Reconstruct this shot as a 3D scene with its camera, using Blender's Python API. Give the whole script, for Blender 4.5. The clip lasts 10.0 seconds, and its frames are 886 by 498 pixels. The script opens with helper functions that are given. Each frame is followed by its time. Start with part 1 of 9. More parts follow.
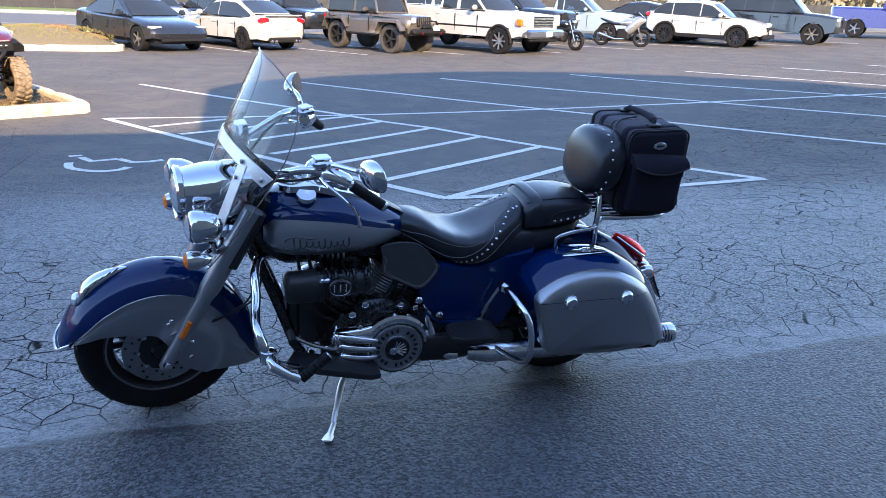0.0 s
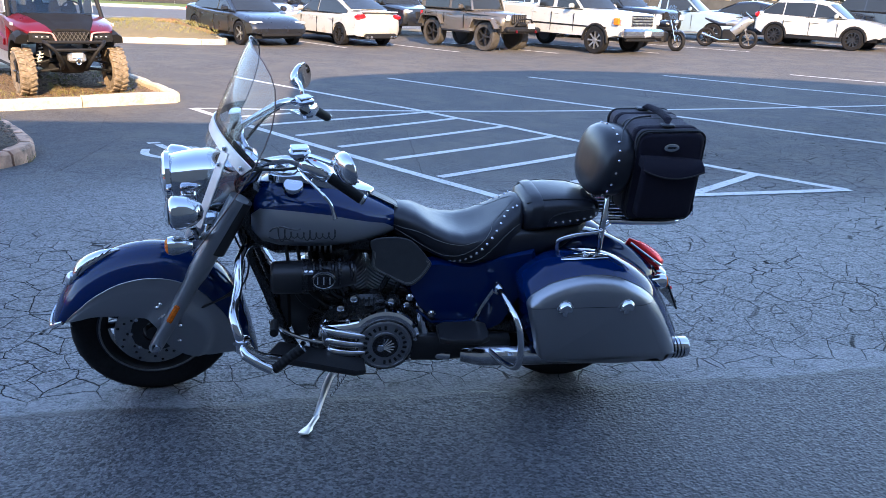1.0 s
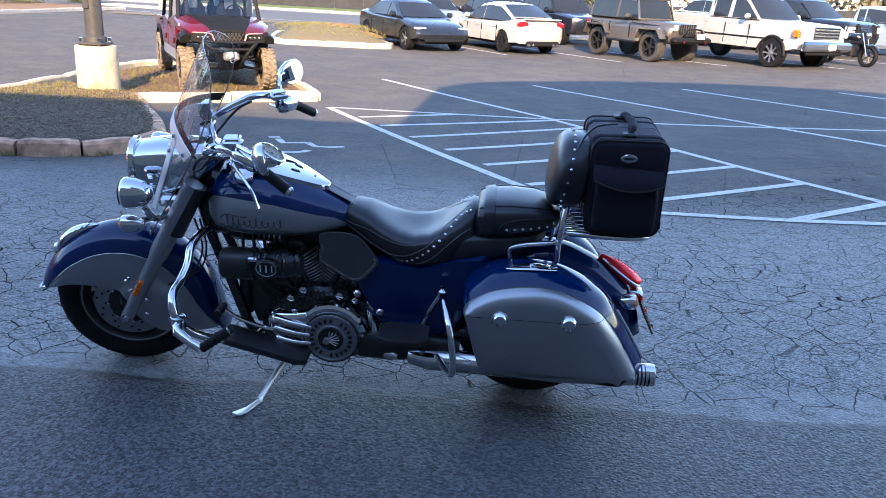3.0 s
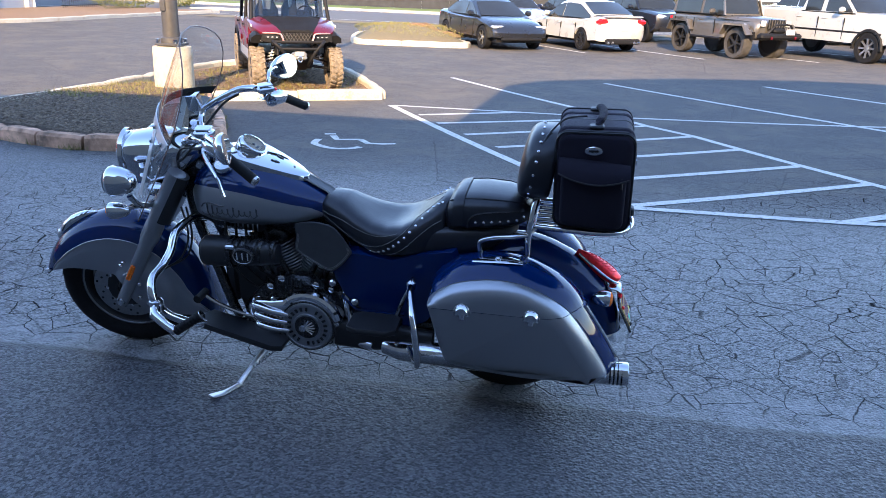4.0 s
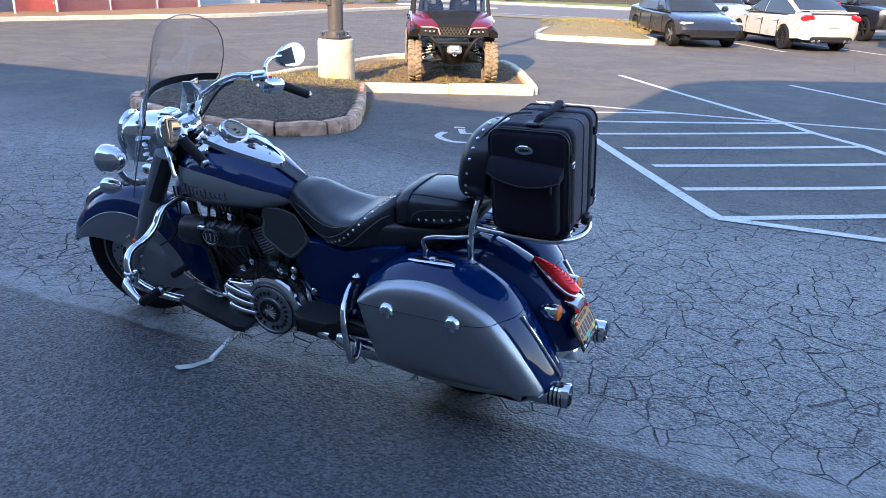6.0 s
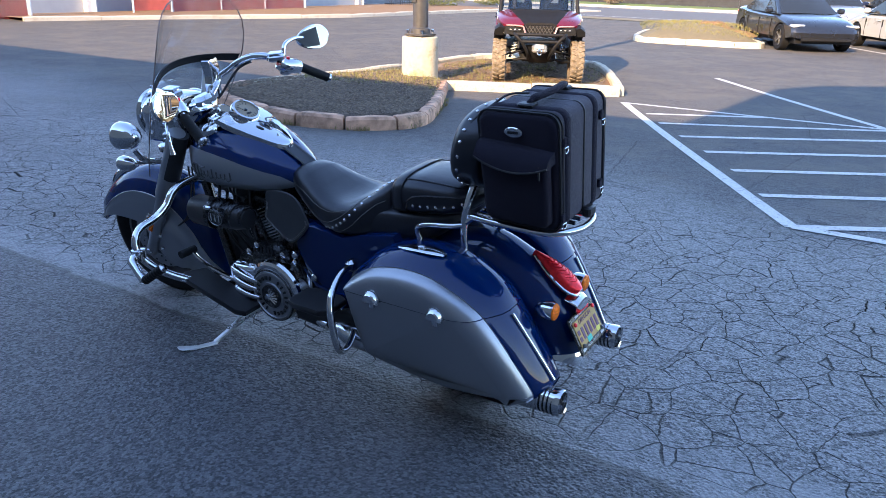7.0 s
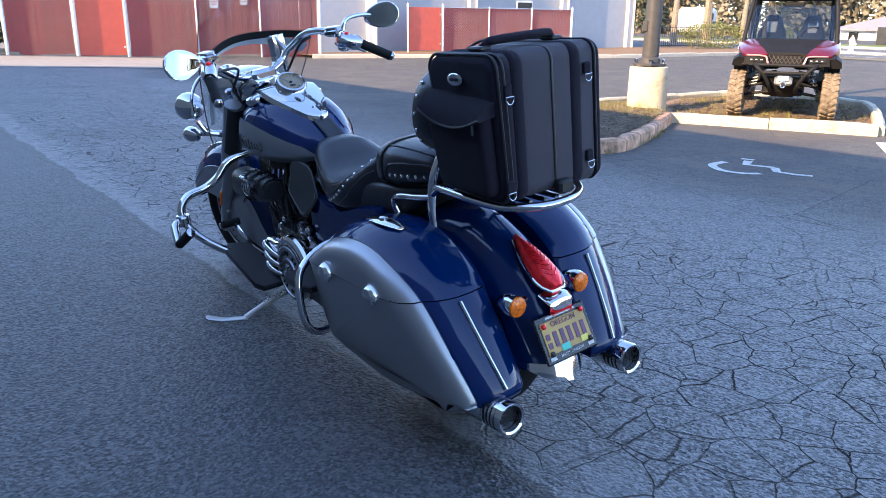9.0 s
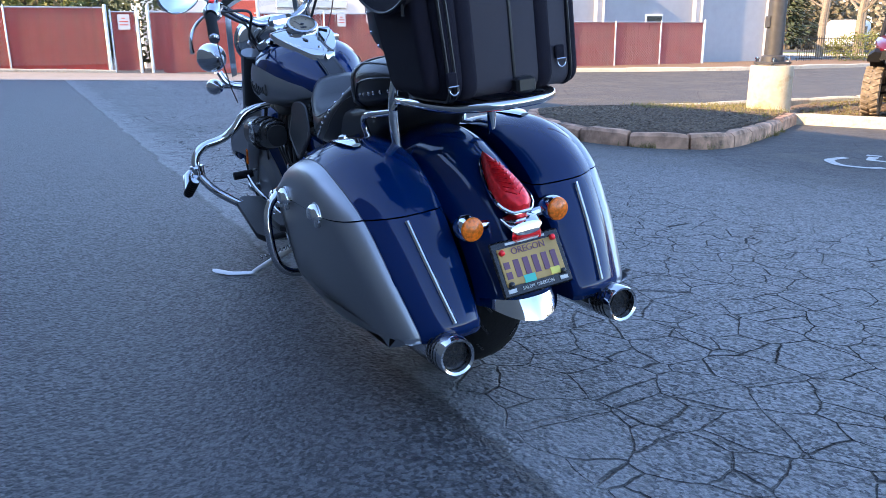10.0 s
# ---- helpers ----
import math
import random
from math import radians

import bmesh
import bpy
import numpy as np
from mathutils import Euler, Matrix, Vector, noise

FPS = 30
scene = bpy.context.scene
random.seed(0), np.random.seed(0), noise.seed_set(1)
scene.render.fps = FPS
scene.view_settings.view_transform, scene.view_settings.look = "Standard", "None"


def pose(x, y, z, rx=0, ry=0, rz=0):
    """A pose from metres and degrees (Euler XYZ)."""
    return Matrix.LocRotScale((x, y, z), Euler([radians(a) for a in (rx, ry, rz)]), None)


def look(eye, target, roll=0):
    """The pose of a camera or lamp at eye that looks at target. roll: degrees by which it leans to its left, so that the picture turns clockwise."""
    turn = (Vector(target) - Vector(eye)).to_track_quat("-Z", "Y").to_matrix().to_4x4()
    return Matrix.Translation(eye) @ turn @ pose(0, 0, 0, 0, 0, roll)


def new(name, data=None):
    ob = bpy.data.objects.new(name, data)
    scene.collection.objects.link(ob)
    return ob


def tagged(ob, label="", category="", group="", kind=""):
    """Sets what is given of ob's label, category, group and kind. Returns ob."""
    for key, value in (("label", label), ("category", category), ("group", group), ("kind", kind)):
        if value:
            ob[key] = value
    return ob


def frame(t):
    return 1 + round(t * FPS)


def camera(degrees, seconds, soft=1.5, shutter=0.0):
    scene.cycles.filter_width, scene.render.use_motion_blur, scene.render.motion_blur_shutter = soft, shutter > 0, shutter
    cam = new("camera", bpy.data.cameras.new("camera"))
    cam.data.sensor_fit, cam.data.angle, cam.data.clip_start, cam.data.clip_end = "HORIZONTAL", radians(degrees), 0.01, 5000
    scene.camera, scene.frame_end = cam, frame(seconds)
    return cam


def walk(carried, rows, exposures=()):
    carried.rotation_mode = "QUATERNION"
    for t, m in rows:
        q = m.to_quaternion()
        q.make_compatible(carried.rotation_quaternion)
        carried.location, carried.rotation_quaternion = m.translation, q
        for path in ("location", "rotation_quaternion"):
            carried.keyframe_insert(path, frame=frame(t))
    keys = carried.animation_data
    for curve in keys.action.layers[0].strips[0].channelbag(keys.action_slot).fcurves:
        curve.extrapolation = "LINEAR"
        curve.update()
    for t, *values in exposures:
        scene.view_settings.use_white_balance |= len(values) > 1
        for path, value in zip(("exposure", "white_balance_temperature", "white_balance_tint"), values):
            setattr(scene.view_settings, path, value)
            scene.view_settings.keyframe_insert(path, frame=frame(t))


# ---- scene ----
cam = camera(59.6, 10.0, soft=0.75)
PATH = [
    (0, (-1.340, -2.964, 1.611), (-0.842, -1.132, 0.983), 2.45),
    (0.5, (-1.116, -2.961, 1.604), (-0.741, -1.102, 0.968), 2.61),
    (1, (-0.928, -2.963, 1.598), (-0.676, -1.086, 0.956), 2.78),
    (1.5, (-0.687, -3.018, 1.612), (-0.556, -1.129, 0.968), 3.04),
    (2, (-0.484, -3.028, 1.610), (-0.463, -1.134, 0.965), 3.22),
    (2.5, (-0.272, -2.981, 1.594), (-0.359, -1.089, 0.951), 3.30),
    (3, (-0.073, -2.940, 1.604), (-0.265, -1.056, 0.960), 3.09),
    (4.5, (0.581, -2.791, 1.593), (0.049, -0.979, 0.932), 1.61),
    (5, (0.771, -2.658, 1.594), (0.121, -0.888, 0.925), 1.47),
    (5.5, (0.977, -2.567, 1.593), (0.209, -0.847, 0.917), 1.44),
    (5.7, (1.073, -2.529, 1.597), (0.258, -0.832, 0.921), 1.49),
    (6.8, (1.392, -2.205, 1.523), (0.334, -0.648, 0.848), 1.22),
    (7, (1.428, -2.146, 1.498), (0.329, -0.617, 0.825), 1.37),
    (7.5, (1.584, -2.001, 1.451), (0.368, -0.559, 0.789), 1.44),
    (8, (1.767, -1.825, 1.418), (0.424, -0.489, 0.775), 1.41),
    (8.5, (1.825, -1.591, 1.342), (0.355, -0.382, 0.729), 1.18),
    (9, (1.874, -1.320, 1.212), (0.285, -0.250, 0.637), 0.67),
    (9.5, (1.943, -1.052, 1.021), (0.257, -0.119, 0.484), 0.09),
    (10, (1.934, -0.846, 0.895), (0.171, -0.058, 0.375), -0.49),
]
walk(cam, [(t, look(eye, target, roll)) for t, eye, target, roll in PATH], exposures=[(0.0, 2.33, 6170, 17), (10.0, 2.29, 6170, 17)])

# ---------------------------------------------------------------- sky and sun
SUN_ELEV, SUN_AZ = 27.0, (-0.12, 1.0)          # elevation in degrees; the way the light travels on the ground
world = bpy.data.worlds.new("World")
scene.world = world
world.use_nodes = True
wn = world.node_tree.nodes
sky = wn.new("ShaderNodeTexSky")
sky.sky_type, sky.sun_disc = "NISHITA", False
sky.sun_elevation, sky.sun_rotation = radians(SUN_ELEV), radians(180 + 7)
sky.air_density, sky.dust_density, sky.ozone_density = 1.0, 0.15, 1.5
wn["Background"].inputs["Strength"].default_value = 0.15
world.node_tree.links.new(sky.outputs["Color"], wn["Background"].inputs["Color"])
sun = new("sun", bpy.data.lights.new("sun", "SUN"))
sun.data.energy, sun.data.angle, sun.data.color = 3.1, radians(0.5), (1.0, 0.71, 0.38)
sl = Vector((SUN_AZ[0], SUN_AZ[1], 0)).normalized() * math.cos(radians(SUN_ELEV)) + Vector((0, 0, -math.sin(radians(SUN_ELEV))))
sun.matrix_world = look((0, -40, 30), Vector((0, -40, 30)) + sl)


# ---------------------------------------------------------------- materials
def material(name, color, rough=0.5, metal=0.0, vary=0.0, scale=20.0, bump=0.0, bscale=None, coat=0.0, spec=0.5, stain=0.0,
             stain_color=(0.05, 0.04, 0.03), stain_scale=2.0, sheen=0.0, rvary=0.0, piece=0.0):
    """A surface with grain (vary, scale), stains (stain, stain_scale), relief (bump, bscale) and piece-to-piece variation."""
    m = bpy.data.materials.new(name)
    m.use_nodes = True
    nt = m.node_tree
    N, L = nt.nodes, nt.links
    b = N["Principled BSDF"]
    b.inputs["Roughness"].default_value = rough
    b.inputs["Metallic"].default_value = metal
    b.inputs["Specular IOR Level"].default_value = spec
    b.inputs["Coat Weight"].default_value = coat
    b.inputs["Coat Roughness"].default_value = 0.04
    b.inputs["Sheen Weight"].default_value = sheen
    co = N.new("ShaderNodeTexCoord")
    col = N.new("ShaderNodeRGB")
    col.outputs[0].default_value = (*color, 1)
    out = col.outputs[0]
    if vary or rvary:
        n1 = N.new("ShaderNodeTexNoise")
        n1.inputs["Scale"].default_value, n1.inputs["Detail"].default_value = scale, 6
        L.new(co.outputs["Object"], n1.inputs["Vector"])
        if vary:
            mr = N.new("ShaderNodeMapRange")
            mr.inputs[1].default_value, mr.inputs[2].default_value = 0.25, 0.75
            mr.inputs[3].default_value, mr.inputs[4].default_value = 1 - vary, 1 + vary
            L.new(n1.outputs["Fac"], mr.inputs[0])
            mx = N.new("ShaderNodeVectorMath")
            mx.operation = "SCALE"
            L.new(out, mx.inputs[0])
            L.new(mr.outputs[0], mx.inputs["Scale"])
            out = mx.outputs[0]
        if rvary:
            rr = N.new("ShaderNodeMapRange")
            rr.inputs[1].default_value, rr.inputs[2].default_value = 0.3, 0.7
            rr.inputs[3].default_value, rr.inputs[4].default_value = max(0, rough - rvary), min(1, rough + rvary)
            L.new(n1.outputs["Fac"], rr.inputs[0])
            L.new(rr.outputs[0], b.inputs["Roughness"])
    if piece:
        oi = N.new("ShaderNodeObjectInfo")
        pr = N.new("ShaderNodeMapRange")
        pr.inputs[3].default_value, pr.inputs[4].default_value = 1 - piece, 1 + piece
        L.new(oi.outputs["Random"], pr.inputs[0])
        px = N.new("ShaderNodeVectorMath")
        px.operation = "SCALE"
        L.new(out, px.inputs[0])
        L.new(pr.outputs[0], px.inputs["Scale"])
        out = px.outputs[0]
    if stain:
        n2 = N.new("ShaderNodeTexNoise")
        n2.inputs["Scale"].default_value, n2.inputs["Detail"].default_value, n2.inputs["Roughness"].default_value = stain_scale, 8, 0.65
        L.new(co.outputs["Object"], n2.inputs["Vector"])
        cr = N.new("ShaderNodeMapRange")
        cr.inputs[1].default_value, cr.inputs[2].default_value = 0.52, 0.68
        cr.inputs[3].default_value, cr.inputs[4].default_value = 0, stain
        L.new(n2.outputs["Fac"], cr.inputs[0])
        mix = N.new("ShaderNodeMix")
        mix.data_type = "RGBA"
        L.new(cr.outputs[0], mix.inputs[0])
        L.new(out, mix.inputs[6])
        mix.inputs[7].default_value = (*stain_color, 1)
        out = mix.outputs[2]
    L.new(out, b.inputs["Base Color"])
    if bump:
        n3 = N.new("ShaderNodeTexNoise")
        n3.inputs["Scale"].default_value, n3.inputs["Detail"].default_value = bscale or scale, 5
        L.new(co.outputs["Object"], n3.inputs["Vector"])
        bp = N.new("ShaderNodeBump")
        bp.inputs["Strength"].default_value, bp.inputs["Distance"].default_value = min(1, bump), 0.004
        L.new(n3.outputs["Fac"], bp.inputs["Height"])
        L.new(bp.outputs[0], b.inputs["Normal"])
    return m


def clear_sheet(name, tint, gloss=0.1):
    """Thin clear plastic: mostly see-through, with a mirror part that grows towards grazing angles."""
    m = bpy.data.materials.new(name)
    m.use_nodes = True
    N, L = m.node_tree.nodes, m.node_tree.links
    N.remove(N["Principled BSDF"])
    tr, gl, mx, fr = N.new("ShaderNodeBsdfTransparent"), N.new("ShaderNodeBsdfGlossy"), N.new("ShaderNodeMixShader"), N.new("ShaderNodeMapRange")
    lw = N.new("ShaderNodeLayerWeight")
    lw.inputs[0].default_value = 0.25
    tr.inputs[0].default_value = (*tint, 1)
    gl.inputs["Roughness"].default_value = 0.02
    fr.interpolation_type = "SMOOTHSTEP"
    for i, v in enumerate((0.1, 1.0, 0.05, 0.7)):
        fr.inputs[i + 1].default_value = v
    L.new(lw.outputs["Facing"], fr.inputs[0])
    L.new(fr.outputs[0], mx.inputs[0])
    L.new(tr.outputs[0], mx.inputs[1])
    L.new(gl.outputs[0], mx.inputs[2])
    L.new(mx.outputs[0], N["Material Output"].inputs[0])
    return m


M = {}
M["blue"] = material("blue_metallic_paint", (0.0006, 0.014, 0.078), 0.3, 0.0, vary=0.08, scale=900, coat=0.9, spec=0.0)
M["grey"] = material("satin_grey_paint", (0.36, 0.37, 0.39), 0.35, 0.8, vary=0.05, scale=1200, rvary=0.04)
M["chrome"] = material("chrome", (0.66, 0.67, 0.69), 0.045, 1.0, rvary=0.03, scale=6)
M["dchrome"] = material("worn_chrome", (0.62, 0.63, 0.65), 0.13, 1.0, vary=0.15, scale=60, rvary=0.1)
M["strap"] = material("polished_strap", (0.78, 0.79, 0.80), 0.32, 0.7, vary=0.05, scale=40)
M["steel"] = material("brushed_steel", (0.35, 0.355, 0.36), 0.35, 1.0, vary=0.1, scale=120)
M["black"] = material("black_enamel", (0.011, 0.011, 0.013), 0.26, 0.0, spec=0.5, vary=0.2, scale=150, rvary=0.1)
M["satinblack"] = material("satin_black", (0.016, 0.016, 0.018), 0.42, 0.0, spec=0.45, vary=0.25, scale=200, bump=0.1)
M["leather"] = material("black_leather", (0.012, 0.013, 0.018), 0.32, 0.0, spec=0.45, vary=0.2, scale=30, bump=0.06, bscale=120, rvary=0.03)
M["softblack"] = material("black_textile", (0.016, 0.014, 0.024), 0.85, 0.0, spec=0.15, vary=0.3, scale=500, bump=0.6, bscale=900, sheen=0.03)
M["greycloth"] = material("grey_textile", (0.072, 0.067, 0.082), 0.8, 0.0, vary=0.25, scale=500, bump=0.6, bscale=900, sheen=0.03, spec=0.2)
M["rubber"] = material("tyre_rubber", (0.010, 0.010, 0.011), 0.75, 0.0, spec=0.2, vary=0.3, scale=60, bump=0.3, bscale=90, stain=0.3, stain_color=(0.03, 0.028, 0.026), stain_scale=9)
M["grip"] = material("grip_rubber", (0.007, 0.007, 0.008), 0.7, spec=0.25, bump=0.4, bscale=300)
M["emblem"] = material("dark_grey_emblem", (0.085, 0.087, 0.092), 0.35, 0.4, vary=0.2, scale=60)
M["thread"] = material("pale_thread", (0.15, 0.15, 0.145), 0.8)
M["amber"] = material("amber_lens", (0.85, 0.17, 0.006), 0.25, coat=0.1, vary=0.45, scale=140)
M["red"] = material("red_lens", (0.95, 0.016, 0.022), 0.30, 0.55, coat=0.4, vary=0.35, scale=70)
M["lens"] = material("clear_lamp_lens", (0.62, 0.65, 0.68), 0.06, 0.6, vary=0.3, scale=70)
M["mirror"] = material("mirror_glass", (0.38, 0.41, 0.43), 0.01, 1.0)
M["dial"] = material("cream_dial", (0.26, 0.21, 0.145), 0.5, vary=0.08, scale=30, coat=0.3)
M["platey"] = material("ochre_plate", (0.47, 0.29, 0.085), 0.5, vary=0.2, scale=12)
M["plated"] = material("plate_ink", (0.16, 0.07, 0.12), 0.6)
M["white"] = material("white_lettering", (0.60, 0.60, 0.59), 0.6)
M["teal"] = material("teal_sticker", (0.06, 0.55, 0.42), 0.5)
M["yellow"] = material("yellow_sticker", (0.75, 0.66, 0.12), 0.5)
M["shield"] = clear_sheet("clear_windshield", (0.90, 0.92, 0.93))
M["edge"] = material("acrylic_edge", (0.16, 0.12, 0.11), 0.2)
M["rimdark"] = material("dark_cast_rim", (0.06, 0.06, 0.065), 0.35, 0.8, vary=0.1, scale=30)


# ---------------------------------------------------------------- mesh helpers
class Mesh:
    """Collects vertices and faces of one mesh."""

    def __init__(self):
        self.v, self.f = [], []

    def add(self, verts, faces):
        o = len(self.v)
        self.v += [tuple(p) for p in verts]
        self.f += [tuple(i + o for i in q) for q in faces]
        return self

    def loft(self, rings, caps=True, closed=False):
        """Skin over rings with as many points each. closed: the last ring joins the first."""
        n, o = len(rings[0]), len(self.v)
        for r in rings:
            self.v += [tuple(p) for p in r]
        k = len(rings)
        for a in range(k if closed else k - 1):
            b = (a + 1) % k
            for i in range(n):
                j = (i + 1) % n
                self.f.append((o + a * n + i, o + a * n + j, o + b * n + j, o + b * n + i))
        if caps and not closed:
            self.f.append(tuple(o + i for i in reversed(range(n))))
            self.f.append(tuple(o + (k - 1) * n + i for i in range(n)))
        return self

    def sheet(self, rows):
        """An open sheet over rows of as many points."""
        n, o = len(rows[0]), len(self.v)
        for r in rows:
            self.v += [tuple(p) for p in r]
        for a in range(len(rows) - 1):
            for i in range(n - 1):
                self.f.append((o + a * n + i, o + a * n + i + 1, o + (a + 1) * n + i + 1, o + (a + 1) * n + i))
        return self

    def tube(self, pts, r, n=10, closed=False, flat=1.0):
        """A tube along points; r a number or one for each point."""
        pts = [Vector(p) for p in pts]
        k = len(pts)
        rr = r if isinstance(r, (list, tuple)) else [r] * k
        rings, up = [], None
        for i, p in enumerate(pts):
            a = pts[(i - 1) % k] if (closed or i) else p
            b = pts[(i + 1) % k] if (closed or i < k - 1) else p
            t = (b - a).normalized()
            if up is None:
                up = Vector((0, 0, 1)) if abs(t.z) < 0.9 else Vector((0, 1, 0))
            s = t.cross(up).normalized()
            up = s.cross(t).normalized()
            rings.append([p + (s * math.cos(2 * math.pi * j / n) + up * math.sin(2 * math.pi * j / n) * flat) * rr[i] for j in range(n)])
        return self.loft(rings, True, closed)

    def lathe(self, profile, m=None, n=20, closed=False):
        """Turns a profile of (radius, height) about z, then places it by m."""
        m = m or Matrix()
        rings = [[m @ Vector((r * math.cos(2 * math.pi * j / n), r * math.sin(2 * math.pi * j / n), h)) for j in range(n)] for r, h in profile]
        return self.loft(rings, not closed, closed)

    def box(self, c, s, m=None, bevel=0.0, taper=1.0):
        """A box round c of sizes s, its edges cut by bevel; taper narrows the top."""
        m = m or Matrix()
        x, y, z = s[0] / 2, s[1] / 2, s[2] / 2
        e = min(bevel, 0.49 * min(s))
        rings = []
        for zz, d, tp in ((-z, e, 1), (-z + e, 0, 1), (z - e, 0, taper), (z, e, taper)) if e > 0 else ((-z, 0, 1), (z, 0, taper)):
            X, Y = x * tp - d, y * tp - d
            if e > 0:
                q = [(X, Y - e), (X - e, Y), (-X + e, Y), (-X, Y - e), (-X, -Y + e), (-X + e, -Y), (X - e, -Y), (X, -Y + e)]
            else:
                q = [(X, Y), (-X, Y), (-X, -Y), (X, -Y)]
            rings.append([m @ (Vector(c) + Vector((a, b, zz))) for a, b in q])
        return self.loft(rings)

    def plate(self, outline, a, b, axis="y", bevel=0.0):
        """An outline drawn in the plane across axis, pushed from a to b, its rims cut by bevel."""
        P = [Vector(p) for p in outline]
        c = sum(P, Vector((0, 0))) / len(P)
        lev = [(a, 1.0), (b, 1.0)]
        if bevel:
            rad = max((p - c).length for p in P)
            s, d = 1 - bevel / rad, bevel if b > a else -bevel
            lev = [(a, s), (a + d, 1.0), (b - d, 1.0), (b, s)]
        put3 = {"y": lambda p, h: (p.x, h, p.y), "x": lambda p, h: (h, p.x, p.y), "z": lambda p, h: (p.x, p.y, h)}[axis]
        return self.loft([[put3(c + (p - c) * s, h) for p in P] for h, s in lev])

    def move(self, m):
        self.v = [tuple(m @ Vector(p)) for p in self.v]
        return self

    def data(self, name, mats, smooth=35.0, pick=None):
        me = bpy.data.meshes.new(name)
        me.from_pydata(self.v, [], self.f)
        for q in mats if isinstance(mats, (list, tuple)) else [mats]:
            me.materials.append(q)
        bm = bmesh.new()
        bm.from_mesh(me)
        bmesh.ops.recalc_face_normals(bm, faces=bm.faces)
        if pick:
            for fc in bm.faces:
                fc.material_index = pick(fc.calc_center_median(), fc.normal)
        bm.to_mesh(me)
        bm.free()
        if smooth:
            me.shade_smooth()
            me.set_sharp_from_angle(angle=radians(smooth))
        return me


def part(name, mesh, mats, parent=None, label="", smooth=35.0, pick=None):
    """One mesh object under a thing or a part."""
    ob = new(name, mesh.data(name, mats, smooth, pick))
    if parent is not None:
        ob.parent = parent
    return tagged(ob, label) if label else ob


def thing(name, label, category, m=None, group="", kind=""):
    ob = new(name)
    ob.empty_display_size = 0.1
    if m is not None:
        ob.matrix_world = m
    return tagged(ob, label, category, group, kind)


def solid(name, mesh, mats, label, category, group="", kind="", m=None, smooth=35.0, pick=None):
    ob = new(name, mesh.data(name, mats, smooth, pick))
    if m is not None:
        ob.matrix_world = m
    return tagged(ob, label, category, group, kind)


def spline(pts, n=6, closed=False):
    """A smooth line through points."""
    P = [Vector(p) for p in pts]
    k, out = len(P), []
    for i in range(k if closed else k - 1):
        p0 = P[(i - 1) % k] if closed or i else P[0]
        p1, p2 = P[i], P[(i + 1) % k]
        p3 = P[(i + 2) % k] if closed or i + 2 < k else P[-1]
        for j in range(n):
            t = j / n
            out.append(0.5 * (2 * p1 + (p2 - p0) * t + (2 * p0 - 5 * p1 + 4 * p2 - p3) * t * t + (3 * p1 - p0 - 3 * p2 + p3) * t ** 3))
    return out if closed else out + [P[-1]]


def oval(c, a, b, n=20, power=2.0, plane="yz"):
    """A superellipse round c with half sizes a, b in the named plane."""
    out = []
    for j in range(n):
        t = 2 * math.pi * j / n
        u = a * math.copysign(abs(math.cos(t)) ** (2 / power), math.cos(t))
        w = b * math.copysign(abs(math.sin(t)) ** (2 / power), math.sin(t))
        d = {"yz": (0, u, w), "xz": (u, 0, w), "xy": (u, w, 0)}[plane]
        out.append(Vector(c) + Vector(d))
    return out


def soft(v, k):
    return k * math.log1p(math.exp(max(-40, min(40, v / k))))


def ground_z(x, y):
    """The lot falls away from the shop, flattens out and rises gently to the east."""
    z = -0.035 * (y - soft(y - 7.6, 1.5)) + 0.0315 * soft(x - 1.7, 1.0) - 0.0315 * soft(x - 34, 2.0)
    return z - 0.035 * soft(-y - 7, 1.0)


def on_ground(x, y, yaw=0.0, up=0.0):
    return pose(x, y, ground_z(x, y) + up, 0, 0, yaw)


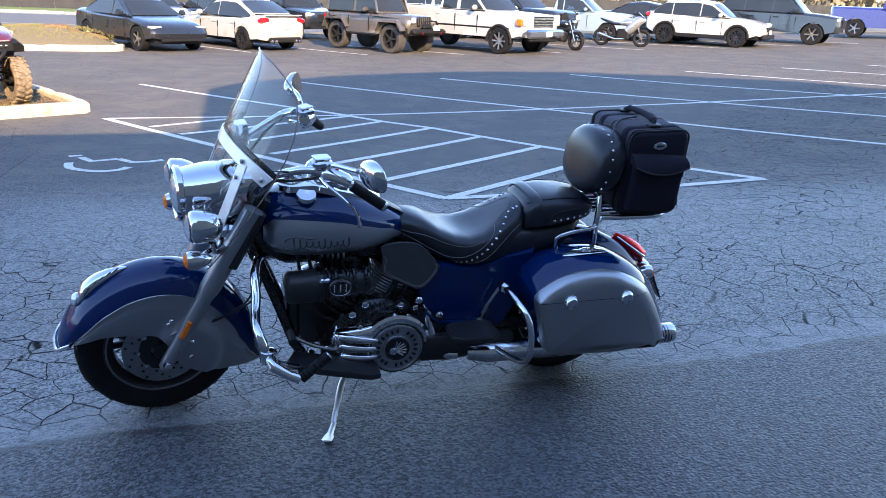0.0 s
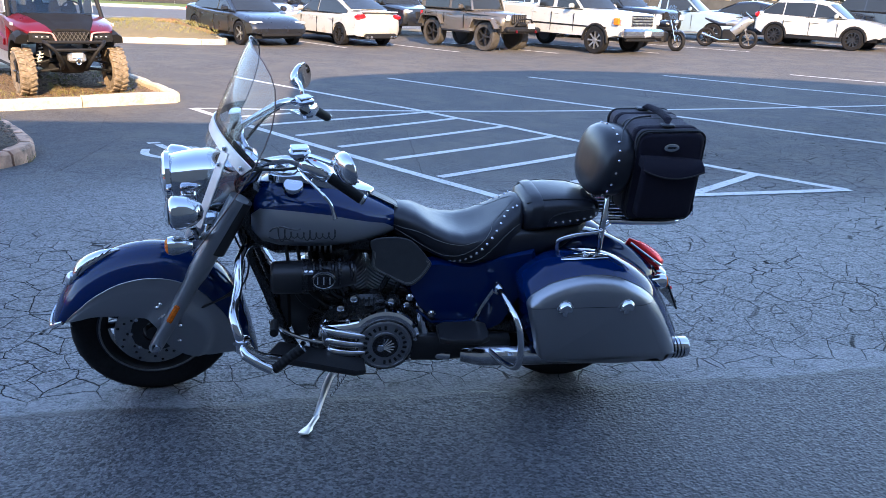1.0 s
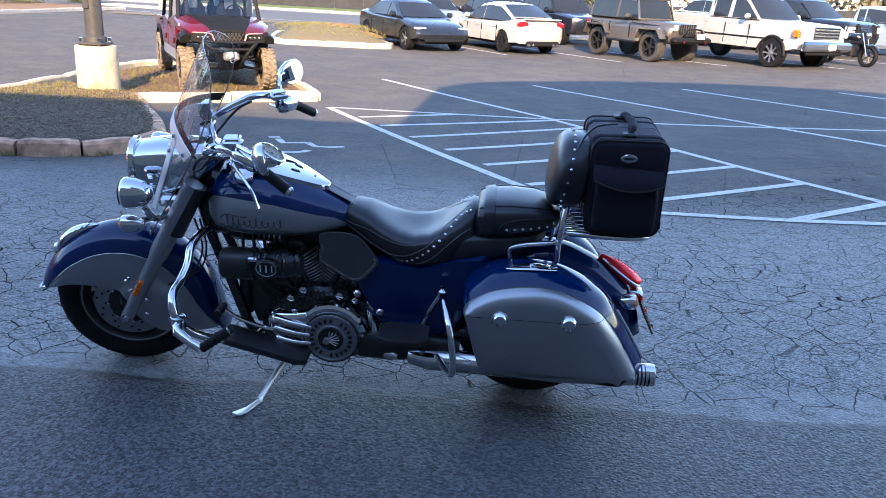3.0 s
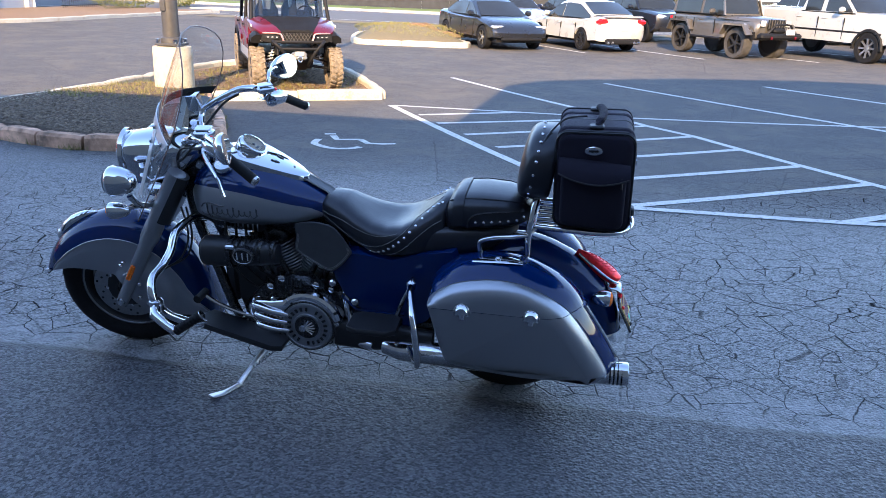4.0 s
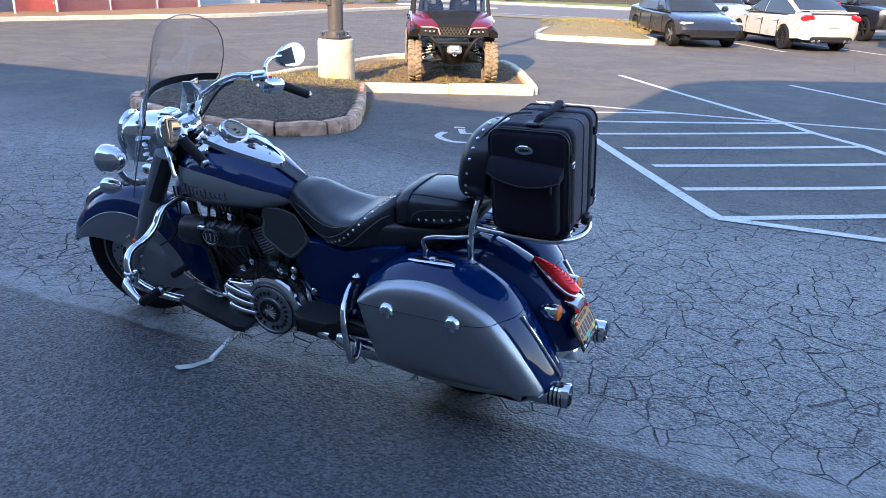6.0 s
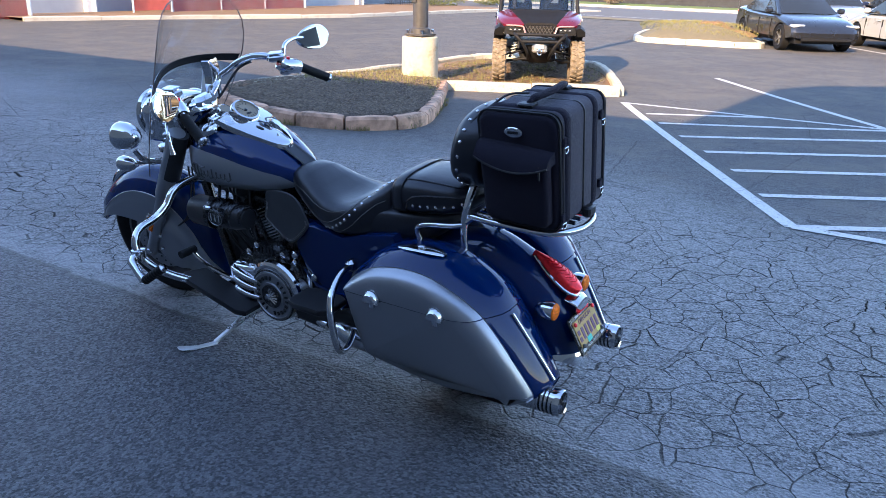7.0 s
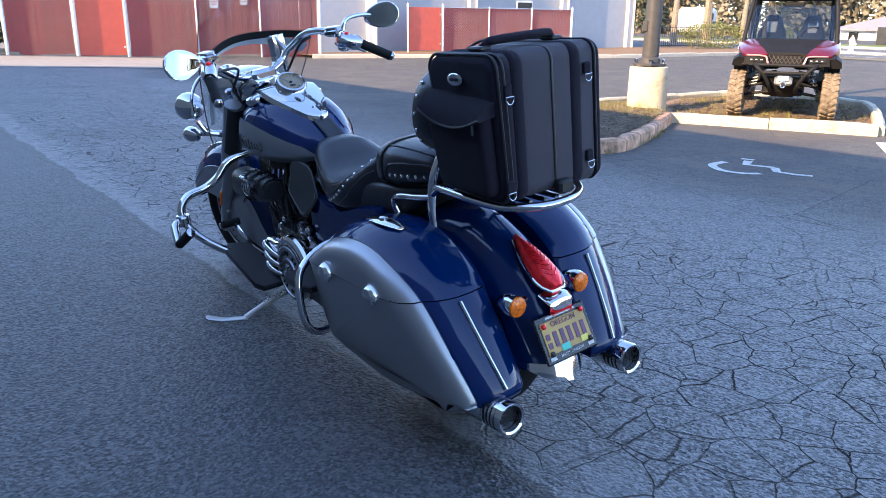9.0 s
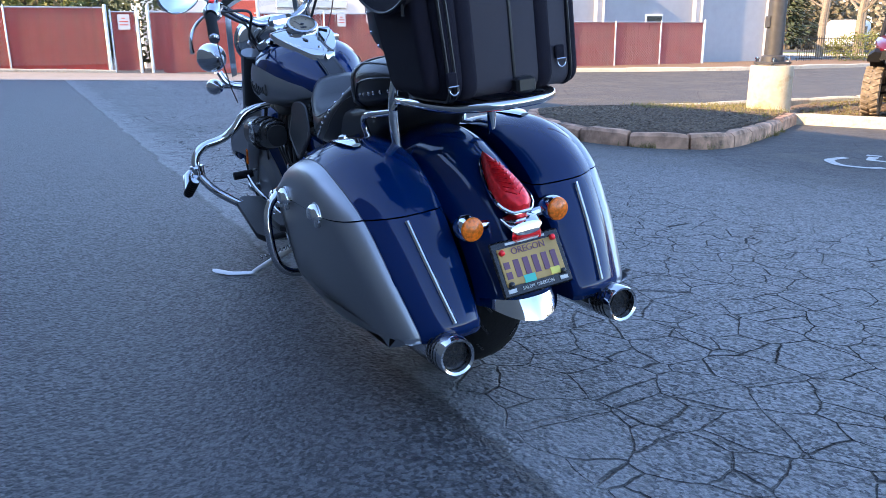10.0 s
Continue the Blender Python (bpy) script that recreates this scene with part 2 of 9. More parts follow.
# ---------------------------------------------------------------- ground
def asphalt():
    m = bpy.data.materials.new("asphalt")
    m.use_nodes = True
    N, L = m.node_tree.nodes, m.node_tree.links
    b = N["Principled BSDF"]
    co = N.new("ShaderNodeTexCoord")

    def noise_of(scale, detail=6, rough=0.6):
        n = N.new("ShaderNodeTexNoise")
        n.inputs["Scale"].default_value, n.inputs["Detail"].default_value, n.inputs["Roughness"].default_value = scale, detail, rough
        L.new(co.outputs["Object"], n.inputs["Vector"])
        return n

    def calc(op, a, c=None, clamp=False):
        n = N.new("ShaderNodeMath")
        n.operation, n.use_clamp = op, clamp
        for i, v in enumerate((a, c)):
            if v is None:
                continue
            if isinstance(v, (int, float)):
                n.inputs[i].default_value = v
            else:
                L.new(v, n.inputs[i])
        return n.outputs[0]

    def ramp(v, lo, hi, a=0.0, c=1.0):
        n = N.new("ShaderNodeMapRange")
        n.interpolation_type = "SMOOTHSTEP"
        L.new(v, n.inputs[0])
        for i, q in enumerate((lo, hi, a, c)):
            n.inputs[i + 1].default_value = q
        return n.outputs[0]

    def mix(f, a, c):
        n = N.new("ShaderNodeMix")
        n.data_type = "RGBA"
        for i, v in ((0, f), (6, a), (7, c)):
            if isinstance(v, tuple):
                n.inputs[i].default_value = (*v, 1)
            elif isinstance(v, (int, float)):
                n.inputs[i].default_value = v
            else:
                L.new(v, n.inputs[i])
        return n.outputs[2]

    sep = N.new("ShaderNodeSeparateXYZ")
    L.new(co.outputs["Object"], sep.inputs[0])
    wob = noise_of(1.6, 4)
    wobf = noise_of(14, 4)
    # distance past the seam between the resealed apron and the old lot
    d = calc("SUBTRACT", sep.outputs[1], calc("MULTIPLY", sep.outputs[0], 0.064))
    d = calc("ADD", d, 0.125)
    d = calc("ADD", d, calc("MULTIPLY", calc("SUBTRACT", wob.outputs[0], 0.5), 0.16))
    d = calc("ADD", d, calc("MULTIPLY", calc("SUBTRACT", wobf.outputs[0], 0.5), 0.05))
    old = ramp(d, -0.01, 0.03)
    lip = calc("MULTIPLY", ramp(d, -0.05, 0.0), ramp(d, 0.36, 0.16))
    # crack net
    dist = noise_of(7.0, 3, 0.55)
    vm = N.new("ShaderNodeVectorMath")
    vm.operation = "MULTIPLY_ADD"
    L.new(dist.outputs["Color"], vm.inputs[0])
    vm.inputs[1].default_value = (0.055, 0.055, 0.0)
    L.new(co.outputs["Object"], vm.inputs[2])
    flat = N.new("ShaderNodeVectorMath")
    flat.operation = "MULTIPLY"
    L.new(vm.outputs[0], flat.inputs[0])
    flat.inputs[1].default_value = (1, 1, 0)

    def cracks(scale, lo, hi):
        v = N.new("ShaderNodeTexVoronoi")
        v.feature = "DISTANCE_TO_EDGE"
        v.inputs["Scale"].default_value = scale
        L.new(flat.outputs[0], v.inputs["Vector"])
        return ramp(v.outputs["Distance"], lo, hi, 1.0, 0.0)

    patch = noise_of(0.55, 3)
    reach = calc("SUBTRACT", sep.outputs[1], calc("MAXIMUM", calc("MULTIPLY", calc("ADD", sep.outputs[0], 1.0), 0.8), 0.0))
    near = ramp(calc("ADD", reach, calc("MULTIPLY", calc("SUBTRACT", patch.outputs[0], 0.5), 2.2)), 3.4, 1.7)
    crack = calc("MULTIPLY", cracks(5.9, 0.006, 0.021), ramp(patch.outputs[0], 0.30, 0.55, 0.55, 1.0))
    crack = calc("MULTIPLY", crack, calc("MAXIMUM", near, 0.06))
    crack = calc("MAXIMUM", crack, calc("MULTIPLY", cracks(0.42, 0.0006, 0.0035), 0.35))
    crack = calc("MULTIPLY", crack, ramp(d, 0.02, 0.16))
    thin = noise_of(30, 3)
    crack = calc("MULTIPLY", crack, ramp(thin.outputs[0], 0.30, 0.46, 0.65, 1.0))
    # colour
    agg = noise_of(125, 3, 0.65)
    cell = N.new("ShaderNodeTexVoronoi")
    cell.inputs["Scale"].default_value, cell.inputs["Randomness"].default_value = 95, 1.0
    L.new(co.outputs["Object"], cell.inputs["Vector"])
    tone = N.new("ShaderNodeSeparateColor")
    L.new(cell.outputs["Color"], tone.inputs[0])
    stone = calc("ADD", calc("MULTIPLY", agg.outputs[0], 0.6), calc("MULTIPLY", tone.outputs[0], 0.4))
    mid = noise_of(9, 6)
    large = noise_of(0.35, 4)
    col = mix(ramp(stone, 0.28, 0.72), (0.045, 0.046, 0.049), (0.220, 0.222, 0.226))
    col = mix(calc("MULTIPLY", ramp(mid.outputs[0], 0.45, 0.75), 0.35), col, (0.25, 0.25, 0.25))
    # darker, smoother paving farther into the lot
    wide = noise_of(0.22, 4)
    inlot = ramp(calc("ADD", sep.outputs[1], calc("MULTIPLY", calc("SUBTRACT", wide.outputs[0], 0.5), 5.0)), 2.2, 5.2)
    col = mix(calc("MULTIPLY", inlot, 0.56), col, (0.062, 0.056, 0.049))
    lotm = noise_of(1.3, 9, 0.72)
    col = mix(calc("MULTIPLY", calc("MULTIPLY", inlot, ramp(lotm.outputs[0], 0.44, 0.62)), 0.55), col, (0.150, 0.132, 0.112))
    seal = mix(ramp(stone, 0.30, 0.78), (0.036, 0.037, 0.040), (0.138, 0.141, 0.149))
    col = mix(old, seal, col)
    col = mix(calc("MULTIPLY", lip, ramp(mid.outputs[0], 0.30, 0.6, 0.1, 0.6)), col, (0.235, 0.237, 0.24))
    edge = calc("MULTIPLY", ramp(d, -0.045, -0.02), ramp(d, 0.012, -0.008))
    col = mix(calc("MULTIPLY", edge, 0.7), col, (0.02, 0.02, 0.021))
    col = mix(calc("MULTIPLY", ramp(large.outputs[0], 0.5, 0.66), 0.3), col, (0.07, 0.07, 0.073))
    rust = noise_of(0.8, 6, 0.7)
    col = mix(calc("MULTIPLY", ramp(rust.outputs[0], 0.62, 0.75), calc("MULTIPLY", ramp(sep.outputs[1], 5.5, 8.0), 0.5)), col, (0.20, 0.15, 0.09))
    col = mix(calc("MULTIPLY", crack, 0.88), col, (0.003, 0.003, 0.003))
    L.new(col, b.inputs["Base Color"])
    L.new(mix(inlot, mix(old, (0.50, 0.50, 0.50), (0.54, 0.54, 0.54)), (0.80, 0.80, 0.80)), b.inputs["Roughness"])
    L.new(calc("MULTIPLY", calc("SUBTRACT", 1.0, crack, True), ramp(inlot, 0.0, 1.0, 0.20, 0.10)), b.inputs["Specular IOR Level"])
    # relief
    grit = noise_of(74, 2, 0.5)
    peb = N.new("ShaderNodeTexVoronoi")
    peb.inputs["Scale"].default_value = 72
    L.new(co.outputs["Object"], peb.inputs["Vector"])
    hgt = calc("ADD", calc("MULTIPLY", grit.outputs[0], 0.0068), calc("MULTIPLY", peb.outputs["Distance"], -0.0030))
    hgt = calc("ADD", hgt, calc("MULTIPLY", mid.outputs[0], 0.006))
    hgt = calc("SUBTRACT", hgt, calc("MULTIPLY", crack, 0.012))
    hgt = calc("ADD", hgt, calc("MULTIPLY", ramp(d, 0.0, -0.03), 0.006))
    bp = N.new("ShaderNodeBump")
    bp.inputs["Strength"].default_value, bp.inputs["Distance"].default_value = 1.0, 1.0
    L.new(hgt, bp.inputs["Height"])
    L.new(bp.outputs[0], b.inputs["Normal"])
    return m


M["asphalt"] = asphalt()
M["paint"] = material("worn_white_line_paint", (0.52, 0.51, 0.48), 0.75, vary=0.15, scale=60, stain=0.75, stain_color=(0.09, 0.09, 0.095), stain_scale=26, bump=0.5, bscale=150)
M["curbw"] = material("whitewashed_concrete", (0.50, 0.45, 0.34), 0.85, vary=0.15, scale=30, bump=0.6, bscale=60, stain=0.6, stain_color=(0.20, 0.17, 0.11), stain_scale=7)
M["curbp"] = material("faded_pink_kerb", (0.47, 0.275, 0.175), 0.9, vary=0.65, scale=7, bump=1.0, bscale=35, stain=0.9, stain_color=(0.085, 0.065, 0.045), stain_scale=5, piece=0.12)
M["concrete"] = material("concrete", (0.40, 0.37, 0.31), 0.9, vary=0.12, scale=18, bump=0.5, bscale=60, stain=0.5, stain_color=(0.24, 0.20, 0.14), stain_scale=3)
M["soil"] = material("bark_soil", (0.10, 0.072, 0.048), 0.95, vary=0.7, scale=60, bump=1.0, bscale=50, stain=0.5, stain_color=(0.11, 0.085, 0.05), stain_scale=5)
M["mulch"] = material("mulch", (0.19, 0.115, 0.06), 0.95, vary=0.4, scale=20, bump=0.8, bscale=30)
M["grass"] = material("grass", (0.11, 0.15, 0.03), 0.9, vary=0.4, scale=30, bump=0.6, bscale=40)
M["drygrass"] = material("dry_grass", (0.16, 0.13, 0.07), 0.9, vary=0.4, scale=30)
M["road"] = material("road_asphalt", (0.085, 0.084, 0.085), 0.85, vary=0.2, scale=6, stain=0.3, stain_color=(0.14, 0.12, 0.10), stain_scale=0.6)
M["slab"] = material("drive_concrete", (0.26, 0.23, 0.20), 0.88, vary=0.12, scale=5, stain=0.4, stain_color=(0.15, 0.13, 0.115), stain_scale=0.8, bump=0.3, bscale=30)
M["redslat"] = material("red_plastic_slat", (0.36, 0.040, 0.030), 0.55, vary=0.15, scale=7, piece=0.15, stain=0.3, stain_color=(0.25, 0.05, 0.04), stain_scale=2)
M["redpanel"] = material("red_board", (0.60, 0.10, 0.06), 0.6, vary=0.08, scale=4)
M["galv"] = material("galvanised_steel", (0.55, 0.56, 0.57), 0.4, 0.8, vary=0.15, scale=30)
M["wallgrey"] = material("grey_painted_wall", (0.36, 0.36, 0.38), 0.8, vary=0.05, scale=3, stain=0.15, stain_color=(0.26, 0.26, 0.27), stain_scale=0.8, bump=0.2, bscale=60)
M["wallwhite"] = material("white_painted_wall", (0.70, 0.69, 0.66), 0.8, vary=0.05, scale=3)
M["polegrey"] = material("dark_grey_pole_paint", (0.055, 0.052, 0.05), 0.5, vary=0.2, scale=15, bump=0.15, bscale=60)
M["fabric"] = material("black_windscreen_fabric", (0.035, 0.036, 0.038), 0.9, vary=0.3, scale=2)
M["iron"] = material("black_iron", (0.02, 0.02, 0.02), 0.5)
M["leaf"] = material("shrub_leaf", (0.13, 0.14, 0.03), 0.7, vary=0.4, scale=8)
M["darkleaf"] = material("conifer_leaf", (0.060, 0.075, 0.032), 0.8, vary=0.4, scale=3)
M["bark"] = material("bark", (0.24, 0.185, 0.13), 0.9, vary=0.3, scale=12)
M["hydrant"] = material("cream_hydrant_paint", (0.62, 0.57, 0.43), 0.6, vary=0.1, scale=12)
M["roofgrey"] = material("grey_shingle", (0.22, 0.22, 0.235), 0.9, vary=0.15, scale=10)
M["containerblue"] = material("blue_container", (0.16, 0.27, 0.50), 0.6, vary=0.15, scale=3)
M["storewall"] = material("shop_stucco", (0.115, 0.11, 0.105), 0.85, vary=0.08, scale=8, bump=0.2, bscale=40)


def axis_steps(a, b, fine, far):
    v, out, s = a, [], fine
    while v < b:
        out.append(v)
        v += fine
    out.append(b)
    lo, hi, s = a, b, fine
    while hi < far:
        s *= 1.35
        hi, lo = hi + s, lo - s
        out += [hi, lo]
    return sorted(out)


gx, gy = axis_steps(-14, 26, 0.5, 600), axis_steps(-7, 28, 0.5, 600)
solid("ground", Mesh().sheet([[(x, y, ground_z(x, y)) for x in gx] for y in gy]), M["asphalt"],
      "cracked grey asphalt car park with a darker resealed apron", "ground", kind="structure", smooth=180)


def strip(name, pts, width, mat, label, category, up=0.004, step=0.4, kind="structure", group=""):
    """A flat strip on the ground along points."""
    P = [Vector((p[0], p[1], 0)) for p in pts]
    line = []
    for a, b in zip(P, P[1:]):
        k = max(1, int((b - a).length / step))
        line += [a + (b - a) * i / k for i in range(k)]
    line.append(P[-1])
    rows = []
    for i, p in enumerate(line):
        t = (line[min(i + 1, len(line) - 1)] - line[max(i - 1, 0)]).normalized()
        s = Vector((-t.y, t.x, 0)) * width / 2
        rows.append([(q.x, q.y, ground_z(q.x, q.y) + up) for q in (p - s, p, p + s)])
    return solid(name, Mesh().sheet(rows), mat, label, category, group=group, kind=kind, smooth=180)


LINES = [
    [(-3.14, 8.68), (0.41, 3.40)],
    [(-3.11, 12.86), (-1.66, 11.18), (0.12, 9.18), (0.70, 8.35), (1.31, 7.66), (2.36, 5.90), (2.78, 5.22), (3.28, 4.43), (3.80, 3.66)],
    [(-0.05, 13.44), (1.66, 11.62), (2.78, 10.36), (3.42, 9.62), (4.55, 8.25), (5.40, 7.05), (6.80, 5.10)],
    [(3.09, 14.15), (5.03, 11.80), (6.81, 9.86), (10.1, 5.9)],
    [(6.37, 14.52), (8.08, 12.30), (10.75, 9.60), (13.2, 6.6)],
    [(9.6, 14.75), (12.4, 11.3), (16.2, 6.9)],
    [(12.7, 15.15), (14.9, 12.4), (19.2, 7.3)],
    [(15.7, 15.5), (18.2, 12.5), (22.2, 7.7)],
]
for ln in LINES:
    strip("parking_line", ln, 0.11, M["paint"], "worn white painted parking line on the asphalt", "parking line", group="parking lines")
strip("parking_line", [(-3.08, 8.66), (-1.2, 8.84), (0.28, 8.98), (1.53, 9.12), (3.25, 9.28), (6.64, 9.56), (10.3, 9.98), (16, 10.55), (26, 11.6)], 0.10, M["paint"],
      "long white painted line where two parking rows meet", "parking line", up=0.006, group="parking lines")
strip("parking_line", [(0.40, 3.41), (1.12, 3.46), (2.16, 3.50), (3.82, 3.66)], 0.11, M["paint"], "white painted line closing the hatched aisle", "parking line", up=0.006, group="parking lines")
for a, b in (((-2.48, 7.91), (-1.12, 8.87)), ((-2.06, 7.28), (0.30, 8.88)), ((-1.52, 6.54), (0.70, 8.32)), ((-1.00, 5.82), (1.31, 7.66)),
             ((-0.50, 5.08), (1.77, 6.84)), ((-0.03, 4.24), (2.31, 5.99)), ((0.44, 3.44), (2.78, 5.20)), ((2.16, 3.51), (3.28, 4.42))):
    strip("hatch_bar", [a, b], 0.11, M["paint"], "worn white hatch bar in the access aisle", "hatch bar", up=0.005, group="hatch bars")
for x, y in ((-0.89, 20.9), (2.45, 20.5), (5.4, 20.4), (8.65, 20.6), (11.98, 21.35), (15.3, 21.7), (18.8, 22.4), (22.3, 23.3)):
    strip("parking_line", [(x, y), (x - 3.3, y + 4.3)], 0.11, M["paint"], "white painted line of the far parking row", "parking line", group="far parking lines")
for i, st in enumerate(([(-2.96, 5.74), (-2.82, 5.50), (-2.58, 5.62)], [(-3.02, 5.44), (-2.97, 5.18), (-2.83, 5.03), (-2.66, 4.95), (-2.49, 5.02), (-2.42, 5.16)], [(-2.58, 5.62), (-2.42, 5.42), (-2.26, 5.44), (-2.12, 5.53)], [(-3.09, 5.80), (-2.97, 5.86)])):
    strip("wheelchair_mark", spline([(*p, 0) for p in st], 5) if i == 1 else st, 0.085, M["paint"], "worn white accessible-bay symbol stroke on the asphalt",
          "road marking", up=0.005, step=0.1, group="accessible-bay symbol")


# ---------------------------------------------------------------- kerbs, islands and the light pole
def kerb_run(parent, pts, mat, width=0.16, height=0.15, piece=0.7, gap=0.012, closed=False):
    """Kerb stones along points, each a piece of its own."""
    line = spline([(*p, 0) for p in pts], 8, closed)
    if closed:
        line.append(line[0])
    acc = [0.0]
    for a, b in zip(line, line[1:]):
        acc.append(acc[-1] + (b - a).length)

    def at(s):
        for i in range(len(acc) - 1):
            if acc[i + 1] >= s:
                f = (s - acc[i]) / max(1e-6, acc[i + 1] - acc[i])
                return line[i].lerp(line[i + 1], f), (line[i + 1] - line[i]).normalized()
        return line[-1], (line[-1] - line[-2]).normalized()

    k = max(1, round(acc[-1] / piece))
    for i in range(k):
        a, b = acc[-1] * i / k + gap / 2, acc[-1] * (i + 1) / k - gap / 2
        rows, dz = [], random.uniform(-0.012, 0.012)
        for j in range(7):
            p, t = at(a + (b - a) * j / 6)
            wv = 0.012 * noise.noise((p.x * 5, p.y * 5, 3)) - (0.012 if j in (0, 6) else 0.0)
            s = Vector((-t.y, t.x, 0))
            z = ground_z(p.x, p.y)
            w, e = width / 2, 0.03
            rows.append([Vector((q.x, q.y, z + hh)) for q, hh in ((p - s * w, -0.05), (p - s * (w - 0.005), height - e + dz + wv), (p - s * (w - e + wv), height + dz + wv),
                                                                  (p + s * (w - e + wv), height + dz + wv), (p + s * (w - 0.005), height - e + dz + wv), (p + s * w, -0.05))])
        part("kerb_stone", Mesh().loft(rows), mat, parent, smooth=25)


def patch(name, outline, mat, label, category, mound=0.06, base=0.09, parent=None):
    """Earth inside a kerb, slightly heaped."""
    c = sum((Vector(p) for p in outline), Vector((0, 0))) / len(outline)
    rim = [Vector((p.x, p.y)) for p in spline([(*p, 0) for p in outline], 5, True)]
    rows = []
    for f in (1.0, 0.92, 0.78, 0.6, 0.42, 0.24, 0.1, 0.02):
        row = []
        for p in rim + rim[:1]:
            q = c + (p - c) * f
            row.append((q.x, q.y, ground_z(q.x, q.y) + base + mound * (1 - f * f) + (noise.noise((q.x * 3, q.y * 3, 1)) * 0.025 if f < 0.95 else 0)))
        rows.append(row)
    return solid(name, Mesh().sheet(rows), mat, label, category, kind="structure", smooth=60)


ISL1 = [(-7.45, 8.7), (-7.55, 7.0), (-7.5, 5.35), (-7.1, 4.55), (-6.2, 4.05), (-5.0, 3.82), (-4.25, 4.12), (-3.98, 4.75), (-4.4, 5.65), (-5.1, 6.75), (-5.78, 7.78)]
kerb_a = thing("kerb", "weathered pinkish kerb round a planting island", "kerb", kind="structure")
kerb_run(kerb_a, ISL1[2:], M["curbp"], piece=0.55, gap=0.026)
kerb_b = thing("kerb", "sunlit whitewashed kerb of the parking islands", "kerb", kind="structure")
kerb_run(kerb_b, [(-5.78, 7.82), (-4.6, 8.55), (-3.48, 9.26)], M["curbw"], piece=1.2)
kerb_run(kerb_b, [(-3.5, 9.30), (-4.1, 10.4), (-4.9, 11.75), (-5.7, 12.6), (-6.8, 12.75)], M["curbw"], piece=1.2)
kerb_run(kerb_b, [(-7.5, 5.4), (-7.6, 7.0), (-7.75, 9.0), (-7.95, 10.6), (-7.9, 12.2), (-7.2, 12.75)], M["curbw"], piece=1.2)
patch("planting_bed", [(p[0] * 0.985 - 0.09, p[1] * 0.985 + 0.09) for p in ISL1], M["soil"], "dark bark soil in a kerbed parking island", "planting bed", mound=0.08)
patch("planting_bed", [(-5.8, 8.0), (-4.6, 8.75), (-3.66, 9.38), (-4.2, 10.5), (-5.0, 11.7), (-5.8, 12.4), (-7.2, 12.5), (-7.75, 11.8), (-7.8, 10.4), (-7.0, 8.9)], M["mulch"],
      "bare brown soil in a kerbed parking island", "planting bed", mound=0.05, base=0.06)

M["footing"] = material("rust_stained_whitewash", (0.50, 0.44, 0.31), 0.85, vary=0.15, scale=12, bump=0.5, bscale=50, stain=0.8, stain_color=(0.26, 0.15, 0.055), stain_scale=2.2)
pole = thing("light_pole", "dark grey steel light pole on a round concrete base", "light pole", on_ground(-6.45, 8.05))
part("concrete_base", Mesh().lathe([(0.295, -0.1), (0.297, 0.3), (0.292, 0.73), (0.282, 0.755), (0.0, 0.76)], n=28), M["footing"], pole, "whitewashed concrete base with rust stains")
part("base_plate", Mesh().box((0, 0, 0.790), (0.36, 0.36, 0.035), bevel=0.008), M["polegrey"], pole)
part("shaft", Mesh().lathe([(0.125, 0.80), (0.115, 2.5), (0.095, 8.2), (0.0, 8.21)], n=20), M["polegrey"], pole)
part("base_cover", Mesh().lathe([(0.16, 0.80), (0.155, 0.88), (0.13, 0.90)], n=16), M["polegrey"], pole)
part("hand_hole_cover", Mesh().box((-0.03, -0.12, 1.35), (0.09, 0.05, 0.16), bevel=0.01), M["polegrey"], pole)
for sx in (-1, 1):
    for sy in (-1, 1):
        part("anchor_bolt", Mesh().lathe([(0.022, 0.75), (0.022, 0.84), (0.03, 0.84), (0.03, 0.865), (0.0, 0.87)], Matrix.Translation((sx * 0.145, sy * 0.145, 0)), 8), M["dchrome"], pole)

ISL2 = [(-7.55, 19.95), (-6.0, 20.05), (-4.5, 20.35), (-4.6, 21.2), (-5.9, 23.2), (-7.2, 25.0), (-8.4, 25.4), (-8.7, 23.6), (-8.3, 21.5)]
kerb_c = thing("kerb", "pale kerb round a far parking island", "kerb", kind="structure")
kerb_run(kerb_c, ISL2, M["curbw"], piece=1.3, closed=True)
patch("planting_bed", ISL2, M["drygrass"], "dry grass mound in a far parking island", "planting bed", mound=0.42)
st = Mesh()
rows = []
for k in range(9):
    f = k / 8
    row = []
    for j in range(40):
        a = 2 * math.pi * j / 40
        root = 0.5 + 0.5 * math.cos(a * 6 + 2.0 * noise.noise((math.cos(a), math.sin(a), 4.0)))
        rad = (0.26 + (1 - f) ** 1.7 * (0.45 + 0.65 * root)) * (1 + 0.15 * noise.noise((math.cos(a) * 2, math.sin(a) * 2, f * 3)))
        row.append((rad * math.cos(a) * 1.15, rad * math.sin(a), -0.12 + 0.38 * f ** 0.8 + 0.05 * noise.noise((math.cos(a) * 4, math.sin(a) * 4, f * 5))))
    rows.append(row)
st.loft(rows)
solid("tree_stump", st, M["mulch"], "broad cut tree stump with spreading roots on the far island", "tree stump", m=on_ground(-6.3, 22.2, 0, 0.30), smooth=50)


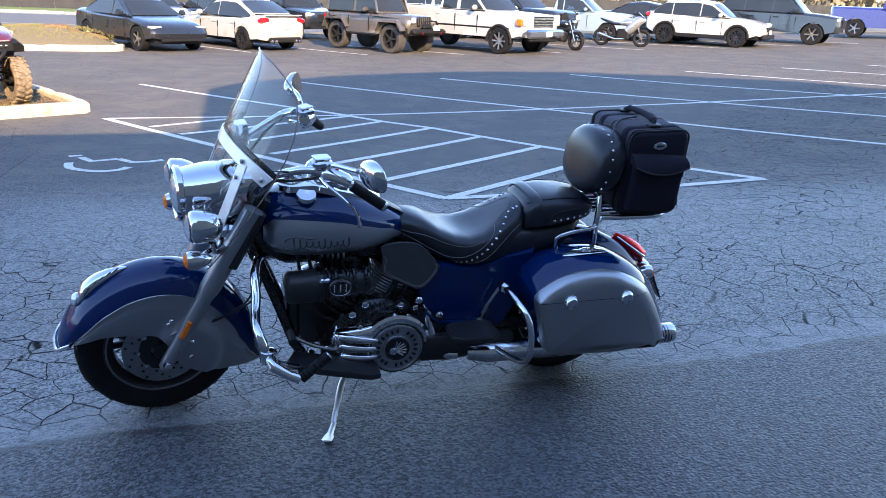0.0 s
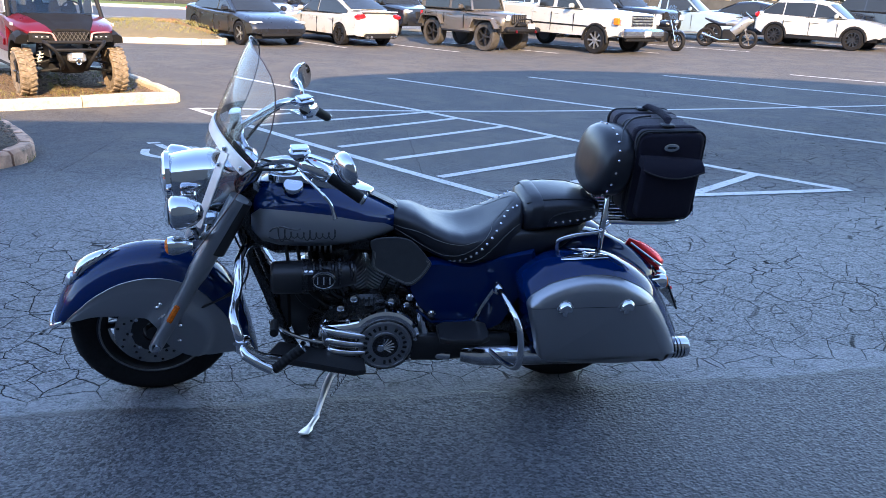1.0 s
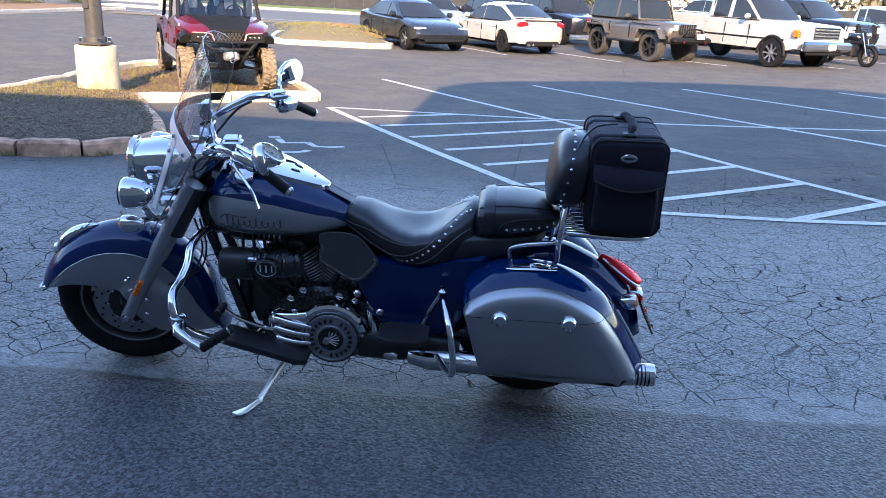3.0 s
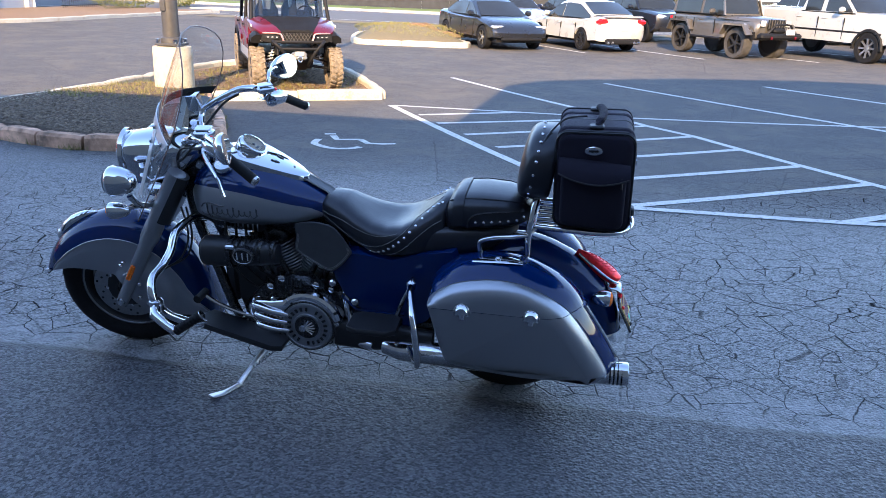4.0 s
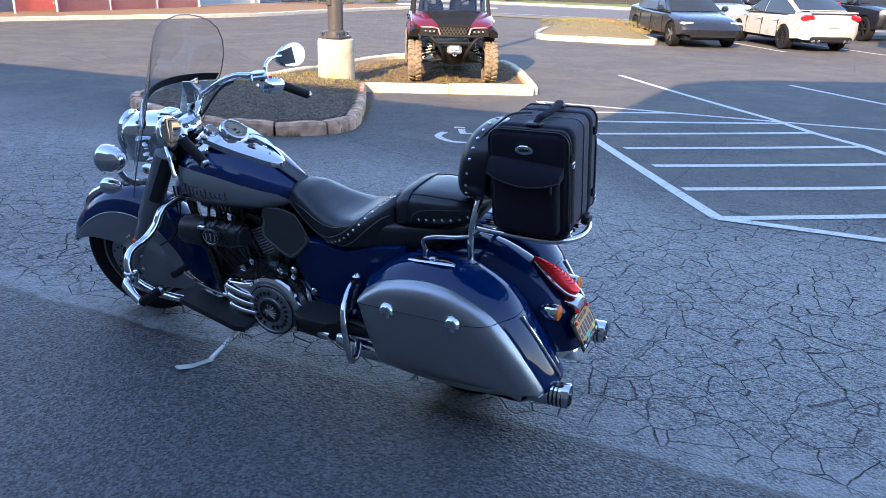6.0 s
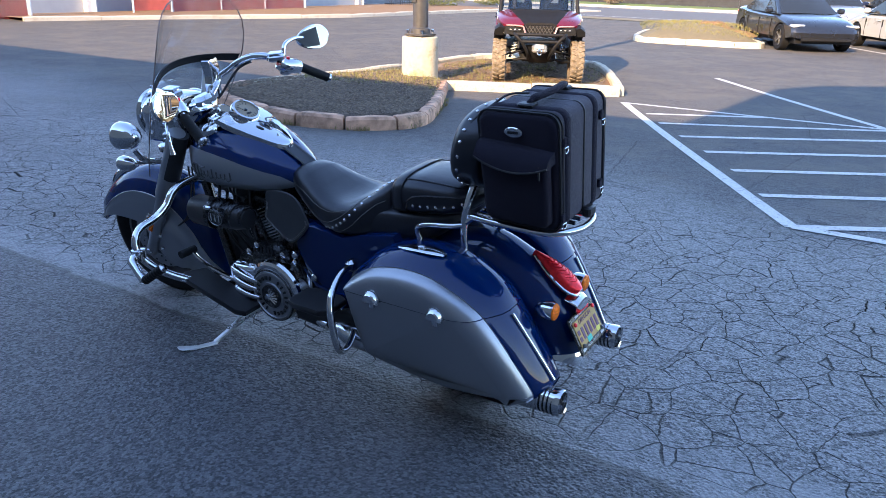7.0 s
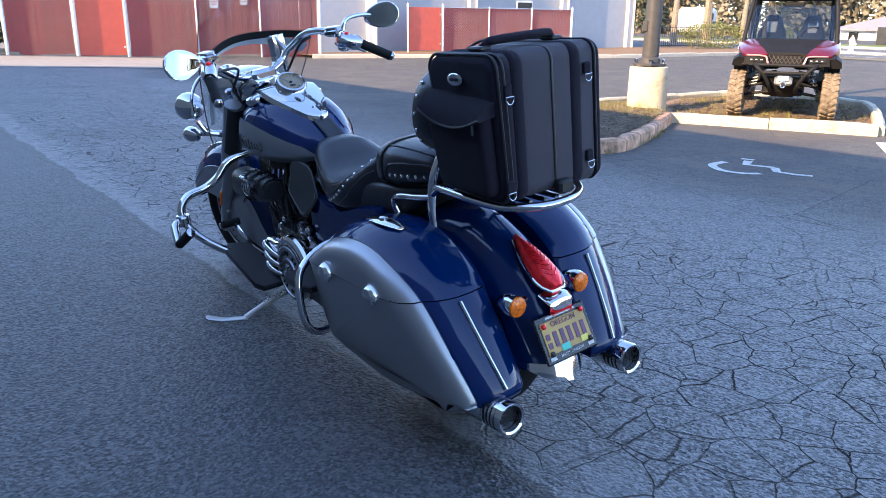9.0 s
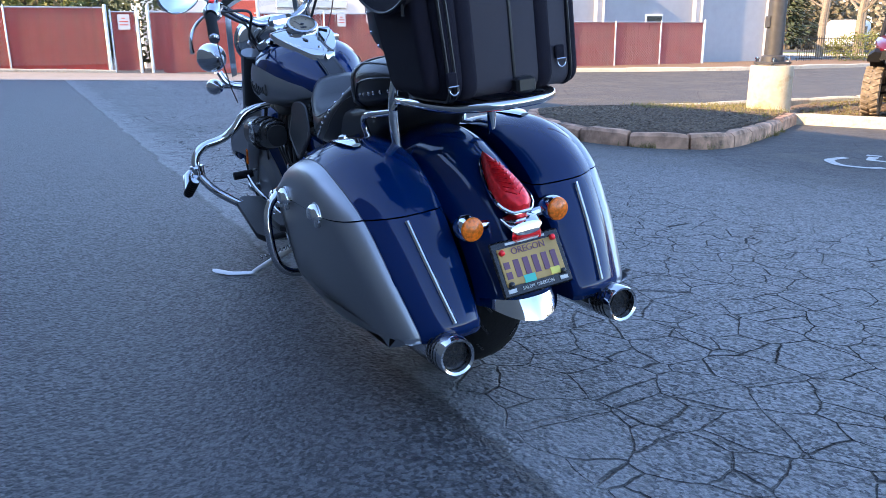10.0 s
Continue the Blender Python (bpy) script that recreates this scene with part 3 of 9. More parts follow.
def litter_material(name, tones, rough=0.9):
    """Small loose pieces, each piece of its own tone."""
    m = bpy.data.materials.new(name)
    m.use_nodes = True
    N, L = m.node_tree.nodes, m.node_tree.links
    ge, ra = N.new("ShaderNodeNewGeometry"), N.new("ShaderNodeValToRGB")
    ra.color_ramp.elements[0].color, ra.color_ramp.elements[1].color = (*tones[0], 1), (*tones[-1], 1)
    for i, c in enumerate(tones[1:-1]):
        ra.color_ramp.elements.new((i + 1) / (len(tones) - 1)).color = (*c, 1)
    L.new(ge.outputs["Random Per Island"], ra.inputs[0])
    L.new(ra.outputs[0], N["Principled BSDF"].inputs["Base Color"])
    N["Principled BSDF"].inputs["Roughness"].default_value = rough
    return m


M["chips"] = litter_material("bark_chips", [(0.05, 0.035, 0.025), (0.12, 0.085, 0.055), (0.20, 0.15, 0.10), (0.09, 0.07, 0.05)])
M["blades"] = litter_material("winter_grass_blades", [(0.10, 0.13, 0.03), (0.22, 0.19, 0.06), (0.30, 0.24, 0.10), (0.12, 0.15, 0.04)])


def inside(p, ring):
    hit, j = False, len(ring) - 1
    for i in range(len(ring)):
        (xi, yi), (xj, yj) = ring[i], ring[j]
        if (yi > p[1]) != (yj > p[1]) and p[0] < (xj - xi) * (p[1] - yi) / (yj - yi) + xi:
            hit = not hit
        j = i
    return hit


def scatter(name, ring, count, make, mat, label, category, up, seed, keep=lambda x, y: True):
    """Loose small pieces strewn over a bed."""
    rnd, me = random.Random(seed), Mesh()
    xs, ys = [p[0] for p in ring], [p[1] for p in ring]
    cx, cy = sum(xs) / len(xs), sum(ys) / len(ys)
    rad = max(math.hypot(x - cx, y - cy) for x, y in ring)
    n = 0
    while n < count:
        x, y = rnd.uniform(min(xs), max(xs)), rnd.uniform(min(ys), max(ys))
        n += 1
        if inside((x, y), ring) and keep(x, y):
            f = math.hypot(x - cx, y - cy) / rad
            make(me, Vector((x, y, ground_z(x, y) + up(f))), rnd)
    return solid(name, me, mat, label, category, kind="stuff", smooth=0)


def chip(me, p, rnd):
    a, l, w = rnd.uniform(0, 6.28), rnd.uniform(0.008, 0.026), rnd.uniform(0.004, 0.010)
    t = Vector((math.cos(a), math.sin(a), rnd.uniform(-0.25, 0.25))) * l
    s = Vector((-math.sin(a), math.cos(a), rnd.uniform(-0.4, 0.4))) * w
    h = Vector((0, 0, rnd.uniform(0.002, 0.010)))
    me.add([p - t - s + h, p + t - s + h, p + t + s + h, p - t + s + h, p + h * 1.6], [(0, 1, 4), (1, 2, 4), (2, 3, 4), (3, 0, 4)])


def blade_tuft(me, p, rnd):
    for _ in range(7):
        a, l = rnd.uniform(0, 6.28), rnd.uniform(0.03, 0.085)
        d = Vector((math.cos(a), math.sin(a), 0))
        s = Vector((-d.y, d.x, 0)) * 0.003
        q = p + d * rnd.uniform(0, 0.03)
        me.add([q - s, q + s, q + d * l * 0.5 + Vector((0, 0, l))], [(0, 1, 2)])


def rim_gap(f):
    return 0.10 + 0.08 * max(0.0, 1 - f * f)


scatter("bark_litter", [(p[0] * 0.975 - 0.14, p[1] * 0.98 + 0.11) for p in ISL1], 30000, chip, M["chips"], "loose bark chips on the planting bed", "bark litter", rim_gap, 5)
scatter("grass_tuft", [(p[0] * 0.98 - 0.12, p[1] * 0.985 + 0.1) for p in ISL1], 1500, blade_tuft, M["blades"], "sparse yellow-green winter grass on the planting bed", "grass", rim_gap, 6, lambda x, y: y > 6.2 + 0.6 * noise.noise((x, y, 2)))
BED2 = [(-5.8, 8.1), (-4.6, 8.85), (-3.8, 9.42), (-4.3, 10.5), (-5.0, 11.6), (-5.8, 12.3), (-7.2, 12.4), (-7.6, 11.8), (-7.6, 10.4), (-6.9, 9.0)]
scatter("bark_litter", BED2, 16000, chip, M["chips"], "loose bark and soil crumbs under the buggy", "bark litter", lambda f: 0.065 + 0.05 * max(0, 1 - f * f), 7)
scatter("grass_tuft", BED2, 1100, blade_tuft, M["blades"], "patchy winter grass under the buggy", "grass", lambda f: 0.06 + 0.05 * max(0, 1 - f * f), 8, lambda x, y: noise.noise((x * 1.5, y * 1.5, 5)) > 0.0)
scatter("grass_tuft", [(p[0], p[1]) for p in ISL2], 2200, blade_tuft, M["blades"], "dry grass on the far island", "grass", lambda f: 0.09 + 0.42 * max(0, 1 - f * f), 9)
weeds = Mesh()
rnd_w = random.Random(12)
for _ in range(170):
    f = rnd_w.uniform(0, 4.999)
    i = 4 + int(f)
    a, b = Vector(ISL1[i]), Vector(ISL1[i + 1])
    p = a.lerp(b, f - int(f))
    c0 = Vector((-5.6, 6.0))
    p = p + (p - c0).normalized() * rnd_w.uniform(0.07, 0.13)
    blade_tuft(weeds, Vector((p.x, p.y, ground_z(p.x, p.y))), rnd_w)
solid("kerb_weed", weeds, M["blades"], "small weeds along the foot of the kerb", "weed", kind="stuff", smooth=0)


# ---------------------------------------------------------------- the motorcycle
# Bike axes: x runs to the rear, y to the rider's right, z up; the rear tyre touches the ground at the origin.
bike = thing("motorcycle", "dark blue and satin grey cruiser motorcycle leaning on its side stand", "motorcycle",
             Matrix.Translation((0, 0.065, 0.0)) @ pose(0, 0, 0, 0, 0, 2.8) @ pose(0, 0, 0, 6.0, 0, 0))
RAKE = Vector((0.485, 0, 0.875)).normalized()
STEER = Matrix.Translation((-1.60, 0, 0.25)) @ Matrix.Rotation(radians(10), 4, RAKE) @ Matrix.Translation((1.60, 0, -0.25))
AX = Vector((-1.67, 0, 0.305))
TURNY = Matrix.Rotation(radians(90), 4, "X")     # z axis of a lathe to -y


def steered(name, mesh, mats, parent=None, label="", smooth=35.0, pick=None):
    return part(name, mesh.move(STEER), mats, parent or bike, label, smooth, pick)


def flip(mesh):
    """The mirror image on the other side of the bike."""
    o = Mesh()
    o.v = [(x, -y, z) for x, y, z in mesh.v]
    o.f = [tuple(reversed(q)) for q in mesh.f]
    return o


def both(name, make, mats, put=None, parent=None, label="", smooth=35.0, pick=None):
    """The same part on the left and on the right; gives both objects."""
    put = put or part
    return [put(name, make(), mats, parent or bike, label, smooth, pick), put(name, flip(make()), mats, parent or bike, label, smooth, pick)]


def tyre_profile(R, w, rim_r):
    """Rounded section of a motorcycle tyre, bead to bead, as (radius, offset)."""
    side = [(rim_r, -0.36), (rim_r + 0.012, -0.415), (rim_r + 0.030, -0.475), (R - 0.050, -0.50), (R - 0.030, -0.475), (R - 0.014, -0.38), (R - 0.004, -0.22)]
    return [(r, k * w) for r, k in side] + [(R, 0.0)] + [(r, -k * w) for r, k in reversed(side)]


def wheel(name, c, R, w, rim_r, put, discs):
    at = Matrix.Translation(c) @ TURNY
    top = put(name, Mesh().lathe([(0.020, -0.088), (0.034, -0.086), (0.044, -0.06), (0.040, 0.0), (0.044, 0.06), (0.034, 0.086), (0.0, 0.088)], at, 20), M["satinblack"], None, "cast black motorcycle wheel")
    pr = tyre_profile(R, w, rim_r)
    put("tyre", Mesh().lathe(pr + [(rim_r - 0.006, w * 0.30), (rim_r - 0.006, -w * 0.30)], at, 72, closed=True), M["rubber"], top)
    for k in range(26):
        a = 2 * math.pi * k / 26
        for sgn in (-1, 1):
            m = Matrix.Translation(c) @ Matrix.Rotation(-a - sgn * 0.06, 4, "Y") @ Matrix.Translation((0, sgn * w * 0.27, R - 0.0075)) @ Matrix.Rotation(-sgn * 0.30, 4, "X") @ Matrix.Rotation(sgn * 0.95, 4, "Z")
            put("tread_groove", Mesh().box((0, 0, 0), (0.007, w * 0.24, 0.004), m), M["black"], top)
    lip = 0.36 * w
    rim = Mesh().lathe([(rim_r + 0.004, -lip - 0.004), (rim_r - 0.004, -lip - 0.008), (rim_r - 0.012, -lip - 0.002), (rim_r - 0.020, -lip * 0.80), (rim_r - 0.034, -lip * 0.45), (rim_r - 0.034, lip * 0.45),
                        (rim_r - 0.020, lip * 0.80), (rim_r - 0.012, lip + 0.002), (rim_r - 0.004, lip + 0.008), (rim_r + 0.004, lip + 0.004), (rim_r - 0.012, 0)], at, 56, closed=True)
    put("rim", rim, M["rimdark"], top, "dark cast rim with a machined edge")
    for sgn in (-1, 1):
        put("rim_lip", Mesh().tube([Vector(c) + Vector((math.cos(a) * (rim_r - 0.006), sgn * (lip + 0.006), math.sin(a) * (rim_r - 0.006))) for a in [2 * math.pi * k / 56 for k in range(56)]], 0.0042, 6, closed=True), M["steel"], top, "bright machined rim edge")
    for k in range(5):
        a = 2 * math.pi * k / 5 + 0.45
        for da in (-0.16, 0.16):
            ring = []
            for r, f, hw, hy in ((0.036, 0.3, 0.017, 0.036), (0.085, 0.65, 0.013, 0.026), (0.13, 0.85, 0.011, 0.020), (rim_r - 0.026, 1.0, 0.013, 0.022)):
                t, d = a + da * f, Vector((math.cos(a + da * f), 0, math.sin(a + da * f)))
                e = Vector((-d.z, 0, d.x))
                ring.append([Vector(c) + d * r + e * hw * math.cos(q) + Vector((0, hy * math.sin(q), 0)) for q in [2 * math.pi * j / 10 for j in range(10)]])
            put("spoke", Mesh().loft(ring), M["rimdark"], top)
    for sgn in discs:
        dc = Vector(c) + Vector((0, sgn * w * 0.53, 0))
        d = put("brake_disc", Mesh().lathe([(0.088, -0.0022), (0.148, -0.0022), (0.148, 0.0022), (0.088, 0.0022)], Matrix.Translation(dc) @ TURNY, 40, closed=True), M["steel"], top, "drilled steel brake disc")
        hole = Mesh().lathe([(0.0055, -0.0032), (0.0055, 0.0032)], TURNY, 8)
        for k in range(30):
            a, r = 2 * math.pi * k / 30, 0.101 + 0.0175 * (k % 3)
            h = Mesh()
            h.v, h.f = list(hole.v), list(hole.f)
            put("disc_hole", h.move(Matrix.Translation(dc + Vector((r * math.cos(a), 0, r * math.sin(a))))), M["black"], d)
        put("disc_carrier", Mesh().lathe([(0.048, -0.006), (0.091, -0.004), (0.091, 0.004), (0.048, 0.006)], Matrix.Translation(dc) @ TURNY, 12, closed=True), M["satinblack"], d)
        for k in range(8):
            a = 2 * math.pi * k / 8
            put("disc_bolt", Mesh().lathe([(0.0075, -0.008), (0.0075, 0.008), (0, 0.009)], Matrix.Translation(dc + Vector((0.090 * math.cos(a), 0, 0.090 * math.sin(a)))) @ TURNY, 8), M["dchrome"], d)
    return top


wheel("front_wheel", AX, 0.305, 0.13, 0.207, steered, (-1, 1))
wheel("rear_wheel", Vector((0.0, 0, 0.305)), 0.305, 0.175, 0.207, lambda n, me, mt, p=None, l="", s=35.0, k=None: part(n, me, mt, p or bike, l, s, k), (-1,))


# front fender: a rounded crown over deep side skirts that reach down behind the wheel
def table(rows, v):
    """Straight-line lookup in rows of (key, value) with falling keys."""
    for (a, p), (b, q) in zip(rows, rows[1:]):
        if v >= b:
            return p + (q - p) * (a - min(a, v)) / (a - b)
    return rows[-1][1]


CROWN = ((172, 0.362), (160, 0.357), (145, 0.352), (120, 0.346), (60, 0.345), (25, 0.345), (5, 0.352), (-10, 0.374), (-21, 0.412))
SKIRT = ((172, 0.350), (163, 0.314), (145, 0.288), (126, 0.272), (104, 0.265), (61, 0.257), (31, 0.253), (5, 0.275), (-10, 0.320), (-17, 0.372), (-21, 0.400))


def fender_w(t):
    return 0.112 * (0.50 + 0.50 * min(1.0, max(0.0, (172 - t) / 24.0)) ** 0.6) - 0.030 * max(0.0, (-5 - t) / 16.0)


def around(t, r, y):
    return AX + Vector((math.cos(radians(t)) * r, y, math.sin(radians(t)) * r))


crown, inner = [], []
for i in range(57):
    t = 172 - 193 * i / 56
    rc, rs, w = table(CROWN, t), table(SKIRT, t), fender_w(t)
    prof = [(-1 + 2 * k / 16) for k in range(17)]
    crown.append([around(t, rs + 0.004 + (rc - rs - 0.004) * max(0.0, 1 - abs(u) ** 2.1) ** (1 / 1.95), u * w) for u in prof])
    inner.append([around(t, rs + (rc - rs - 0.006) * max(0.0, 1 - abs(u) ** 2.1) ** (1 / 1.95), u * w * 0.96) for u in prof])
front_fender = steered("front_fender", Mesh().sheet(crown).sheet(inner), M["blue"], label="deep blue front fender with grey skirts", smooth=60)
LOW = spline([(-0.298, 0, 0.095), (-0.222, 0, 0.119), (-0.142, 0, 0.117), (-0.060, 0, 0.103), (0.0, 0, 0.074), (0.036, 0, -0.012), (0.096, 0, -0.073), (0.176, 0, -0.105), (0.245, 0, -0.106), (0.352, 0, -0.103)], 6)


def skirt():
    rows, n = [], len(LOW) - 1
    for i in range(n + 1):
        t = 162.5 - 178.5 * i / n
        w = fender_w(t)
        top, low = around(t, table(SKIRT, t), -w - 0.002), AX + LOW[i] + Vector((0, -w - 0.004, 0))
        row = []
        for k in range(13):
            f = k / 12
            p = top.lerp(low, f)
            d = math.hypot(p.x - AX.x - 0.085, (p.z - AX.z - 0.005) * 0.9)
            boss = max(0.0, min(1.0, (0.135 - d) / 0.03))
            p.y -= 0.020 * boss * boss * (3 - 2 * boss) + 0.004 * math.sin(math.pi * f) - 0.003 * max(0.0, 1 - abs(f - 0.14) / 0.07)
            row.append(p)
        rows.append(row)
    me = Mesh().sheet(rows).sheet([[p + Vector((0, 0.005, 0)) for p in r] for r in rows])
    me.sheet([[r[0], r[0] + Vector((0, 0.005, 0))] for r in rows])
    return me.sheet([[r[-1], r[-1] + Vector((0, 0.005, 0))] for r in rows])


both("fender_skirt", skirt, M["grey"], steered, front_fender, "satin grey fender skirt", 60)
both("skirt_trim", lambda: Mesh().tube([around(t, table(SKIRT, t) + 0.002, -fender_w(t) - 0.002) for t in [162 - 178 * k / 50 for k in range(51)]], 0.0024, 6), M["steel"], steered, front_fender)
tipm = Mesh().tube(spline([around(163, 0.326, -0.093), around(166, 0.344, -0.082), around(170, 0.360, -0.060), around(171, 0.366, -0.03), around(171, 0.367, 0.0), around(171, 0.366, 0.03), around(170, 0.360, 0.060), around(166, 0.344, 0.082), around(163, 0.326, 0.093)], 4), 0.0075, 8)
steered("fender_tip_trim", tipm, M["chrome"], front_fender, "chrome bumper strip at the fender tip")
rings = []
for f, w, h in ((0.0, 0.024, 0.018), (0.06, 0.031, 0.025), (0.18, 0.036, 0.032), (0.4, 0.034, 0.030), (0.65, 0.027, 0.022), (0.88, 0.014, 0.011), (1.0, 0.004, 0.004)):
    t = 139 - 33 * f
    rings.append(oval(around(t, table(CROWN, t) + h * 0.18, 0), w, h, 18, 2.3))
fl = steered("fender_lamp", Mesh().loft(rings), M["chrome"], front_fender, "chrome war-bonnet style fender lamp")
for sgn in (-1, 1):
    for k in range(5):
        t0 = 134 - 4.6 * k
        steered("lamp_rib", Mesh().tube([around(t0 - 6 * q, 0.355 + 0.011 * q, sgn * (0.0365 - 0.004 * q - 0.0040 * k)) for q in (0, 0.5, 1)], 0.0024, 5), M["satinblack"], fl)
steered("lens", Mesh().lathe([(0.001, 0.016), (0.018, 0.011), (0.027, 0.0), (0.026, -0.014)], Matrix.Translation(around(140.5, 0.358, 0)) @ Matrix.Rotation(radians(-78), 4, "Y"), 18), M["lens"], fl)


# fork, nacelle, lamps
def leg():
    a, b = Vector((-1.682, -0.140, 0.262)), Vector((-1.335, -0.140, 0.888))
    p = [a.lerp(b, f) for f in (0, 0.015, 0.06, 0.12, 0.20, 0.47, 0.50, 0.53, 0.80, 1.0)]
    return Mesh().tube(p, [0.014, 0.023, 0.026, 0.026, 0.028, 0.030, 0.034, 0.038, 0.037, 0.036], 18)


both("fork_leg", leg, M["grey"], steered, None, "grey shrouded fork leg", 50)
both("fork_cover", lambda: Mesh().tube([Vector((-1.433, -0.138, 0.680)), Vector((-1.381, -0.138, 0.774)), Vector((-1.324, -0.137, 0.879))], [0.0395, 0.0380, 0.0370], 18), M["satinblack"], steered, None, "black shell behind the fork leg")
both("reflector", lambda: Mesh().box((0, 0, 0), (0.022, 0.010, 0.078), Matrix.Translation((-1.596, -0.168, 0.440)) @ Matrix.Rotation(radians(29), 4, "Y"), 0.006), M["amber"], steered, None, "amber fork reflector")
both("axle_cap", lambda: Mesh().lathe([(0.0, 0.014), (0.014, 0.012), (0.018, 0.0), (0.018, -0.03)], Matrix.Translation((-1.668, -0.160, 0.290)) @ TURNY, 12), M["dchrome"], steered)
both("brake_caliper", lambda: Mesh().box((-1.560, -0.082, 0.335), (0.07, 0.05, 0.12), None, 0.016), M["satinblack"], steered)
for x, y, z in ((-1.576, -0.150, 0.379), (-1.584, -0.150, 0.312), (-1.640, -0.120, 0.463), (-1.652, -0.122, 0.452)):
    steered("fender_bolt", Mesh().lathe([(0.0085, 0.0), (0.0085, 0.010), (0.005, 0.014), (0, 0.015)], Matrix.Translation((x, y, z)) @ TURNY, 10), M["chrome"], front_fender)
steered("fender_stay", Mesh().tube([(-1.662, -0.118, 0.385), (-1.645, -0.130, 0.405), (-1.622, -0.138, 0.420)], 0.008, 8), M["chrome"])
nrings = []
for x, w, h, zc in ((-1.572, 0.084, 0.084, 0.906), (-1.562, 0.095, 0.092, 0.905), (-1.525, 0.102, 0.098, 0.905), (-1.47, 0.106, 0.100, 0.911), (-1.40, 0.106, 0.090, 0.923), (-1.33, 0.100, 0.070, 0.938), (-1.275, 0.080, 0.040, 0.952), (-1.25, 0.035, 0.015, 0.955)):
    ring = []
    for j in range(48):
        c, q = math.cos(2 * math.pi * j / 48), math.sin(2 * math.pi * j / 48)
        n = 2.5 if q >= 0 else 7.0
        k = (abs(c) ** n + abs(q) ** n) ** (-1 / n)
        ring.append(Vector((x, w * c * k * (1.0 if q >= -0.05 else 0.955), zc + h * q * k)))
    nrings.append(ring)
nac = steered("headlight_nacelle", Mesh().loft(nrings), M["chrome"], label="polished chrome headlight nacelle", smooth=50)
steered("headlight_lens", Mesh().lathe([(0.0, 0.028), (0.045, 0.022), (0.076, 0.009), (0.088, -0.004)], Matrix.Translation((-1.572, 0, 0.912)) @ Matrix.Rotation(radians(-90), 4, "Y"), 28), M["lens"], nac)
steered("headlight_ring", Mesh().lathe([(0.087, -0.012), (0.100, -0.010), (0.102, 0.006), (0.094, 0.014), (0.086, 0.008)], Matrix.Translation((-1.572, 0, 0.912)) @ Matrix.Rotation(radians(-90), 4, "Y"), 32, closed=True), M["chrome"], nac)
both("fork_bridge", lambda: Mesh().box((-1.43, -0.06, 0.80), (0.10, 0.14, 0.05), None, 0.012), M["chrome"], steered)


def spot():
    m = Matrix.Translation((-1.560, -0.226, 0.888)) @ Matrix.Rotation(radians(-90), 4, "Y") @ Matrix.Scale(0.84, 4)
    return Mesh().lathe([(0.0, 0.030), (0.035, 0.026), (0.060, 0.012), (0.070, 0.0), (0.071, -0.012), (0.066, -0.05), (0.052, -0.085), (0.03, -0.11), (0.0, -0.118)], m, 24)


both("spot_lamp", spot, M["chrome"], steered, None, "round chrome auxiliary spot lamp", 60)
both("spot_lens", lambda: Mesh().lathe([(0.0, 0.0325), (0.03, 0.029), (0.055, 0.0175)], Matrix.Translation((-1.562, -0.226, 0.888)) @ Matrix.Rotation(radians(-90), 4, "Y") @ Matrix.Scale(0.84, 4), 24), M["lens"], steered)
both("lamp_bracket", lambda: Mesh().tube(spline([(-1.50, -0.226, 0.828), (-1.485, -0.205, 0.778), (-1.46, -0.15, 0.755), (-1.44, -0.06, 0.755)], 4), 0.013, 10), M["chrome"], steered)
both("turn_signal", lambda: Mesh().lathe([(0.030, 0.012), (0.034, 0.0), (0.033, -0.02), (0.024, -0.05), (0.010, -0.068), (0.0, -0.07)], Matrix.Translation((-1.575, -0.238, 0.768)) @ Matrix.Rotation(radians(-90), 4, "Y"), 18), M["chrome"], steered, None, "chrome bullet turn signal")
both("turn_signal_lens", lambda: Mesh().lathe([(0.0, 0.024), (0.018, 0.021), (0.0295, 0.0125)], Matrix.Translation((-1.575, -0.238, 0.768)) @ Matrix.Rotation(radians(-90), 4, "Y"), 18), M["amber"], steered)
both("signal_stem", lambda: Mesh().tube([(-1.535, -0.218, 0.768), (-1.50, -0.16, 0.752), (-1.46, -0.11, 0.735)], 0.011, 8), M["chrome"], steered)

# windshield
HW = ((0.69, 0.178), (0.75, 0.202), (0.82, 0.223), (0.90, 0.244), (0.98, 0.26), (1.05, 0.27), (1.12, 0.275), (1.19, 0.272), (1.255, 0.258), (1.31, 0.234), (1.346, 0.203), (1.374, 0.161), (1.395, 0.109), (1.406, 0.052))


def shield_point(y, z):
    f = (z - 0.69) / 0.70
    return Vector((-1.572 + 0.240 * f + 0.055 * f * f + 1.9 * y * y, y, z))


upper = [[shield_point(w * (-1 + 2 * k / 16), z) for k in range(17)] for z, w in HW if z >= 1.0]
ws = Mesh().sheet(upper)
for s in (-1, 1):
    ws.sheet([[shield_point(s * ((0.115 if z < 1.0 else 0.0) + (w - (0.115 if z < 1.0 else 0.0)) * k / 8), z) for k in range(9)] for z, w in HW if z <= 0.99])
    ws.sheet([[shield_point(s * (0.115 + (0.26 - 0.115) * k / 8), 0.98) for k in range(9)], [shield_point(s * (0.115 + (0.27 - 0.115) * k / 8), 1.05) for k in range(9)]])
shield = steered("windshield", ws, M["shield"], label="tall clear acrylic windshield", smooth=180)
rim = [shield_point(-w, z) for z, w in HW] + [shield_point(w, z) for z, w in reversed(HW)]
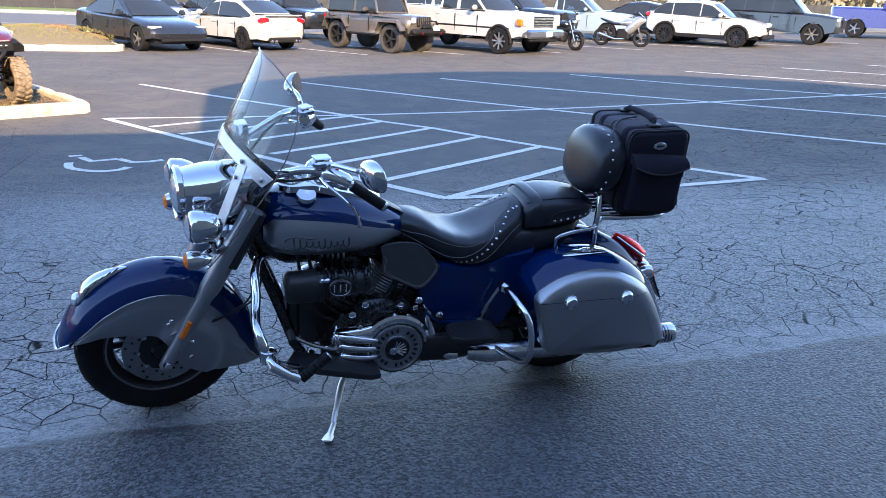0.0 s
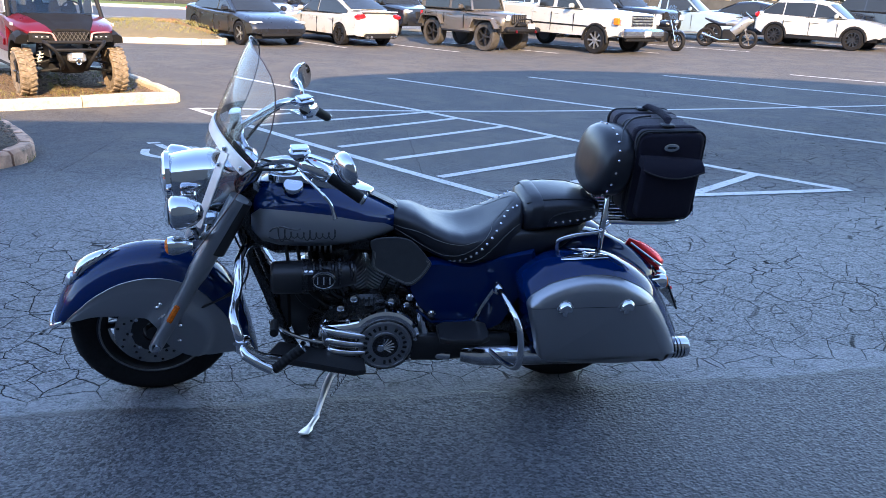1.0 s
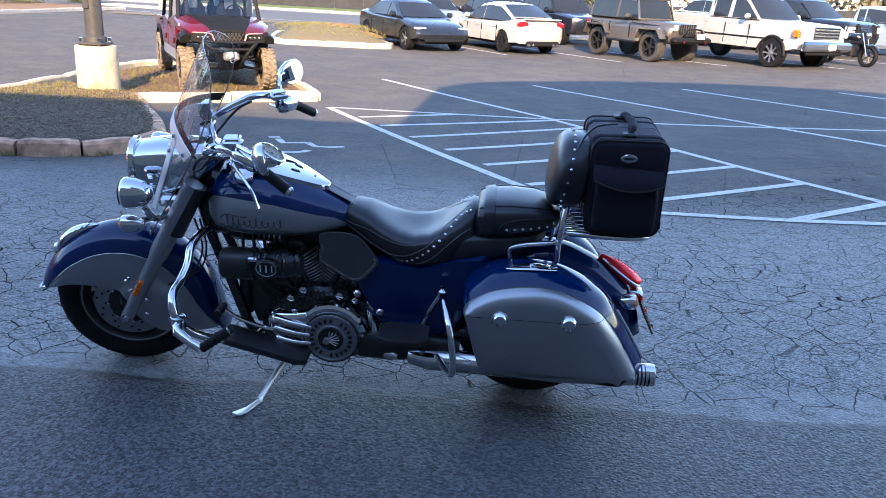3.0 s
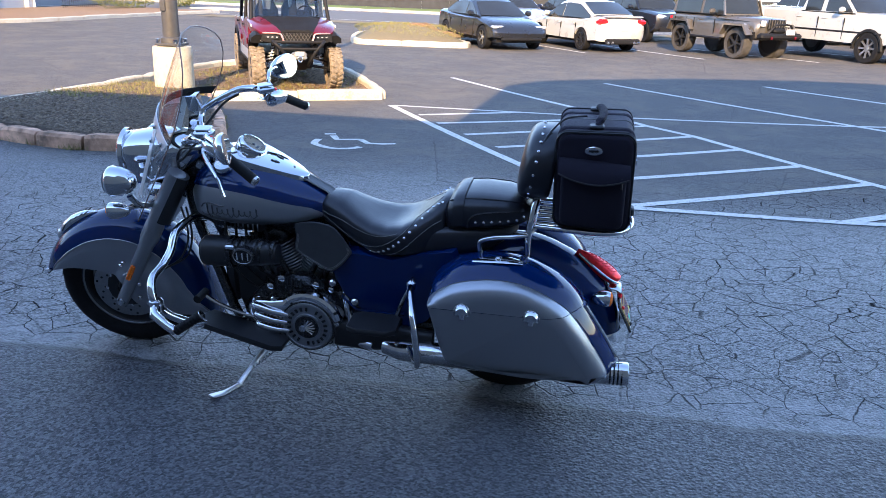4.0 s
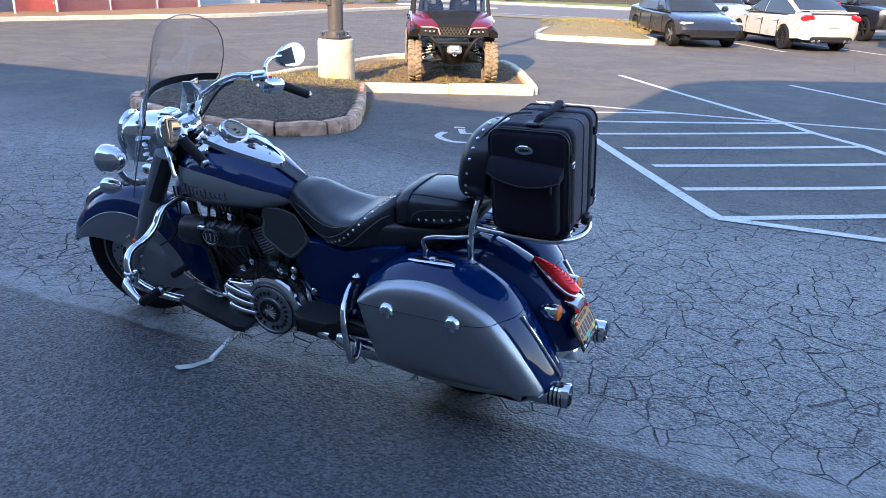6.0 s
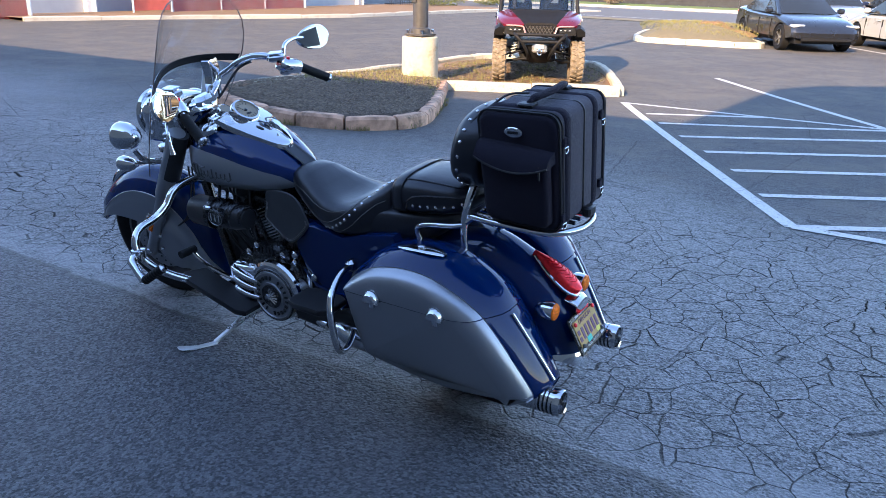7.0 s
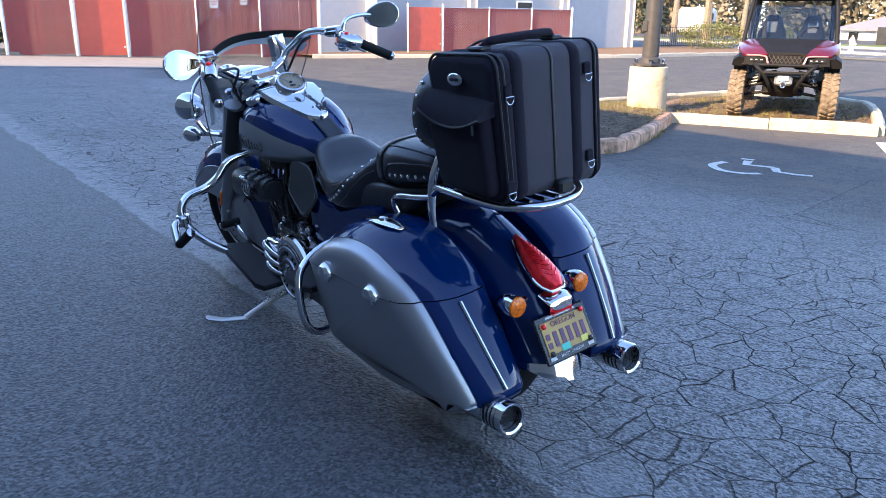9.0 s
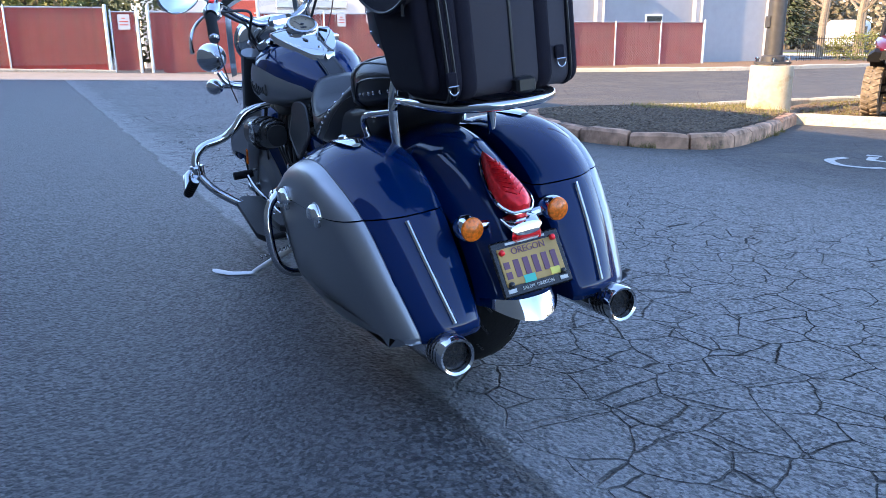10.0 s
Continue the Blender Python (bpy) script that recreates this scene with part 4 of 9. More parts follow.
steered("windshield_edge", Mesh().tube(rim, 0.0024, 6), M["edge"], shield, "polished edge of the windshield")


def strap(path, w, d0, d1):
    """A flat band along the shield, between two offsets from its face."""
    path = [Vector(p) for p in path]
    rows = []
    for k, p in enumerate(path):
        t = (path[min(k + 1, len(path) - 1)] - path[max(k - 1, 0)]).normalized()
        n = Vector((-t.y, t.x)) * w
        a, b = shield_point(*(p - n)), shield_point(*(p + n))
        rows.append([a + Vector((d0, 0, 0)), b + Vector((d0, 0, 0)), b + Vector((d1, 0, 0)), a + Vector((d1, 0, 0))])
    return Mesh().loft(rows)


BAND = [(y, 1.116 - 1.15 * y * y) for y in [0.258 * (-1 + k / 12) for k in range(25)]]
steered("windshield_strap", strap(BAND, 0.019, -0.006, -0.002), M["strap"], shield, "polished metal strap across the windshield")
both("windshield_strap", lambda: strap([(-0.168 - 0.004 * math.sin(k / 2), 1.075 - 0.055 * k) for k in range(6)], 0.016, -0.0095, -0.0065), M["strap"], steered, shield, "polished metal windshield strap")
for y, z in ((-0.163, 1.085), (-0.166, 1.030), (-0.244, 1.045)):
    both("strap_bolt", lambda: Mesh().lathe([(0.008, 0.0), (0.008, 0.008), (0, 0.010)], Matrix.Translation(shield_point(y, z) + Vector((-0.008, 0, 0))) @ Matrix.Rotation(radians(-90), 4, "Y"), 10), M["dchrome"], steered, shield)
steered("crossbar", strap([(y, 1.130 - (1.15 if y < 0 else 0.55) * y * y) for y, z in BAND], 0.015, 0.003, 0.013), M["grip"], shield, "padded black windshield crossbar")
steered("crossbar_bracket", Mesh().plate([(-1.345, 1.118), (-1.300, 1.121), (-1.295, 1.08), (-1.312, 0.96), (-1.355, 0.955), (-1.338, 1.06)], 0.095, 0.150, "y", 0.004), M["chrome"], shield)

# handlebar, controls, mirrors
for bar in ([(-1.285, -0.045, 0.985), (-1.285, -0.10, 0.992), (-1.262, -0.19, 1.040), (-1.175, -0.28, 1.085), (-1.08, -0.345, 1.065), (-1.01, -0.382, 1.022), (-0.965, -0.400, 0.992)],
            [(-1.285, 0.045, 0.985), (-1.302, 0.115, 1.010), (-1.296, 0.147, 1.043), (-1.262, 0.155, 1.066), (-1.191, 0.164, 1.104), (-1.139, 0.188, 1.120), (-1.085, 0.235, 1.108), (-1.03, 0.285, 1.070), (-0.94, 0.388, 0.992)]):
    steered("handlebar", Mesh().tube(spline(bar, 6), 0.0145, 12), M["chrome"], None, "swept chrome handlebar", 60)
steered("riser_clamp", Mesh().box((-1.285, 0, 0.982), (0.06, 0.12, 0.05), None, 0.015), M["chrome"])
REACH = Matrix.Translation((-0.996, 0.318, 1.044)) @ Matrix.Rotation(radians(27), 4, "Z") @ Matrix.Translation((1.055, -0.360, -1.052))


def controls(name, make, mat, label="", smooth=35.0):
    """Grip fittings of both ends; the bar's other end turns farther out."""
    steered(name, make(), mat, None, label, smooth)
    steered(name, flip(make()).move(REACH), mat, None, label, smooth)


controls("grip", lambda: Mesh().tube([Vector((-1.055, -0.360, 1.052)).lerp(Vector((-0.955, -0.403, 0.986)), k / 18) for k in range(19)], [0.0190, 0.0195] + [0.0188, 0.0194] * 8 + [0.0188], 14), M["grip"], "ribbed black rubber grip", 60)
controls("grip_end", lambda: Mesh().lathe([(0.018, -0.004), (0.018, 0.008), (0.012, 0.013), (0.0, 0.014)], Matrix.Translation((-0.954, -0.4035, 0.9855)) @ (Vector((0.10, -0.043, -0.066)).to_track_quat("Z", "Y").to_matrix().to_4x4()), 14), M["dchrome"])
controls("switch_housing", lambda: Mesh().tube([(-1.140, -0.305, 1.085), (-1.125, -0.315, 1.08), (-1.075, -0.348, 1.062), (-1.06, -0.357, 1.055)], [0.022, 0.032, 0.031, 0.024], 14), M["chrome"])
controls("brake_reservoir", lambda: Mesh().box((-1.145, -0.300, 1.118), (0.07, 0.055, 0.032), Matrix(), 0.010), M["chrome"])
controls("control_perch", lambda: Mesh().box((-1.118, -0.322, 1.058), (0.05, 0.04, 0.045), None, 0.010), M["dchrome"])
controls("kill_switch", lambda: Mesh().box((-1.100, -0.326, 1.105), (0.016, 0.020, 0.012), None, 0.004), M["red"])
controls("master_cap", lambda: Mesh().box((-1.145, -0.300, 1.137), (0.058, 0.044, 0.008), None, 0.003), M["chrome"])
controls("switch_button", lambda: Mesh().box((-1.085, -0.335, 1.092), (0.018, 0.014, 0.012), None, 0.004), M["black"])
steered("lever", Mesh().tube(spline([(-1.15, -0.315, 1.07), (-1.135, -0.36, 1.055), (-1.10, -0.41, 1.03), (-1.068, -0.445, 0.995), (-1.054, -0.459, 0.945)], 5), [0.007] * 10 + [0.006] * 6 + [0.006, 0.006, 0.007, 0.009, 0.009], 8, flat=0.8), M["chrome"], None, "long chrome hand lever")
steered("lever", Mesh().tube(spline([(-1.15, 0.315, 1.07), (-1.16, 0.36, 1.066), (-1.13, 0.405, 1.040), (-1.075, 0.432, 1.008)], 5), 0.0065, 8, flat=0.8).move(REACH), M["chrome"], None, "long chrome hand lever")
for stem in ([(-1.13, -0.32, 1.105), (-1.12, -0.36, 1.13), (-1.075, -0.42, 1.135), (-1.045, -0.445, 1.132)], [(-1.045, 0.270, 1.105), (-1.050, 0.300, 1.145), (-1.055, 0.38, 1.150), (-1.045, 0.445, 1.138)]):
    steered("mirror_stem", Mesh().tube(spline(stem, 5), 0.0085, 8), M["chrome"])


def mirror_ring(sc, dx, n=24):
    out = []
    for j in range(n):
        t = 2 * math.pi * j / n
        y, z = -0.466 + 0.076 * sc * math.cos(t), 1.134 + (0.052 + 0.010 * -math.cos(t)) * sc * math.sin(t)
        out.append(Vector((-1.016 + dx - (y + 0.466) * 0.18, y, z)))
    return out


AIM = {s: Matrix.Translation((-1.016, s * 0.466, 1.134)) @ Matrix.Rotation(radians(yaw), 4, "Z") @ Matrix.Rotation(radians(tilt), 4, "Y") @ Matrix.Translation((1.016, s * -0.466, -1.134)) for s, yaw, tilt in ((-1, 0, -9), (1, -23, -11))}


def mirror_part(name, make, mat, label=""):
    steered(name, make().move(AIM[-1]), mat, None, label, 60)
    steered(name, flip(make()).move(AIM[1]), mat, None, label, 60)


mirror_part("mirror_shell", lambda: Mesh().loft([mirror_ring(0.96, 0.0), mirror_ring(1.0, -0.004), mirror_ring(0.95, -0.018), mirror_ring(0.7, -0.034), mirror_ring(0.3, -0.042)]), M["chrome"], "teardrop chrome mirror")
mirror_part("mirror_glass", lambda: Mesh().loft([mirror_ring(0.93, 0.0005), mirror_ring(0.92, 0.002)]), M["mirror"])
for k, s in ((0, -1), (1, 1), (2, -1)):
    steered("cable", Mesh().tube(spline([(-1.14, -0.29, 1.06) if s < 0 else (-1.15, 0.185, 1.10), (-1.21, s * (0.21 - 0.03 * k) - (0.02 if s > 0 else 0), 1.02 + 0.01 * k + (0.04 if s > 0 else 0)), (-1.30, s * 0.14, 0.99 - 0.02 * k), (-1.34, s * 0.10, 0.90), (-1.30, s * 0.07, 0.75)], 6), 0.0055, 6), M["satinblack"])
for k in range(2):
    steered("brake_hose", Mesh().tube(spline([(-1.36 + 0.02 * k, -0.10, 0.72), (-1.33 + 0.015 * k, -0.15, 0.62), (-1.37 + 0.02 * k, -0.155, 0.52), (-1.45, -0.13, 0.45), (-1.53, -0.10, 0.40)], 6), 0.004, 6), M["satinblack"])


# tank, dash and seat
def tank_ring(x, hw, z0, z1, n=32, infl=0.0):
    out = []
    for j in range(n):
        t = 2 * math.pi * j / n
        cy, cz = math.cos(t), math.sin(t)
        zc = z0 + (z1 - z0) * 0.42
        y = (hw + infl) * math.copysign(abs(cy) ** 0.80, cy)
        z = zc + ((z1 - zc + infl) * math.copysign(abs(cz) ** 0.9, cz) if cz > 0 else (zc - z0 + infl) * math.copysign(abs(cz) ** 0.62, cz))
        out.append(Vector((x, y, z)))
    return out


TANK = [(-1.292, 0.055, 0.735, 0.835), (-1.280, 0.105, 0.705, 0.862), (-1.245, 0.158, 0.682, 0.892), (-1.18, 0.192, 0.672, 0.915), (-1.10, 0.205, 0.668, 0.922), (-1.00, 0.198, 0.668, 0.910), (-0.92, 0.175, 0.672, 0.880),
        (-0.85, 0.142, 0.680, 0.845), (-0.79, 0.108, 0.690, 0.815), (-0.745, 0.075, 0.698, 0.79), (-0.715, 0.045, 0.705, 0.768)]
tank = part("fuel_tank", Mesh().loft([tank_ring(*s) for s in TANK]), M["blue"], bike, "blue teardrop fuel tank", 60)


def tank_panel():
    rows = []
    for i, (x, hw, z0, z1) in enumerate(TANK[1:-1]):
        r = tank_ring(x, hw, z0, z1, 64, 0.003)
        f = i / (len(TANK) - 3)
        hi = 26.0 * (1 - f) ** 0.7 + 4
        lo = -50 - 10 * f
        if i == 0:
            hi, lo = 12, -24
        if i == len(TANK) - 3:
            hi, lo = -6, -22
        row = []
        for k in range(12):
            t = radians(180 - (lo + (hi - lo) * k / 11))
            j = t / (2 * math.pi) * 64
            a, b = r[int(j) % 64], r[(int(j) + 1) % 64]
            row.append(a.lerp(b, j - int(j)))
        rows.append(row)
    return Mesh().sheet(rows)


both("tank_panel", tank_panel, M["grey"], None, tank, "satin grey tank side panel", 60)


def on_tank(x, z, out=0.004):
    """The point of the tank's left side at x and height z."""
    for a, b in zip(TANK, TANK[1:]):
        if a[0] <= x <= b[0]:
            f = (x - a[0]) / (b[0] - a[0])
            q = [a[i] + (b[i] - a[i]) * f for i in range(4)]
            return min((p for p in tank_ring(x, q[1], q[2], q[3], 360, out) if p.y <= 0), key=lambda p: abs(p.z - z) - 0.02 * abs(p.y))
    return Vector((x, -0.2, z))


def script_mark():
    """A raised flourish of plain running loops in place of the maker's name."""
    me = Mesh()
    run = [(-0.030 + 0.215 * i / 70 + 0.006 * math.cos(i * 0.86), (0.016 + 0.006 * math.sin(i * 0.21)) * math.sin(i * 0.86) * (1.0 if i > 8 else 1.5)) for i in range(71)]
    for pts, r in ((run, 0.0022), ([(-0.055, 0.004), (-0.040, 0.022), (-0.010, 0.028), (0.03, 0.022), (0.055, 0.026)], 0.0030), ([(-0.060, -0.020), (-0.035, -0.026), (0.0, -0.018), (0.03, -0.024)], 0.0026)):
        line = [on_tank(-1.155 + u, 0.752 + v - 0.02 * u) for u, v in pts]
        me.tube(line if len(pts) > 9 else spline(line, 5), r, 6)
    return me


both("tank_emblem", script_mark, M["emblem"], None, tank, "raised dark grey swash emblem")
both("fuel_cap", lambda: Mesh().lathe([(0.036, -0.01), (0.038, 0.004), (0.034, 0.012), (0.0, 0.015)], Matrix.Translation((-1.125, -0.128, 0.910)) @ Matrix.Rotation(radians(22), 4, "X"), 24), M["chrome"], None, tank, "flush chrome fuel cap")
DASH = [(-1.215, 0.060), (-1.18, 0.094), (-1.12, 0.112), (-1.05, 0.112), (-0.98, 0.096), (-0.93, 0.078), (-0.875, 0.054), (-0.845, 0.036), (-0.828, 0.015), (-0.824, 0.002)]


def dash_z(x):
    return 0.946 - max(0, x + 1.10) ** 1.15 * 0.42 - max(0, -1.10 - x) * 0.12


drows = []
for x, w, _ in spline([(x, w, 0) for x, w in DASH], 5):
    drows.append([(x, w * u, dash_z(x) + 0.010 * (1 - u * u) - (0.022 if abs(u) > 1.01 else 0)) for u in (-1.03, -1.0, -0.9, -0.5, 0, 0.5, 0.9, 1.0, 1.03)])
dash = part("dash_console", Mesh().sheet(drows), M["chrome"], tank, "chrome tank-top instrument console", 50)
spd = Matrix.Translation((-1.058, 0, 0.955)) @ Matrix.Rotation(radians(35), 4, "Y") @ Matrix.Scale(0.93, 4)
part("speedometer", Mesh().lathe([(0.060, -0.055), (0.066, -0.01), (0.066, 0.008), (0.060, 0.018), (0.052, 0.020), (0.050, 0.010), (0.0, 0.010)], spd, 32), M["chrome"], tank, "round chrome-ringed speedometer")
part("dial", Mesh().lathe([(0.050, 0.0112), (0.0, 0.0114)], spd, 28), M["dial"], tank, "cream speedometer dial")
nd = Mesh()
for k in range(13):
    a = radians(-40 + 260 * k / 12)
    nd.box((0, 0, 0), (0.010, 0.0022, 0.001), spd @ Matrix.Translation((-0.040 * math.sin(a + 1.57), 0.040 * math.cos(a + 1.57), 0.0125)) @ Matrix.Rotation(a, 4, "Z"))
nd.box((0.020, 0, 0.0125), (0.010, 0.026, 0.001), spd).lathe([(0.007, 0.011), (0.007, 0.015), (0, 0.0155)], spd, 10)
nd.box((-0.016, -0.010, 0.0140), (0.036, 0.002, 0.001), spd @ Matrix.Rotation(0.5, 4, "Z"))
part("dial_marks", nd, M["black"], tank)
fg = Matrix.Translation((-1.165, -0.012, 0.955)) @ Matrix.Rotation(radians(30), 4, "Y")
part("fuel_gauge", Mesh().lathe([(0.028, -0.03), (0.030, -0.005), (0.030, 0.006), (0.026, 0.010), (0.023, 0.006), (0.0, 0.006)], fg, 20), M["chrome"], tank)
part("gauge_face", Mesh().lathe([(0.023, 0.0072), (0.0, 0.0074)], fg, 18), M["dial"], tank)
for y in (-0.026, 0.026):
    part("indicator_slot", Mesh().loft([oval((0, 0, h), 0.018 * q, 0.0065 * q, 14, 2.0, "xy") for h, q in ((-0.004, 1.0), (0.002, 1.0), (0.003, 0.8))]).move(Matrix.Translation((-0.955, y, dash_z(-0.955) + 0.0095)) @ Matrix.Rotation(radians(20), 4, "Y") @ Matrix.Rotation(-8 * y, 4, "Z")), M["black"], tank)
part("console_screw", Mesh().lathe([(0.006, 0.0), (0.006, 0.004), (0.0, 0.005)], Matrix.Translation((-0.885, 0, dash_z(-0.885) + 0.009)) @ Matrix.Rotation(radians(20), 4, "Y"), 10), M["dchrome"], tank)
part("tank_strap", Mesh().sheet([[(x, y, z + 0.006) for y in (-0.035, 0, 0.035)] for x, z in ((-0.86, 0.852), (-0.80, 0.822), (-0.75, 0.797), (-0.72, 0.776))]), M["leather"], tank, "stitched leather tank strap")
both("strap_stitching", lambda: Mesh().tube([(x, -0.027, z + 0.0085) for x, z in ((-0.86, 0.852), (-0.80, 0.822), (-0.75, 0.797), (-0.72, 0.776))], 0.0010, 4), M["thread"], None, tank)


def seat_ring(x, hw, zt, zb, dip=0.0, n=28, round_=0.72):
    out = []
    for j in range(n):
        t = 2 * math.pi * j / n
        cy, cz = math.cos(t), math.sin(t)
        zc = zb + (zt - zb) * 0.45
        y = hw * math.copysign(abs(cy) ** round_, cy) * (1.0 if cz > -0.3 else 0.97)
        z = zc + (zt - zc) * abs(cz) ** round_ * (1 if cz > 0 else 0) - (zc - zb) * (abs(cz) ** 0.5 if cz < 0 else 0)
        z -= dip * max(0, 1 - (abs(y) / max(0.01, hw)) ** 2) * max(0, cz)
        out.append(Vector((x, y, z)))
    return out


SEAT = [(-0.778, 0.045, 0.765, 0.700), (-0.758, 0.075, 0.786, 0.690), (-0.72, 0.100, 0.794, 0.672), (-0.665, 0.126, 0.783, 0.650), (-0.60, 0.150, 0.753, 0.620, 0.01), (-0.54, 0.168, 0.736, 0.596, 0.02), (-0.48, 0.177, 0.732, 0.586, 0.03),
        (-0.42, 0.178, 0.744, 0.588, 0.03), (-0.36, 0.168, 0.776, 0.592, 0.025), (-0.30, 0.150, 0.814, 0.602, 0.015), (-0.262, 0.130, 0.828, 0.625), (-0.238, 0.095, 0.824, 0.670)]
seat = part("rider_seat", Mesh().loft([seat_ring(*q) for q in SEAT]), M["leather"], bike, "stitched black leather rider saddle", 60)
PSEAT = [(-0.252, 0.105, 0.805, 0.715), (-0.238, 0.132, 0.842, 0.712), (-0.20, 0.146, 0.860, 0.718), (-0.12, 0.152, 0.866, 0.730), (-0.03, 0.145, 0.862, 0.742), (0.03, 0.125, 0.850, 0.755), (0.058, 0.100, 0.833, 0.766), (0.070, 0.06, 0.812, 0.778)]
pseat = part("passenger_seat", Mesh().loft([seat_ring(*q, round_=0.6) for q in PSEAT]), M["leather"], bike, "studded black leather passenger seat", 60)
part("seat_skirt", Mesh().loft([seat_ring(*q, round_=0.45) for q in ((-0.37, 0.160, 0.72, 0.594), (-0.30, 0.152, 0.735, 0.598), (-0.20, 0.144, 0.742, 0.606), (-0.10, 0.135, 0.748, 0.630), (-0.03, 0.118, 0.752, 0.680), (0.02, 0.08, 0.756, 0.72))]), M["leather"], bike, "black leather skirt under the passenger seat", 60)


def on_seat(rows, x, z, out=0.0, round_=0.72):
    """The point of the left seat side at x and height z."""
    for a, b in zip(rows, rows[1:]):
        if a[0] <= x <= b[0]:
            f = (x - a[0]) / (b[0] - a[0])
            A, B = (*a, 0.0)[:5], (*b, 0.0)[:5]
            q = [A[i] + (B[i] - A[i]) * f for i in range(5)]
            ring = [p for p in seat_ring(x, *q[1:], n=720, round_=round_) if p.y <= 0.0]
            p = min(ring, key=lambda p: abs(p.z - z) - 0.02 * abs(p.y))
            return Vector((x, p.y - out, p.z + out * 0.3))
    return Vector((x, 0, z))


def seat_line(rows, pts, round_=0.72, r=0.0012):
    return Mesh().tube([on_seat(rows, p.x, p.z, 0.0008, round_) for p in spline([(x, 0, z) for x, z in pts], 8)], r, 4)


STUDLINE = ((-0.535, 0.620), (-0.50, 0.627), (-0.46, 0.645), (-0.42, 0.675), (-0.38, 0.715), (-0.34, 0.760), (-0.305, 0.793), (-0.27, 0.814))
both("seat_stitching", lambda: seat_line(SEAT, ((-0.745, 0.725), (-0.69, 0.700), (-0.633, 0.670), (-0.57, 0.646), (-0.51, 0.648), (-0.46, 0.670), (-0.41, 0.707), (-0.36, 0.757), (-0.31, 0.802), (-0.275, 0.822))), M["thread"], None, seat)
both("seat_stitching", lambda: seat_line(SEAT, ((-0.655, 0.668), (-0.589, 0.620), (-0.498, 0.597), (-0.40, 0.600), (-0.31, 0.612))), M["thread"], None, seat)
both("seat_stitching", lambda: seat_line(SEAT, ((-0.50, 0.608), (-0.45, 0.622), (-0.40, 0.652), (-0.35, 0.700), (-0.30, 0.742), (-0.265, 0.760))), M["thread"], None, seat)
both("seat_stitching", lambda: seat_line(SEAT, ((-0.76, 0.742), (-0.72, 0.735), (-0.66, 0.728), (-0.58, 0.700), (-0.50, 0.688), (-0.43, 0.704))), M["thread"], None, seat)
both("seat_stitching", lambda: seat_line(PSEAT, ((-0.205, 0.727), (-0.12, 0.738), (-0.03, 0.750), (0.03, 0.762)), 0.6), M["thread"], None, pseat)
both("seat_seam", lambda: seat_line(PSEAT, ((-0.165, 0.735), (-0.158, 0.78), (-0.13, 0.806), (-0.07, 0.818), (0.0, 0.822), (0.04, 0.820)), 0.6, 0.0030), M["leather"], None, pseat)
for j in (4, 10):
    part("seat_seam", Mesh().tube([seat_ring(*PSEAT[i], round_=0.6)[j] + Vector((0, 0, 0.001)) for i in range(1, 7)], 0.0026, 5), M["leather"], pseat)
part("seat_strap", Mesh().loft([[Vector((x, p.y * 1.02, p.z + (0.004 if p.z > 0.78 else 0))) for p in seat_ring(x, hw, zt, zb, round_=0.6)] for x, hw, zt, zb in ((-0.222, 0.139, 0.852, 0.716), (-0.214, 0.142, 0.857, 0.717), (-0.188, 0.1475, 0.862, 0.720), (-0.180, 0.147, 0.861, 0.721))], caps=False), M["leather"], pseat, "leather strap across the passenger seat")


def studs(parent, rows, pts, round_=0.72):
    for x, z in pts:
        p, q = on_seat(rows, x, z, 0.0, round_), on_seat(rows, x, z + 0.012, 0.0, round_)
        tilt = math.atan2(max(0.001, q.z - p.z), q.y - p.y)
        for sgn in (-1, 1):
            part("stud", Mesh().lathe([(0.0060, -0.002), (0.0055, 0.002), (0.003, 0.0042), (0.0, 0.0048)], Matrix.Translation((p.x, sgn * -p.y, p.z)) @ Matrix.Rotation(sgn * -tilt if sgn > 0 else tilt, 4, "X"), 8), M["chrome"], parent)


studs(seat, SEAT, [(p.x, p.z) for p in spline([(x, 0, z) for x, z in STUDLINE], 2)])
studs(pseat, PSEAT, [(-0.132 + 0.030 * k, 0.774 + 0.0028 * k) for k in range(6)] + [(0.042, 0.797)], 0.6)


M["flap"] = material("worn_black_leather", (0.022, 0.024, 0.028), 0.5, 0.0, vary=0.2, scale=25, bump=0.1, bscale=150)


# leather heat flaps
FLAP = spline([(-0.842, 0, 0.700), (-0.838, 0, 0.655), (-0.843, 0, 0.620), (-0.836, 0, 0.598), (-0.790, 0, 0.571), (-0.725, 0, 0.539), (-0.697, 0, 0.531), (-0.672, 0, 0.538), (-0.640, 0, 0.566), (-0.611, 0, 0.606), (-0.618, 0, 0.626), (-0.660, 0, 0.675), (-0.70, 0, 0.704), (-0.77, 0, 0.713)], 3, True)


def hang(p):
    """The flap leans out towards its lower corner."""
    return Vector((p[0], p[1] + 0.28 * (p[2] - 0.535), p[2]))


def flap():
    me = Mesh().plate([(p.x, p.z) for p in FLAP], -0.192, -0.184, "y", 0.003)
    me.v = [tuple(hang(p)) for p in me.v]
    return me


